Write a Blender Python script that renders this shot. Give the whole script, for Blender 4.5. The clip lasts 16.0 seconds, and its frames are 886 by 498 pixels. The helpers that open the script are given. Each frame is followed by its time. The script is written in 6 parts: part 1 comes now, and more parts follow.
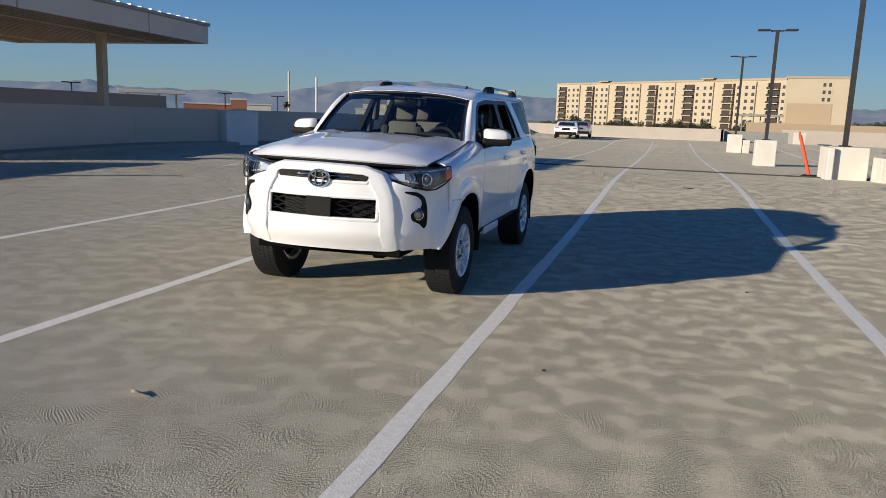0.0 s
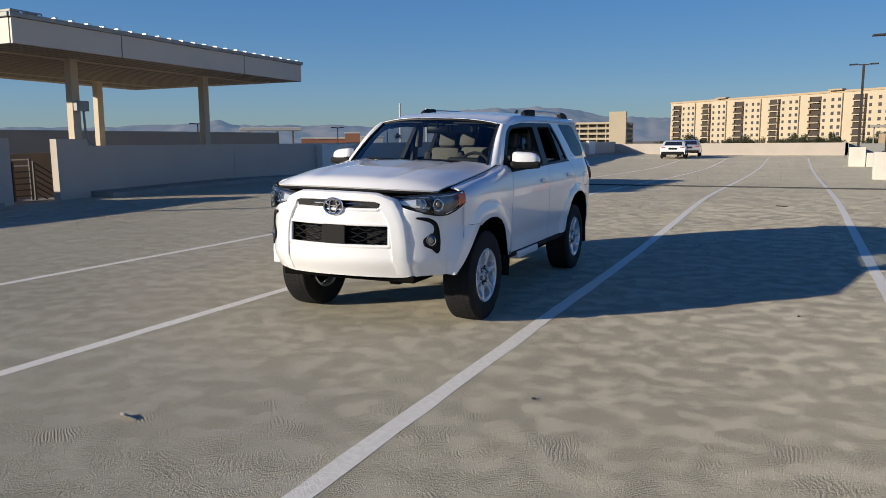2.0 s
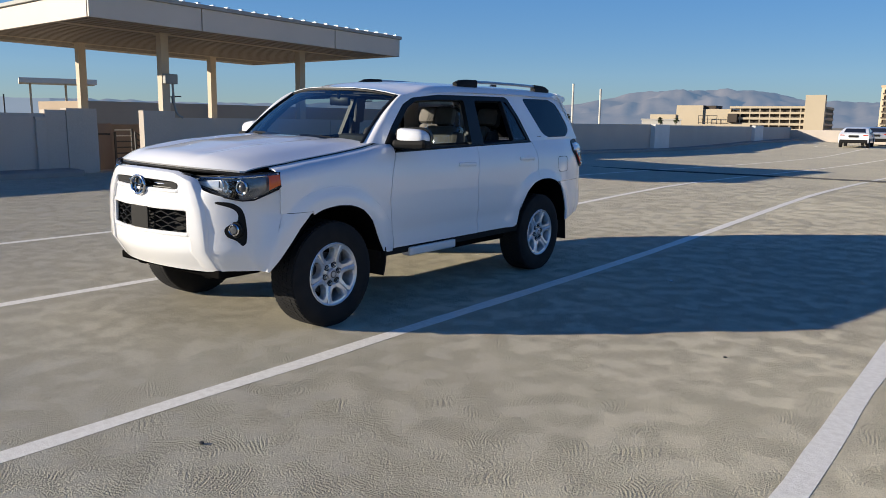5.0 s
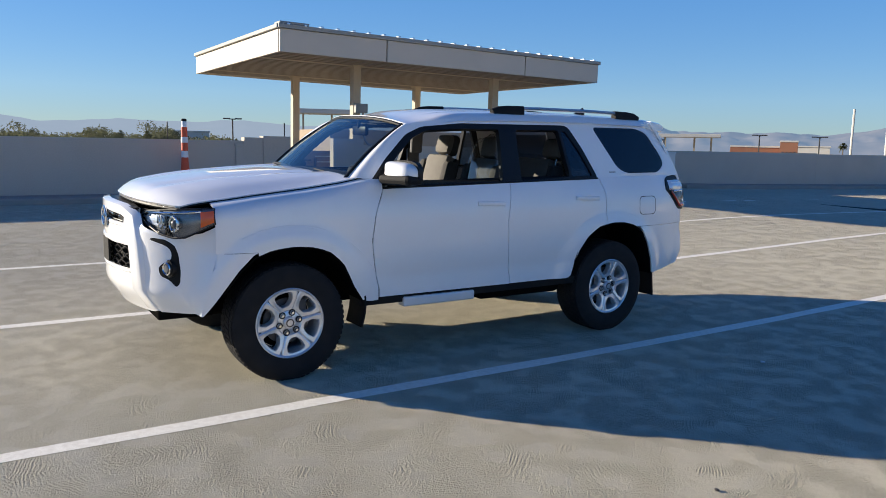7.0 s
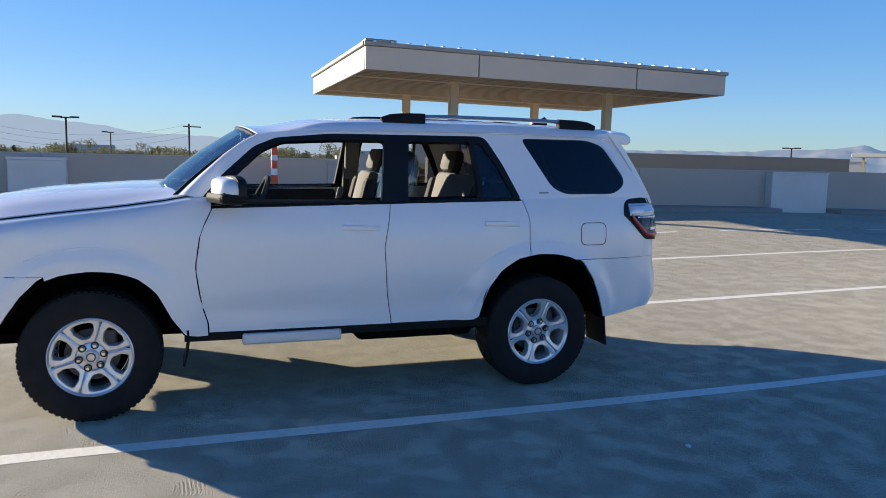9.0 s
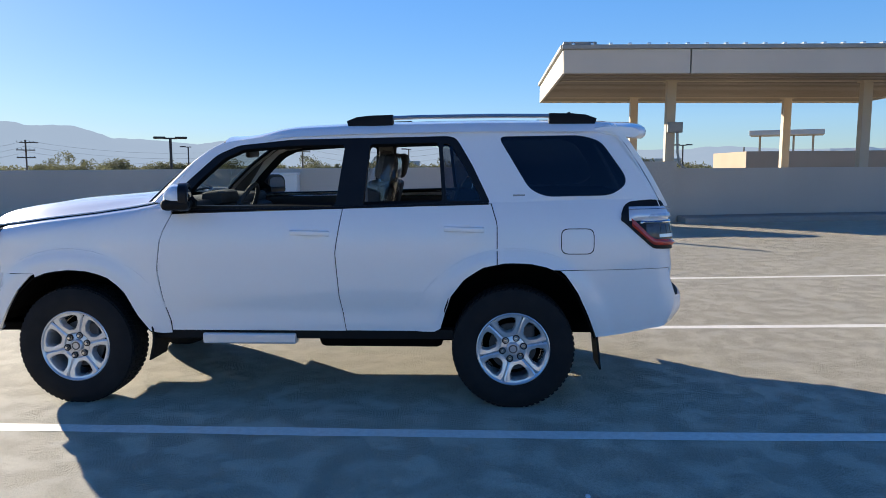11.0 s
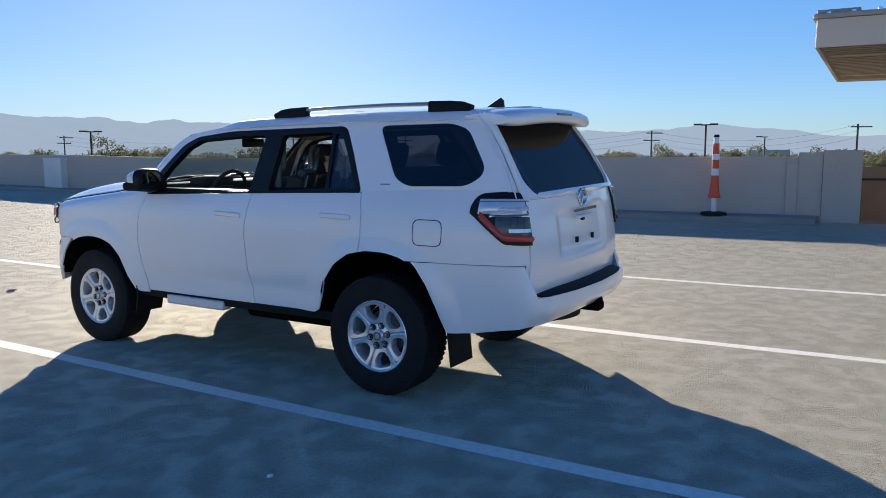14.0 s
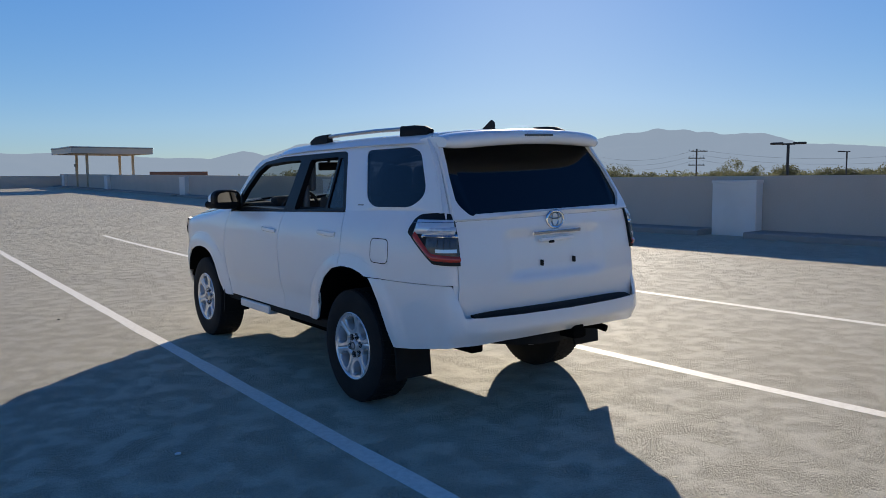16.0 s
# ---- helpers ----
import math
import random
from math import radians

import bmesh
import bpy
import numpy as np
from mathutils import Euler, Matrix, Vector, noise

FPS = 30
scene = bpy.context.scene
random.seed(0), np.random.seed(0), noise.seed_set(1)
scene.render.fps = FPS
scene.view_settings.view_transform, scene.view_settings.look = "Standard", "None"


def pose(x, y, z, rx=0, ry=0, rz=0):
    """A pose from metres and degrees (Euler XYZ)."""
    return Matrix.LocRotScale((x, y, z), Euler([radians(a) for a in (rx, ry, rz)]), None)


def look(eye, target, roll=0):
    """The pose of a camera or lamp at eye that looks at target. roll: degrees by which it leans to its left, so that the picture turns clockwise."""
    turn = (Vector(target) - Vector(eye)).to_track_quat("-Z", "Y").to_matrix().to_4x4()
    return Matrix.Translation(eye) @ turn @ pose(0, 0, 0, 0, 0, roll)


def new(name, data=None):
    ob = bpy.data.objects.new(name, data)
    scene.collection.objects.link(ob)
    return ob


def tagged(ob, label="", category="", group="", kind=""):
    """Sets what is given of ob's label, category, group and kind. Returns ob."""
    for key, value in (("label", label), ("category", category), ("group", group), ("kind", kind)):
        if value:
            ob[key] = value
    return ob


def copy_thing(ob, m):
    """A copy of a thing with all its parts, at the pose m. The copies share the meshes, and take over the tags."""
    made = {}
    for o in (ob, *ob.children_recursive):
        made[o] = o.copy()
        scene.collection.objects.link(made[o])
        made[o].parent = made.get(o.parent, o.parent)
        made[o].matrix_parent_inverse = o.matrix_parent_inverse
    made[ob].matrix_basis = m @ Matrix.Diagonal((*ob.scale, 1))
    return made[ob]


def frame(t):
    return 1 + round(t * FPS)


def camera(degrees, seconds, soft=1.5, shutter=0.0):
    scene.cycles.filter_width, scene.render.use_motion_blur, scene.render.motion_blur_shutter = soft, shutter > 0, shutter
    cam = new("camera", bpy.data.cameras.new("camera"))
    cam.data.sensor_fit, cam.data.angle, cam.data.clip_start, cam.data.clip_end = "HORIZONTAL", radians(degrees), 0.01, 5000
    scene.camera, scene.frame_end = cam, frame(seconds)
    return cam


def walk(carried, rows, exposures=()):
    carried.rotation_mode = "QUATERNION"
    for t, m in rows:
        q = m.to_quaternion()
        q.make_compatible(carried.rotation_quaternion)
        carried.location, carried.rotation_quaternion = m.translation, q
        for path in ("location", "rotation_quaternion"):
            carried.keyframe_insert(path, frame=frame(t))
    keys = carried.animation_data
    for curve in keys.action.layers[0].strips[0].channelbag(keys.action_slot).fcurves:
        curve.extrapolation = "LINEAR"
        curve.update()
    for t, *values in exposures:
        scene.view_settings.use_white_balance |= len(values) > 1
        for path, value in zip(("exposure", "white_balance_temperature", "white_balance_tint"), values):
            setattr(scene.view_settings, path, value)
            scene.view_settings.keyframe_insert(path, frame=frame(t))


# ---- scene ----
cam = camera(61.6, 16.0, soft=0.5)
PATH = [
    (0, (0.15, -0.266, 1.506), (-0.407, 1.623, 1.153), 1.9),
    (0.5, (0.222, -0.378, 1.524), (-0.405, 1.491, 1.189), 1.1),
    (1, (0.414, -0.361, 1.522), (-0.325, 1.472, 1.213), 0.1),
    (1.5, (0.665, -0.247, 1.534), (-0.155, 1.555, 1.248), -0.4),
    (2, (0.851, 0.045, 1.501), (0.006, 1.836, 1.214), -0.5),
    (2.5, (1.108, 0.396, 1.498), (0.248, 2.176, 1.195), -0.6),
    (3, (1.359, 0.742, 1.517), (0.457, 2.498, 1.195), -0.6),
    (3.5, (1.537, 1.141, 1.473), (0.579, 2.864, 1.133), -0.1),
    (4, (1.858, 1.47, 1.453), (0.83, 3.147, 1.093), 0.3),
    (4.2, (1.965, 1.606, 1.453), (0.902, 3.262, 1.095), 0.4),
    (6.3, (2.82, 3.45, 1.477), (1.298, 4.707, 1.151), 1.8),
    (6.5, (2.859, 3.64, 1.502), (1.294, 4.841, 1.175), 2.0),
    (7, (2.944, 4.15, 1.515), (1.272, 5.213, 1.238), 1.1),
    (7.5, (2.95, 4.686, 1.499), (1.209, 5.638, 1.248), 1.3),
    (8, (3.011, 5.232, 1.529), (1.218, 6.085, 1.285), 1.3),
    (8.5, (3.015, 5.763, 1.51), (1.179, 6.52, 1.271), 1.5),
    (8.7, (3.025, 6.0, 1.518), (1.175, 6.724, 1.281), 1.5),
    (10.8, (3.071, 8.25, 1.468), (1.084, 8.17, 1.259), -0.7),
    (11, (3.046, 8.451, 1.481), (1.061, 8.33, 1.268), -0.4),
    (11.5, (3.036, 8.948, 1.482), (1.069, 8.664, 1.259), 0.1),
    (12, (2.906, 9.397, 1.445), (0.97, 8.97, 1.181), 0.9),
    (12.5, (2.74, 9.901, 1.47), (0.851, 9.321, 1.159), 0.8),
    (13, (2.579, 10.369, 1.468), (0.742, 9.637, 1.172), 0.1),
    (13.5, (2.396, 10.842, 1.434), (0.609, 9.981, 1.186), 0.1),
    (14, (2.234, 11.281, 1.469), (0.526, 10.269, 1.231), -0.1),
    (14.5, (1.919, 11.624, 1.444), (0.309, 10.456, 1.234), 0.4),
    (15, (1.6, 12.092, 1.462), (0.108, 10.774, 1.271), 0.6),
    (15.5, (1.299, 12.451, 1.461), (-0.05, 10.984, 1.287), 0.1),
    (16, (1.006, 12.894, 1.477), (-0.195, 11.305, 1.293), -0.4),
]
LOOKS = [(0, 0.24, 6150, 10), (4, 0.46, 6150, 10), (7, 0.90, 6200, 10), (11, 1.15, 6200, 10), (13.5, 1.08, 6200, 10), (15, 0.86, 6250, 10), (16, 0.64, 6250, 10)]
walk(cam, [(t, look(eye, target, roll)) for t, eye, target, roll in PATH], LOOKS)

# ---------------------------------------------------------------- light
SUN_YAW, SUN_UP = 135.3, 15.5
to_sun = Vector((-math.sin(radians(SUN_YAW)) * math.cos(radians(SUN_UP)), math.cos(radians(SUN_YAW)) * math.cos(radians(SUN_UP)), math.sin(radians(SUN_UP))))
world = bpy.data.worlds.new("sky")
scene.world = world
world.use_nodes = True
wn, wl = world.node_tree.nodes, world.node_tree.links
sky = wn.new("ShaderNodeTexSky")
sky.sky_type, sky.sun_disc = "NISHITA", False
sky.sun_elevation, sky.sun_rotation = radians(SUN_UP), math.atan2(to_sun.x, to_sun.y)
sky.air_density, sky.dust_density, sky.ozone_density, sky.altitude = 1.0, 0.3, 3.0, 600
wn["Background"].inputs["Strength"].default_value = 0.185
soft_sky = wn.new("ShaderNodeGamma")
soft_sky.inputs["Gamma"].default_value = 0.33
deep_sky = wn.new("ShaderNodeHueSaturation")
deep_sky.inputs["Saturation"].default_value = 2.2
wl.new(sky.outputs[0], soft_sky.inputs["Color"])
wl.new(soft_sky.outputs[0], deep_sky.inputs["Color"])
blue_sky = wn.new("ShaderNodeMix")
blue_sky.data_type, blue_sky.blend_type = "RGBA", "MULTIPLY"
blue_sky.inputs[0].default_value, blue_sky.inputs[7].default_value = 1.0, (0.70, 0.92, 1.25, 1)
wl.new(deep_sky.outputs[0], blue_sky.inputs[6])
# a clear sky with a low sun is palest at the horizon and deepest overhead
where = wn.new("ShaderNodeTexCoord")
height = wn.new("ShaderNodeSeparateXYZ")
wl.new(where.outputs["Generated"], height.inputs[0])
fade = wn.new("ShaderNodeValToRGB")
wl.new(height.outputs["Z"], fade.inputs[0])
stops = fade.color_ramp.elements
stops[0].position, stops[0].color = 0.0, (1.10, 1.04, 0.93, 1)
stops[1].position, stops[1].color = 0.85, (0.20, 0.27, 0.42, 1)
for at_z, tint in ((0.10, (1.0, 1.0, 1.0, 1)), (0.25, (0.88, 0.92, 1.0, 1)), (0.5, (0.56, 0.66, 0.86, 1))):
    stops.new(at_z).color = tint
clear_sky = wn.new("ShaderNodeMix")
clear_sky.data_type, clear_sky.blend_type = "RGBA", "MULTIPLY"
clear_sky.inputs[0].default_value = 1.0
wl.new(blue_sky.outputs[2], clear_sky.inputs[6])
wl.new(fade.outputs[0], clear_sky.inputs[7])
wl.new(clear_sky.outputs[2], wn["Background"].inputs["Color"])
sun_data = bpy.data.lights.new("sun", "SUN")
sun_data.energy, sun_data.angle, sun_data.color = 5.0, radians(0.55), (1.0, 0.865, 0.67)
sun = new("sun", sun_data)
sun.matrix_world = look((0, 0, 60), Vector((0, 0, 60)) - to_sun)


# ---------------------------------------------------------------- materials
def material(name, base, rough=0.6, metal=0.0, spots=None, scale=3.0, amount=0.5, fine=None, fine_scale=60.0, bump=0.0, bump_scale=80.0, coat=0.0, island=0.0, spec=0.5):
    """Base colour, a second colour in large soft blotches, a finer one, and a fine relief."""
    m = bpy.data.materials.new(name)
    m.use_nodes = True
    n, l = m.node_tree.nodes, m.node_tree.links
    b = n["Principled BSDF"]
    b.inputs["Base Color"].default_value = (*base, 1)
    b.inputs["Roughness"].default_value = rough
    b.inputs["Metallic"].default_value = metal
    b.inputs["Coat Weight"].default_value = coat
    b.inputs["Coat Roughness"].default_value = 0.04
    b.inputs["Specular IOR Level"].default_value = spec
    geo = n.new("ShaderNodeNewGeometry")
    last = None

    def blend(fac_socket, second, lastsock):
        mx = n.new("ShaderNodeMix")
        mx.data_type = "RGBA"
        l.new(fac_socket, mx.inputs[0])
        if lastsock is None:
            mx.inputs[6].default_value = (*base, 1)
        else:
            l.new(lastsock, mx.inputs[6])
        mx.inputs[7].default_value = (*second, 1)
        return mx.outputs[2]

    def cloud(sc, lo, hi, top, detail=5):
        t = n.new("ShaderNodeTexNoise")
        t.inputs["Scale"].default_value, t.inputs["Detail"].default_value = sc, detail
        l.new(geo.outputs["Position"], t.inputs["Vector"])
        r = n.new("ShaderNodeMapRange")
        r.inputs[1].default_value, r.inputs[2].default_value, r.inputs[4].default_value = lo, hi, top
        l.new(t.outputs["Fac"], r.inputs[0])
        return r.outputs[0]

    if spots:
        last = blend(cloud(scale, 0.38, 0.68, amount), spots, last)
    if fine:
        last = blend(cloud(fine_scale, 0.4, 0.7, 0.6, 3), fine, last)
    if last is not None:
        l.new(last, b.inputs["Base Color"])
    if bump:
        t = n.new("ShaderNodeTexNoise")
        t.inputs["Scale"].default_value, t.inputs["Detail"].default_value = bump_scale, 4
        l.new(geo.outputs["Position"], t.inputs["Vector"])
        bp = n.new("ShaderNodeBump")
        bp.inputs["Strength"].default_value, bp.inputs["Distance"].default_value = bump, 0.01
        l.new(t.outputs["Fac"], bp.inputs["Height"])
        l.new(bp.outputs[0], b.inputs["Normal"])
    return m


def pane(name, tint, gloss=0.05, bend=2.2, most=0.75):
    """Glass: what lies behind shows through the tint, with a mirror-like sheen."""
    m = bpy.data.materials.new(name)
    m.use_nodes = True
    n, l = m.node_tree.nodes, m.node_tree.links
    n.remove(n["Principled BSDF"])
    tr, gl, mx, fr = n.new("ShaderNodeBsdfTransparent"), n.new("ShaderNodeBsdfGlossy"), n.new("ShaderNodeMixShader"), n.new("ShaderNodeLayerWeight")
    tr.inputs[0].default_value = (*tint, 1)
    gl.inputs["Roughness"].default_value = 0.02
    fr.inputs["Blend"].default_value = 0.25
    power = n.new("ShaderNodeMapRange")
    power.inputs[1].default_value, power.inputs[2].default_value, power.inputs[3].default_value, power.inputs[4].default_value = 0.0, 1.0, gloss, most
    steep = n.new("ShaderNodeMath")
    steep.operation = "POWER"
    steep.inputs[1].default_value = bend
    l.new(fr.outputs["Facing"], steep.inputs[0])
    l.new(steep.outputs[0], power.inputs[0])
    l.new(power.outputs[0], mx.inputs[0])
    l.new(tr.outputs[0], mx.inputs[1])
    l.new(gl.outputs[0], mx.inputs[2])
    l.new(mx.outputs[0], n["Material Output"].inputs[0])
    return m


def deck_material():
    """Broom-swirled concrete: pale patches tinted partly for the low sun on smooth trowelling, darker blotches, and
    fine combed ridges that turn from place to place.
    """
    m = material("deck concrete", (0.36, 0.335, 0.295), 0.8)
    n, l = m.node_tree.nodes, m.node_tree.links
    b, geo = n["Principled BSDF"], n["Geometry"]
    b.inputs["Diffuse Roughness"].default_value = 0.4

    def noise_tex(sc, detail=4, distort=0.0):
        t = n.new("ShaderNodeTexNoise")
        t.inputs["Scale"].default_value, t.inputs["Detail"].default_value, t.inputs["Distortion"].default_value = sc, detail, distort
        l.new(geo.outputs["Position"], t.inputs["Vector"])
        return t.outputs["Fac"]

    def ramp(sock, lo, hi, a=0.0, z=1.0):
        r = n.new("ShaderNodeMapRange")
        r.inputs[1].default_value, r.inputs[2].default_value, r.inputs[3].default_value, r.inputs[4].default_value = lo, hi, a, z
        l.new(sock, r.inputs[0])
        return r.outputs[0]

    def mix(fac, a, z):
        x = n.new("ShaderNodeMix")
        x.data_type = "RGBA"
        l.new(fac, x.inputs[0])
        for i, v in ((6, a), (7, z)):
            if isinstance(v, tuple):
                x.inputs[i].default_value = (*v, 1)
            else:
                l.new(v, x.inputs[i])
        return x.outputs[2]

    big = ramp(noise_tex(0.35, 3), 0.35, 0.65)
    col = mix(big, (0.60, 0.545, 0.40), (0.51, 0.46, 0.34))
    # paler tone on the trowelled patches, in part the low sun they catch
    col = mix(ramp(noise_tex(5.0, 3, 0.0), 0.47, 0.58, 0.0, 0.17), col, (0.76, 0.675, 0.50))
    col = mix(ramp(noise_tex(1.1, 5, 0.6), 0.52, 0.68, 0.0, 0.20), col, (0.38, 0.345, 0.265))
    col = mix(ramp(noise_tex(170, 3), 0.42, 0.66, 0.0, 0.62), col, (0.31, 0.285, 0.22))
    col = mix(ramp(noise_tex(38, 4), 0.48, 0.62, 0.0, 0.30), col, (0.38, 0.345, 0.255))
    l.new(col, b.inputs["Base Color"])

    def calc(op, a, z):
        c = n.new("ShaderNodeMath")
        c.operation = op
        for i, v in ((0, a), (1, z)):
            if isinstance(v, (int, float)):
                c.inputs[i].default_value = v
            else:
                l.new(v, c.inputs[i])
        return c.outputs[0]

    # arcs left by the finishing broom: rings round scattered centres, strong in some patches and worn off in others
    warp = n.new("ShaderNodeTexNoise")
    warp.inputs["Scale"].default_value, warp.inputs["Detail"].default_value = 2.2, 2
    l.new(geo.outputs["Position"], warp.inputs["Vector"])
    bent = n.new("ShaderNodeVectorMath")
    bent.operation = "MULTIPLY_ADD"
    l.new(warp.outputs["Color"], bent.inputs[0])
    bent.inputs[1].default_value = (0.25, 0.25, 0.0)
    l.new(geo.outputs["Position"], bent.inputs[2])
    fan = n.new("ShaderNodeTexVoronoi")
    fan.inputs["Scale"].default_value = 1.6
    fan.inputs["Randomness"].default_value = 0.9
    l.new(bent.outputs[0], fan.inputs["Vector"])
    dome = n.new("ShaderNodeTexVoronoi")
    dome.feature = "SMOOTH_F1"
    dome.inputs["Scale"].default_value, dome.inputs["Smoothness"].default_value = 3.3, 0.5
    l.new(bent.outputs[0], dome.inputs["Vector"])
    rings = calc("SINE", calc("ADD", calc("MULTIPLY", fan.outputs["Distance"], 225.0), calc("MULTIPLY", noise_tex(9.0, 4), 5.0)), 0.0)
    wave = calc("MULTIPLY", rings, ramp(noise_tex(5.0, 3, 0.0), 0.54, 0.44))
    # broad shallow unevenness, which the low sun picks out
    swell = calc("ADD", calc("MULTIPLY", dome.outputs["Distance"], ramp(noise_tex(0.8, 3), 0.35, 0.6, 0.15, -0.45)), calc("MULTIPLY", ramp(noise_tex(7.5, 2, 0.0), 0.34, 0.66), 0.14))
    # trowelled patches lie smooth between rough ones
    rough_patch = ramp(noise_tex(5.0, 3, 0.0), 0.40, 0.62, 1.4, 0.25)
    grain = calc("ADD", calc("MULTIPLY", calc("SUBTRACT", calc("ADD", calc("MULTIPLY", noise_tex(120, 4), 1.3), calc("MULTIPLY", noise_tex(46, 4), 0.85)), 1.075), rough_patch), swell)
    add = n.new("ShaderNodeMath")
    add.operation = "MULTIPLY_ADD"
    l.new(wave, add.inputs[0])
    add.inputs[1].default_value = 0.13
    l.new(grain, add.inputs[2])
    bp = n.new("ShaderNodeBump")
    bp.inputs["Strength"].default_value, bp.inputs["Distance"].default_value = 0.9, 0.017
    l.new(add.outputs[0], bp.inputs["Height"])
    l.new(bp.outputs[0], b.inputs["Normal"])
    return m


M_DECK = deck_material()
M_LINE = material("line paint", (0.94, 0.90, 0.80), 0.7, spots=(0.68, 0.63, 0.53), scale=26, amount=0.5, fine=(0.72, 0.67, 0.57), fine_scale=190, bump=0.25, bump_scale=90)
M_YELLOW = material("yellow paint", (0.62, 0.42, 0.08), 0.7, spots=(0.4, 0.34, 0.22), scale=30, amount=0.7, bump=0.2)
M_NEIGHBOUR = material("tan stucco", (0.40, 0.31, 0.22), 0.85, spots=(0.35, 0.27, 0.19), scale=0.5, amount=0.6, bump=0.2)
M_WALL = material("parapet stucco", (0.52, 0.455, 0.385), 0.85, spots=(0.455, 0.40, 0.34), scale=0.9, amount=0.7, fine=(0.56, 0.495, 0.42), fine_scale=35, bump=0.35, bump_scale=120)
M_PIL = material("painted stucco", (0.78, 0.74, 0.69), 0.8, spots=(0.68, 0.64, 0.59), scale=1.4, amount=0.6, bump=0.25, bump_scale=120)
M_CURB = material("kerb concrete", (0.32, 0.30, 0.27), 0.85, spots=(0.28, 0.26, 0.23), scale=2.2, amount=0.8, bump=0.3, bump_scale=90)
M_WHITEBLK = material("white block paint", (0.70, 0.66, 0.58), 0.75, spots=(0.60, 0.55, 0.47), scale=1.8, amount=0.6, bump=0.2)
M_JOINT = material("joint rubber", (0.05, 0.05, 0.05), 0.9, spots=(0.1, 0.09, 0.08), scale=5)
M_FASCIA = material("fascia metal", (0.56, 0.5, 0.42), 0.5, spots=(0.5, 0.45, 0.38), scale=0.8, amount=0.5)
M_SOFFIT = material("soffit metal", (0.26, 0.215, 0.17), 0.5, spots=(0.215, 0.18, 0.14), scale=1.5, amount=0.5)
M_BROWN = material("brown stucco", (0.26, 0.19, 0.14), 0.85, spots=(0.20, 0.15, 0.11), scale=1.5, amount=0.6, bump=0.2)
M_COLUMN = material("column paint", (0.52, 0.43, 0.31), 0.6, spots=(0.45, 0.37, 0.27), scale=2, amount=0.5)
M_ROOFMETAL = material("roof metal", (0.6, 0.62, 0.64), 0.25, metal=0.85)
M_DARKMETAL = material("dark metal", (0.028, 0.026, 0.025), 0.5, spots=(0.05, 0.046, 0.042), scale=6)
M_GREYBOX = material("grey enamel", (0.3, 0.3, 0.28), 0.5, spots=(0.24, 0.24, 0.22), scale=5)
M_ORANGE = material("orange plastic", (0.74, 0.095, 0.03), 0.5, spots=(0.6, 0.08, 0.03), scale=6)
M_REFL = material("white reflective", (0.8, 0.8, 0.8), 0.35)
M_RUBBER = material("black rubber", (0.013, 0.013, 0.014), 0.8, spec=0.25, spots=(0.022, 0.021, 0.02), scale=9, amount=0.6, bump=0.15, bump_scale=120)

# car
M_PAINT = material("white car paint", (0.89, 0.89, 0.89), 0.35, coat=1.0, spots=(0.86, 0.86, 0.86), scale=1.2, amount=0.6)
M_BLACKTRIM = material("black trim", (0.010, 0.010, 0.011), 0.4, spots=(0.016, 0.016, 0.016), scale=6, spec=0.22)
M_BLACKMATT = material("matt black plastic", (0.010, 0.010, 0.010), 0.7, spec=0.2, spots=(0.017, 0.016, 0.015), scale=6, bump=0.15, bump_scale=200)
M_UNDER = material("underbody", (0.006, 0.006, 0.006), 0.9, spec=0.0, spots=(0.011, 0.010, 0.009), scale=5)
M_CHROME = material("chrome", (0.75, 0.75, 0.76), 0.08, metal=1.0)
M_ALLOY = material("alloy silver", (0.76, 0.77, 0.79), 0.24, metal=0.6, spots=(0.6, 0.6, 0.61), scale=20, coat=0.5)
M_ALLOYDARK = material("alloy pocket grey", (0.07, 0.07, 0.073), 0.5, metal=0.5)
M_RAIL = material("brushed rail", (0.5, 0.5, 0.51), 0.3, metal=0.9)
M_AMBER = material("amber lens", (0.70, 0.10, 0.01), 0.2, coat=0.6)
M_RED = material("red lens", (0.50, 0.055, 0.028), 0.15, coat=0.8)
M_SMOKE = material("smoked lens", (0.055, 0.055, 0.058), 0.22, coat=0.5, spots=(0.10, 0.10, 0.105), scale=30, amount=0.6)
M_LENSWHITE = material("clear lens backing", (0.82, 0.83, 0.85), 0.12, metal=0.35, coat=0.6)
M_HOUSING = material("lamp housing", (0.74, 0.76, 0.80), 0.2, metal=0.4, spots=(0.34, 0.35, 0.38), scale=18, amount=0.6)
M_LAMPDARK = material("dark lamp bezel", (0.24, 0.25, 0.27), 0.2, metal=0.6, spots=(0.08, 0.085, 0.09), scale=22, amount=0.7)
M_SEAT = material("light seat cloth", (0.165, 0.155, 0.14), 0.85, spots=(0.13, 0.12, 0.11), scale=14, bump=0.2, bump_scale=250)
M_SEATDARK = material("dark seat cloth", (0.045, 0.042, 0.04), 0.8, spots=(0.07, 0.065, 0.06), scale=20, bump=0.2, bump_scale=250)
M_TRIMGREY = material("cabin trim", (0.04, 0.038, 0.036), 0.7, spots=(0.06, 0.056, 0.052), scale=8)
M_PILLARTRIM = material("pale pillar trim", (0.15, 0.15, 0.15), 0.7, spots=(0.12, 0.12, 0.12), scale=9)
M_HEADLINER = material("headliner", (0.15, 0.14, 0.125), 0.9, spots=(0.12, 0.11, 0.10), scale=9)
M_SILVERPLATE = material("bright sheet metal", (0.72, 0.73, 0.75), 0.35, metal=0.3)
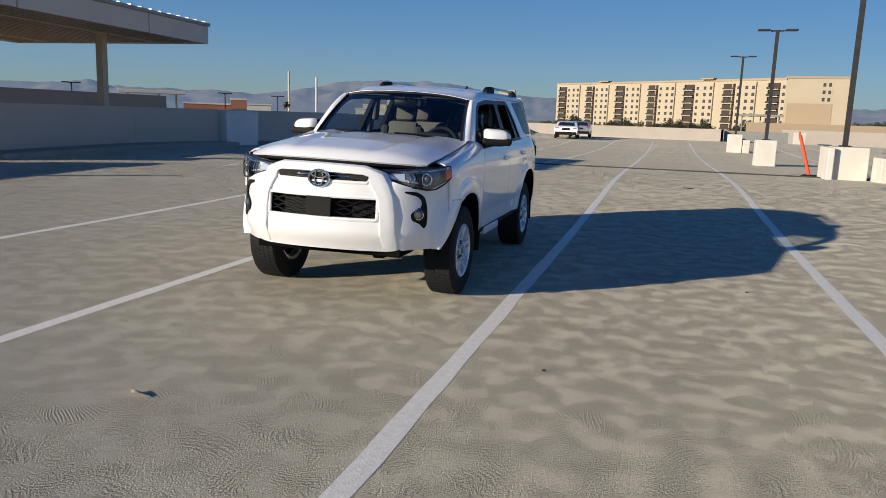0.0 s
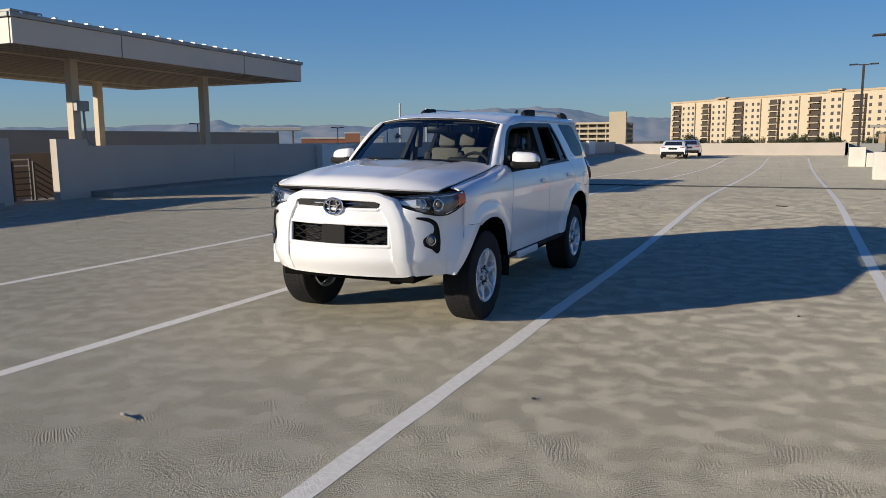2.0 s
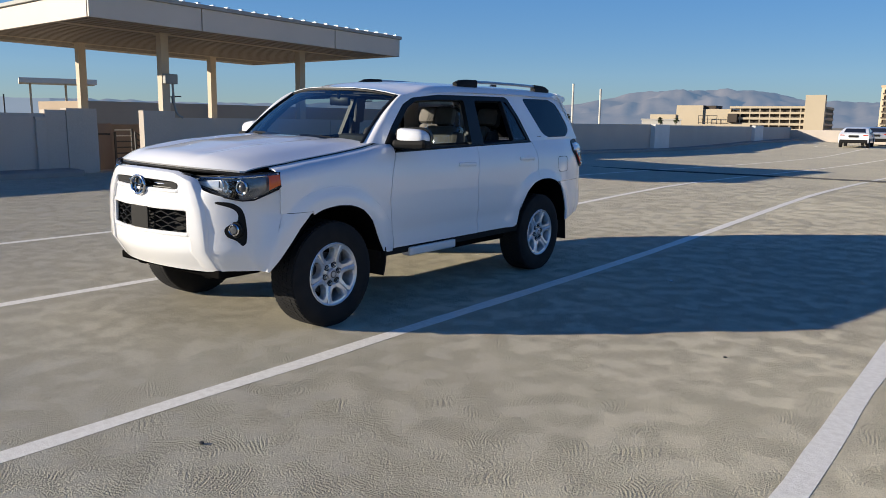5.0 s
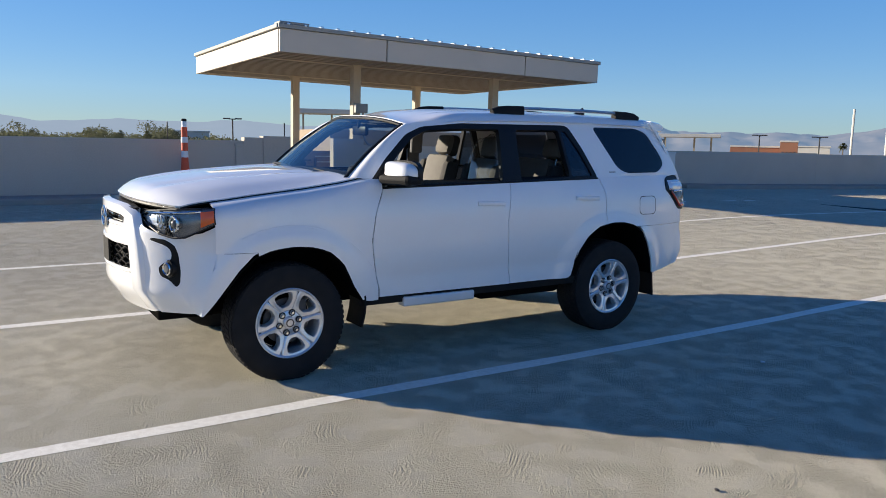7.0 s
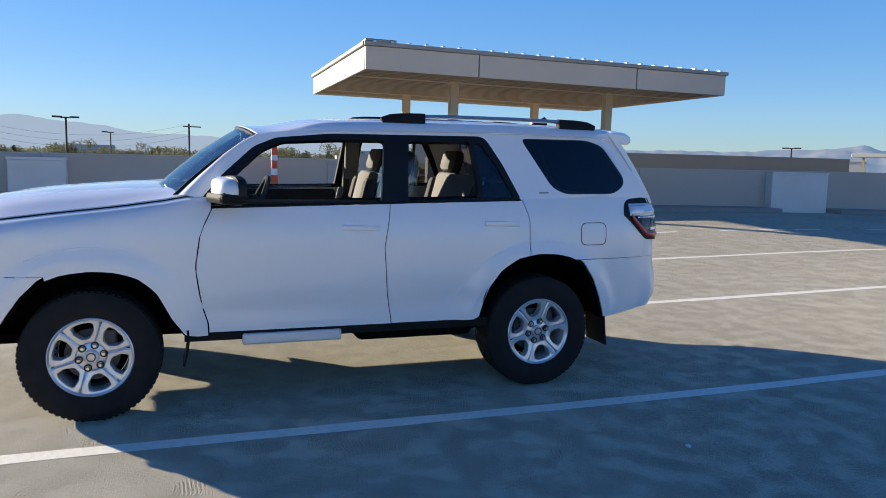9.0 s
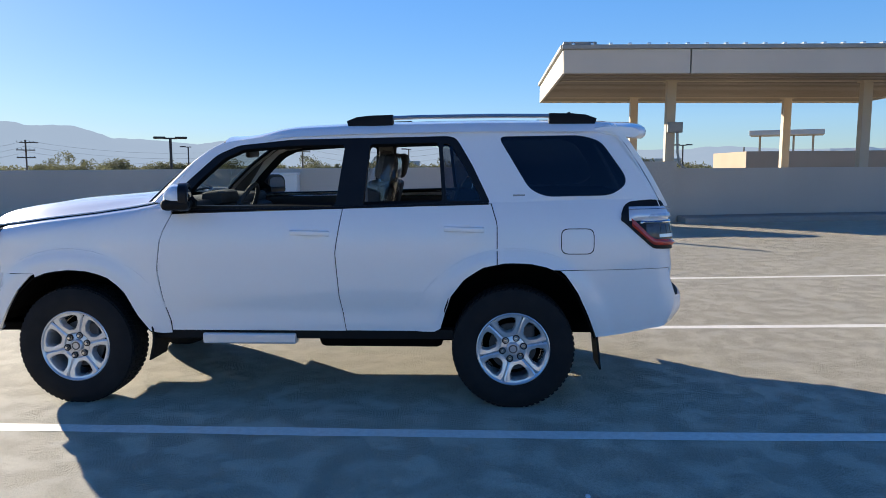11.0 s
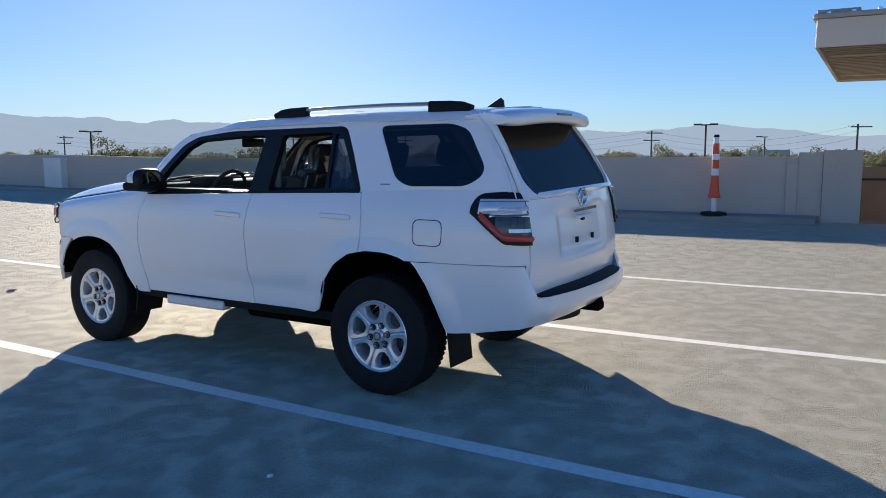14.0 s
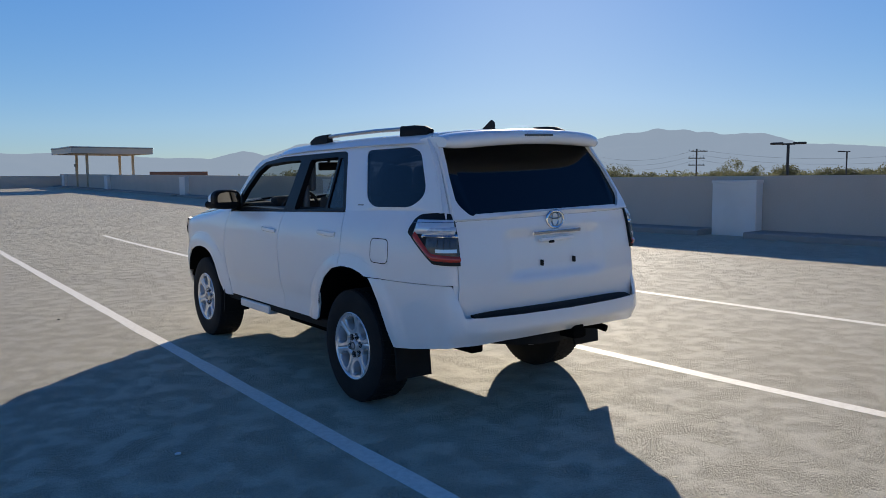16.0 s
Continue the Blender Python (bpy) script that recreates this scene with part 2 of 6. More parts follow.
M_MIRROR = material("mirror glass", (0.32, 0.34, 0.37), 0.03, metal=1.0)
G_WIND = pane("windscreen glass", (0.60, 0.67, 0.66), 0.05, 1.5, 0.95)
G_PRIV = pane("privacy glass", (0.26, 0.27, 0.30))
G_REAR = pane("rear privacy glass", (0.035, 0.038, 0.045), 0.065, 3.0, 0.5)
G_LENS = pane("lens glass", (0.92, 0.94, 0.95))
G_WRAP = pane("clear plastic wrap", (0.90, 0.91, 0.92), 0.08, 1.3, 0.5)
G_TINT = pane("tinted glass", (0.45, 0.46, 0.47))


# ---------------------------------------------------------------- mesh tools
def part(name, bm, mat, parent=None, label="", smooth=False, sharp=35):
    me = bpy.data.meshes.new(name)
    bm.to_mesh(me)
    bm.free()
    me.materials.append(mat)
    if smooth:
        me.shade_smooth()
        me.set_sharp_from_angle(angle=radians(sharp))
    ob = new(name, me)
    ob.parent = parent
    return tagged(ob, label)


def thing(name, label, category, at=(0, 0, 0), group="", kind="", turn=0.0):
    ob = new(name)
    ob.empty_display_size = 0.2
    ob.matrix_world = pose(*at, 0, 0, turn)
    return tagged(ob, label, category, group, kind)


def solo(name, bm, mat, label, category, at=(0, 0, 0), kind="", smooth=False, group=""):
    ob = part(name, bm, mat, None, "", smooth)
    ob.location = at
    return tagged(ob, label, category, group, kind)


def box(bm, centre, size, bevel=0.0, turn=None):
    r = bmesh.ops.create_cube(bm, size=1.0)["verts"]
    bmesh.ops.scale(bm, vec=size, verts=r)
    if bevel:
        es = list({e for v in r for e in v.link_edges})
        r = bmesh.ops.bevel(bm, geom=es, offset=bevel, segments=2, affect="EDGES", profile=0.5)["verts"]
    if turn is not None:
        bmesh.ops.rotate(bm, cent=(0, 0, 0), matrix=turn, verts=r)
    bmesh.ops.translate(bm, vec=centre, verts=r)
    return bm


def boxes(*items, bevel=0.0):
    bm = bmesh.new()
    for c, s in items:
        box(bm, c, s, bevel)
    return bm


def grid(cols, rows, f, wrap=False):
    """A sheet of cols x rows cells through f(s, t), s and t from 0 to 1."""
    bm = bmesh.new()
    vs = [[bm.verts.new(f(i / cols, j / rows)) for j in range(rows + 1)] for i in range(cols + 1)]
    for i in range(cols):
        for j in range(rows):
            bm.faces.new((vs[i][j], vs[i + 1][j], vs[i + 1][j + 1], vs[i][j + 1]))
    return bm


def thick(bm, d):
    bmesh.ops.recalc_face_normals(bm, faces=bm.faces)
    bmesh.ops.solidify(bm, geom=list(bm.faces), thickness=d)
    return bm


def sweep(bm, path, ring, up=Vector((0, 0, 1)), caps=True, closed=False):
    """Draws the ring of (across, up) points along the path."""
    path = [Vector(p) for p in path]
    rows = []
    for i, p in enumerate(path):
        if closed:
            d = path[(i + 1) % len(path)] - path[i - 1]
        else:
            d = path[min(i + 1, len(path) - 1)] - path[max(i - 1, 0)]
        d.normalize()
        side = d.cross(up).normalized()
        upv = side.cross(d).normalized()
        rows.append([bm.verts.new(p + side * a + upv * b) for a, b in ring])
    m = len(ring)
    for i in range(len(rows) - (0 if closed else 1)):
        a, b = rows[i], rows[(i + 1) % len(rows)]
        for j in range(m):
            bm.faces.new((a[j], a[(j + 1) % m], b[(j + 1) % m], b[j]))
    if caps and not closed:
        bm.faces.new(rows[0][::-1])
        bm.faces.new(rows[-1])
    return bm


def circle(r, k=12, ry=None):
    return [(r * math.cos(2 * math.pi * i / k), (ry or r) * math.sin(2 * math.pi * i / k)) for i in range(k)]


def tube(path, r, k=10, up=Vector((0, 0, 1))):
    return sweep(bmesh.new(), path, circle(r, k), up)


def lathe(profile, k=32, axis="x"):
    """Turns (radius, along) points round the axis."""
    bm = bmesh.new()
    rows = []
    for i in range(k):
        a = 2 * math.pi * i / k
        c, s = math.cos(a), math.sin(a)
        rows.append([bm.verts.new((h, r * c, r * s) if axis == "x" else (r * c, r * s, h)) for r, h in profile])
    for i in range(k):
        a, b = rows[i], rows[(i + 1) % k]
        for j in range(len(profile) - 1):
            bm.faces.new((a[j], a[j + 1], b[j + 1], b[j]))
    bmesh.ops.remove_doubles(bm, verts=bm.verts, dist=1e-5)
    bmesh.ops.recalc_face_normals(bm, faces=bm.faces)
    return bm


def smooth_loop(pts, r, steps=4):
    """The closed outline with its corners rounded by r."""
    out = []
    m = len(pts)
    for i in range(m):
        p, a, b = Vector(pts[i]), Vector(pts[i - 1]), Vector(pts[(i + 1) % m])
        da, db = a - p, b - p
        ra, rb = min(r, da.length * 0.45), min(r, db.length * 0.45)
        p0, p1 = p + da.normalized() * ra, p + db.normalized() * rb
        for k in range(steps + 1):
            t = k / steps
            out.append(tuple(p0 * (1 - t) ** 2 + p * 2 * t * (1 - t) + p1 * t * t))
    return out


def plate(outer, holes, f, depth):
    """A flat outline with holes, bent to f(a, b) and given a depth."""
    bm = bmesh.new()
    edges = []
    for loop in (outer, *holes):
        vs = [bm.verts.new((a, b, 0)) for a, b in loop]
        edges += [bm.edges.new((vs[i - 1], vs[i])) for i in range(len(vs))]
    bmesh.ops.triangle_fill(bm, edges=edges, use_beauty=True, use_dissolve=False)
    for v in bm.verts:
        v.co = f(v.co.x, v.co.y)
    if depth:
        thick(bm, depth)
    return bm


def table(pts, x):
    """Straight interpolation in a short table of (x, y)."""
    if x <= pts[0][0]:
        return pts[0][1]
    for (a, p), (b, q) in zip(pts, pts[1:]):
        if x <= b:
            return p + (q - p) * (x - a) / (b - a)
    return pts[-1][1]


def ease(x):
    x = min(1.0, max(0.0, x))
    return x * x * (3 - 2 * x)


# ---------------------------------------------------------------- the parking deck
WALL_X, FAR_Y, NEAR_Y, EAST_X = -14.8, 72.0, -77.0, 46.0
TERRAIN = -6.0


SAG = [(10, 0.0), (14, 0.07), (17.5, 0.14), (20, 0.12), (24, 0.06), (30, -0.06), (38, -0.165), (47, -0.23), (54, -0.14), (61, 0.0), (72, 0.03)]


def base_z(x, y):
    """The deck falls gently away from its west edge and rises to the south."""
    s = max(0.0, -4.0 - y)
    return 0.17 * ease((-7.0 - x) / 7.0) + 0.0125 * s * min(1.0, s / 10.0)


def deck_z(x, y):
    """To the north the slab humps before its expansion joint and sags beyond it."""
    return base_z(x, y) + (table(SAG, y - 1.6) + 2 * table(SAG, y) + table(SAG, y + 1.6)) / 4


nx, ny = 31, 149
bm = grid(nx, ny, lambda s, t: (WALL_X + (EAST_X - WALL_X) * s, NEAR_Y + (FAR_Y - NEAR_Y) * t, deck_z(WALL_X + (EAST_X - WALL_X) * s, NEAR_Y + (FAR_Y - NEAR_Y) * t)))
solo("floor", bm, M_DECK, "grey-beige broom-finished concrete roof deck of a parking garage", "floor", kind="structure", smooth=True)


def strip(x0, x1, y0, y1, lift=0.0015, wobble=0.0, seed=0):
    k = max(2, int(abs(y1 - y0) / 0.35))
    rnd = random.Random(seed)
    off = [rnd.uniform(-wobble, wobble) for _ in range(2 * k + 2)]
    bm = bmesh.new()
    rows = []
    for i in range(k + 1):
        y = y0 + (y1 - y0) * i / k
        rows.append([bm.verts.new((x, y, deck_z(x, y) + lift)) for x in (x0 + off[2 * i], x1 + off[2 * i + 1])])
    for a, b in zip(rows, rows[1:]):
        bm.faces.new((a[0], a[1], b[1], b[0]))
    return bm


def bar(x0, x1, y0, y1, lift=0.004):
    """A painted stripe or joint that runs across the deck."""
    k = max(2, int(abs(x1 - x0) / 0.8))
    bm = bmesh.new()
    rows = []
    for i in range(k + 1):
        x = x0 + (x1 - x0) * i / k
        rows.append([bm.verts.new((x, y, deck_z(x, y) + lift)) for y in (y0, y1)])
    for a, b in zip(rows, rows[1:]):
        bm.faces.new((a[0], b[0], b[1], a[1]))
    return bm


for i, x in enumerate((-9.95, -6.91, -3.85, -1.0, 1.735)):
    y0 = -1.6 if i < 2 else -9.0
    solo("parking_line", strip(x - 0.061, x + 0.061, y0, 63.0, wobble=0.006, seed=i), M_LINE, "worn white painted parking line on the concrete deck", "line", kind="structure")
for i, x in enumerate((7.6, 10.4)):
    solo("parking_line", strip(x - 0.05, x + 0.05, 28, 63.0, wobble=0.006, seed=20 + i), M_LINE, "worn white painted parking line on the concrete deck", "line", kind="structure")
solo("expansion_joint", boxes(((16.0, 24.0, deck_z(0, 24) + 0.005), (60.0, 0.22, 0.05)), bevel=0.015), M_JOINT, "black rubber expansion joint across the deck", "joint", kind="structure")
solo("yellow_line", bar(5.3, 12, 21.4, 21.6), M_YELLOW, "faded yellow painted line beside a concrete block", "line", kind="structure")


# ---------------------------------------------------------------- parapets
def wall_run(x0, x1, y0, y1, top, n=10, coping=0.0):
    """A straight piece of parapet that follows the deck; top is its height above the deck."""
    bm = bmesh.new()
    rows = []
    for i in range(n + 1):
        y = y0 + (y1 - y0) * i / n
        g = base_z(WALL_X, y) - 0.10
        rows.append([bm.verts.new(p) for p in ((x0, y, g - 1.0), (x1, y, g - 1.0), (x1, y, g + top), (x0, y, g + top))])
    for a, b in zip(rows, rows[1:]):
        for j in range(4):
            bm.faces.new((a[j], a[(j + 1) % 4], b[(j + 1) % 4], b[j]))
    bm.faces.new(rows[0])
    bm.faces.new(rows[-1][::-1])
    bmesh.ops.recalc_face_normals(bm, faces=bm.faces)
    return bm


WALL_LABEL = "beige stucco parapet wall along the edge of the deck"
joints = [-77.0, -66, -55.6, -45, -35.2, -25, -15.8, -6.5, 3.4, 9.72]
for a, b in zip(joints, joints[1:]):
    solo("wall_west", wall_run(WALL_X - 0.22, WALL_X, a + 0.006, b - 0.006, 1.46), M_WALL, WALL_LABEL, "wall", kind="structure")
joints = [12.86, 18.2, 24.0, 33.5, 43.2, 53, 62.5, 72.2]
for a, b in zip(joints, joints[1:]):
    solo("wall_west", wall_run(WALL_X - 0.22, WALL_X, a + 0.006, b - 0.006, 1.40 - 0.004 * max(0, a - 24)), M_WALL, WALL_LABEL, "wall", kind="structure")
# taller pieces either side of the stair opening
solo("wall_west", wall_run(WALL_X - 0.22, WALL_X + 0.02, 9.73, 10.18, 1.54, 1), M_WALL, "taller beige stucco wall piece beside the stair opening", "wall", kind="structure")
solo("wall_west", wall_run(WALL_X - 0.24, WALL_X + 0.04, 10.19, 10.88, 1.58, 1), M_WALL, "taller beige stucco wall piece beside the stair opening", "wall", kind="structure")
solo("wall_west", wall_run(WALL_X - 0.12, WALL_X + 0.10, 12.0, 12.85, 1.56, 1), M_WALL, "pale stucco gate post beside the stair opening", "wall", kind="structure")
solo("wall_north", boxes(((-5.0, FAR_Y + 0.12, 0.3), (19.8, 0.24, 1.62)), bevel=0.012), M_WALL, "sunlit beige stucco parapet at the far end of the deck", "wall", kind="structure")
solo("wall_north", boxes(((30.0, FAR_Y + 6, 0.35), (39, 0.24, 1.8)), bevel=0.012), M_WALL, "sunlit beige stucco parapet at the far end of the deck", "wall", kind="structure")
solo("wall_south", boxes(((15.0, NEAR_Y, 0.8), (62, 0.24, 2.9)), bevel=0.012), M_WALL, "beige stucco parapet at the end of the deck", "wall", kind="structure")
solo("wall_east", boxes(((EAST_X, 0, 0.4), (0.24, 150, 2.4)), bevel=0.012), M_WALL, "beige stucco parapet along the far side of the deck", "wall", kind="structure")


def pilaster(y, w=1.1, d=0.27, top=1.43, mat=None):
    g = base_z(WALL_X, y)
    bm = boxes(((0, 0, (top - 0.5) / 2), (d, w, top + 0.3)), bevel=0.015)
    box(bm, (0.0, 0, top - 0.07), (d + 0.03, w + 0.03, 0.06), 0.01)
    ob = solo("pilaster", bm, mat or M_PIL, "pale painted pilaster standing out from the parapet", "pilaster", (WALL_X + d / 2 + 0.003, y, g), kind="structure")
    return ob


for y in (-74, -55.5, -35.4, -15.8, 3.35, 23.6, 43.4, 62.0):
    pilaster(y, 1.1 if y < 20 else 2.1, top=1.30)
pilaster(9.62, 0.22, 0.06, 1.33, M_WALL)


def kerb(y0, y1):
    bm = bmesh.new()
    n = max(2, int((y1 - y0) / 2))
    rows = []
    for i in range(n + 1):
        y = y0 + (y1 - y0) * i / n
        g = deck_z(WALL_X, y)
        rows.append([bm.verts.new(p) for p in ((WALL_X + 0.004, y, g - 0.05), (WALL_X + 0.80, y, g - 0.05), (WALL_X + 0.80, y, g + 0.10), (WALL_X + 0.77, y, g + 0.13), (WALL_X + 0.004, y, g + 0.14))])
    for a, b in zip(rows, rows[1:]):
        for j in range(5):
            bm.faces.new((a[j], a[(j + 1) % 5], b[(j + 1) % 5], b[j]))
    bm.faces.new(rows[0])
    bm.faces.new(rows[-1][::-1])
    bmesh.ops.recalc_face_normals(bm, faces=bm.faces)
    return bm


for a, b in ((-76.8, -36), (-34.8, 2.78), (3.92, 10.15), (12.9, 22.5), (24.7, 71.9)):
    solo("kerb", kerb(a, b), M_CURB, "low concrete kerb along the foot of the parapet", "kerb", kind="structure")

# ---------------------------------------------------------------- stair and its shelter
def canopy(x, y, z0, label):
    """Flat steel shelter roof over a stair: fascia, ribbed soffit and deck roof, on four columns. x, y: the middle of its east edge."""
    c = thing("stair_canopy", label, "canopy", (x, y, z0))
    L, D = 9.53, 7.1
    top, low = 3.86, 3.36
    for name, item in (("fascia", ((-0.02, -L / 2 + L * 0.14, (top + low) / 2), (0.06, L * 0.28 - 0.03, top - low))),
                       ("fascia", ((-0.02, -L / 2 + L * 0.50, (top + low) / 2), (0.06, L * 0.44 - 0.03, top - low))),
                       ("fascia", ((-0.02, -L / 2 + L * 0.86, (top + low) / 2), (0.06, L * 0.28 - 0.03, top - low))),
                       ("fascia", ((-D + 0.02, 0, (top + low) / 2), (0.06, L, top - low))),
                       ("fascia", ((-D / 2, -L / 2 + 0.03, (top + low) / 2), (D - 0.12, 0.06, top - low))),
                       ("fascia", ((-D / 2, L / 2 - 0.03, (top + low) / 2), (D - 0.12, 0.06, top - low)))):
        part(name, boxes(item, bevel=0.006), M_FASCIA, c)
    bm = boxes(((-D / 2, 0, low + 0.10), (D - 0.14, L - 0.14, 0.02)))
    k = 24
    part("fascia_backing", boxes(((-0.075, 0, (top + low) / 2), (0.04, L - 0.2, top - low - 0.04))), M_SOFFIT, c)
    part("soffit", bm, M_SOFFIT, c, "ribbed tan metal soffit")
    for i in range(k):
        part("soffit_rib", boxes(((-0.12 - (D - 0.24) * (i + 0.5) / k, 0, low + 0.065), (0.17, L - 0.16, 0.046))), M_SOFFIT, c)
    part("gutter", boxes(((0.01, 0, top + 0.05), (0.10, L + 0.06, 0.09)), ((-D, 0, top + 0.05), (0.1, L + 0.06, 0.09)), ((-D / 2, -L / 2 - 0.01, top + 0.05), (D, 0.1, 0.09)), ((-D / 2, L / 2 + 0.01, top + 0.05), (D, 0.1, 0.09)), bevel=0.01), M_GREYBOX, c, "grey metal edge flashing")
    bm = boxes(((-D / 2, 0, top + 0.07), (D + 0.04, L + 0.04, 0.03)))
    for i in range(24):
        yy = -L / 2 + 0.2 + (L - 0.4) * i / 23
        box(bm, (-D / 2, yy, top + 0.105), (D + 0.12, 0.07, 0.05), 0.01)
    part("roof_sheet", bm, M_ROOFMETAL, c, "bright standing-seam metal roof sheet")
    part("ridge_cap", boxes(((-0.15, -L / 2 + 0.35, top + 0.13), (0.34, 0.7, 0.06)), bevel=0.015), M_GREYBOX, c)
    for cx, cy in ((-1.73, -2.08), (-1.76, 2.36), (-5.77, -2.16), (-5.92, 2.19)):
        part("column", boxes(((cx, cy, (low + 0.1) / 2 - 0.3), (0.21, 0.21, low + 0.7)), ((cx, cy, low + 0.03), (0.3, 0.3, 0.05)), bevel=0.008), M_COLUMN, c)
    part("beam", boxes(((-1.74, 0, low + 0.08), (0.16, L - 0.3, 0.10)), ((-5.85, 0, low + 0.08), (0.16, L - 0.3, 0.1)), bevel=0.01), M_COLUMN, c)
    part("junction_box", boxes(((-1.56, -2.00, 2.32), (0.13, 0.34, 0.24)), ((-1.49, -2.00, 2.32), (0.015, 0.30, 0.2)), bevel=0.01), M_GREYBOX, c, "grey electrical box on a column")
    part("conduit", tube([(-1.58, -1.93, 2.2), (-1.58, -1.91, 1.75), (-1.56, -1.87, 1.52), (-1.53, -1.80, 1.42), (-1.50, -1.72, 1.38)], 0.028), M_GREYBOX, c)
    c.rotation_euler = (radians(-0.7), 0, 0)
    return c


CANOPY_LABEL = "tan steel stair shelter with ribbed soffit and columns"
canopy(-13.18, 14.76, 0.07, CANOPY_LABEL)
canopy(-13.0, -65.8, 0.85, "tan steel stair shelter standing at the far parapet")
M_SUNLITRAIL = material("sunlit rail cream", (0.7, 0.64, 0.52), 0.5, spots=(0.6, 0.54, 0.43), scale=8)
# enclosure walls round the stair well
solo("stair_wall", boxes(((-20.4, 14.7, 0.3), (0.2, 9.9, 1.9)), bevel=0.01), M_BROWN, "brown stucco wall at the back of the stair well", "wall", kind="structure")
solo("stair_wall", boxes(((-18.2, 9.75, 0.3), (6.4, 0.2, 1.9)), ((-18.2, 19.6, 0.3), (4.2, 0.2, 1.9)), bevel=0.01), M_WALL, "beige stucco wall round the stair well", "wall", kind="structure")
solo("stair_inner_wall", boxes(((-17.2, 11.2, 0.1), (0.18, 2.5, 2.4)), bevel=0.01), M_BROWN, "brown inner wall of the stair well", "wall", kind="structure")
solo("stair_landing", boxes(((-16.4, 12.1, -0.02), (3.0, 4.2, 0.2)), bevel=0.01), M_CURB, "concrete stair landing behind the opening", "landing", kind="structure")
solo("wall_neighbour", boxes(((-42.0, 37.3, -1.85), (6.0, 29.4, 8.4)), bevel=0.02), M_NEIGHBOUR, "plain stucco block of the neighbouring lower deck", "wall", kind="structure")
solo("handrail", tube([(-17.05, 10.1, 1.02), (-17.05, 12.35, 1.02)], 0.022), M_DARKMETAL, "dark steel handrail on the brown stair wall", "handrail", kind="structure")
rail = thing("stair_railing", "dark steel railing sloping down beside the stair", "railing", (-17.0, 12.45, 0.08))
# the two upper rails take a cream colour for the sunlight on them
for i in range(7):
    z = 0.12 + 0.155 * i
    part("rail", boxes(((0, 0.26, z), (0.03, 0.5, 0.035)), bevel=0.004), M_DARKMETAL if i < 5 else M_SUNLITRAIL, rail, "" if i < 5 else "top rail coloured pale for the sun on it")
for i in range(6):
    part("sloping_rail", tube([(0, 0.60, 0.20 + 0.155 * i), (0, 1.30, -0.22 + 0.155 * i)], 0.018, 6), M_DARKMETAL, rail)
for y, h in ((0.02, 1.0), (0.50, 1.08), (0.60, 1.0), (1.30, 0.62)):
    part("post", boxes(((0, y, h / 2), (0.05, 0.05, h)), bevel=0.004), M_DARKMETAL, rail)


# ---------------------------------------------------------------- lamp posts, blocks and posts on the deck
def lamp_post(x, y, base_z, top_z, spread=0.95, turn=0):
    c = thing("street_lamp", "dark bronze lamp post with two flat heads", "lamp post", (x, y, base_z), "deck lamp posts", turn=turn)
    h = top_z - base_z
    bm = bmesh.new()
    sweep(bm, [(0, 0, 0), (0, 0, h)], [(-0.065, -0.065), (0.065, -0.065), (0.065, 0.065), (-0.065, 0.065)], up=Vector((0, 1, 0)))
    part("pole", bm, M_DARKMETAL, c)
    part("base_plate", boxes(((0, 0, 0.02), (0.30, 0.30, 0.04)), bevel=0.008), M_DARKMETAL, c)
    part("arm", boxes(((0, 0, h - 0.03), (0.5, 0.06, 0.06))), M_DARKMETAL, c)
    for s in (-1, 1):
        part("lamp_head", boxes(((s * (0.28 + spread / 4), 0, h), (spread / 2, 0.28, 0.075)), bevel=0.02), M_DARKMETAL, c)
    return c


def block(x0, x1, y0, y1, h, name="lamp_base", label="white-painted concrete lamp base block"):
    z = deck_z((x0 + x1) / 2, (y0 + y1) / 2) - 0.03
    return solo(name, boxes((((0, 0, (h + z) / 2)), (x1 - x0, y1 - y0, h - z)), bevel=0.025), M_WHITEBLK, label, "block", ((x0 + x1) / 2, (y0 + y1) / 2, 0))


block(3.62, 4.42, 33.0, 33.8, 0.95)
lamp_post(4.02, 33.4, 0.95, 5.35)
block(3.75, 4.6, 50.4, 51.2, 0.95)
block(4.65, 5.05, 50.2, 50.9, 0.62, "concrete_block", "small white-painted concrete block beside a lamp base")
lamp_post(4.2, 50.8, 0.95, 5.75)
block(4.70, 5.62, 23.4, 24.3, 1.0)
block(4.52, 4.69, 23.2, 24.5, 0.98, "concrete_block", "narrow white-painted concrete slab beside a lamp base")
block(5.75, 7.2, 22.6, 23.6, 0.75, "concrete_block", "long white-painted concrete barrier block")
lamp_post(5.05, 23.85, 1.0, 6.2)
bm = tube([(5.7, 22.6, 0.92), (7.2, 22.6, 0.92)], 0.04)
solo("pipe_rail", bm, M_GREYBOX, "grey steel pipe rail along a barrier block", "rail", kind="structure")
# a wall of the ramp in shade; the dark grey colour carries that shade
solo("ramp_barrier", boxes(((7.8, FAR_Y + 3.0, 0.35), (5.7, 0.2, 1.3)), bevel=0.01), M_GREYBOX, "ramp opening wall coloured dark grey for its shade", "barrier", kind="structure")
solo("wall_north", boxes(((11.6, FAR_Y + 3, 0.3), (1.0, 0.5, 1.5)), bevel=0.02), M_WHITEBLK, "white painted wall end beside the ramp", "wall", kind="structure")
solo("wall_north", boxes(((4.75, FAR_Y + 1.5, 0.3), (0.24, 3.0, 1.62)), bevel=0.012), M_WALL, "beige parapet return beside the ramp", "wall", kind="structure")


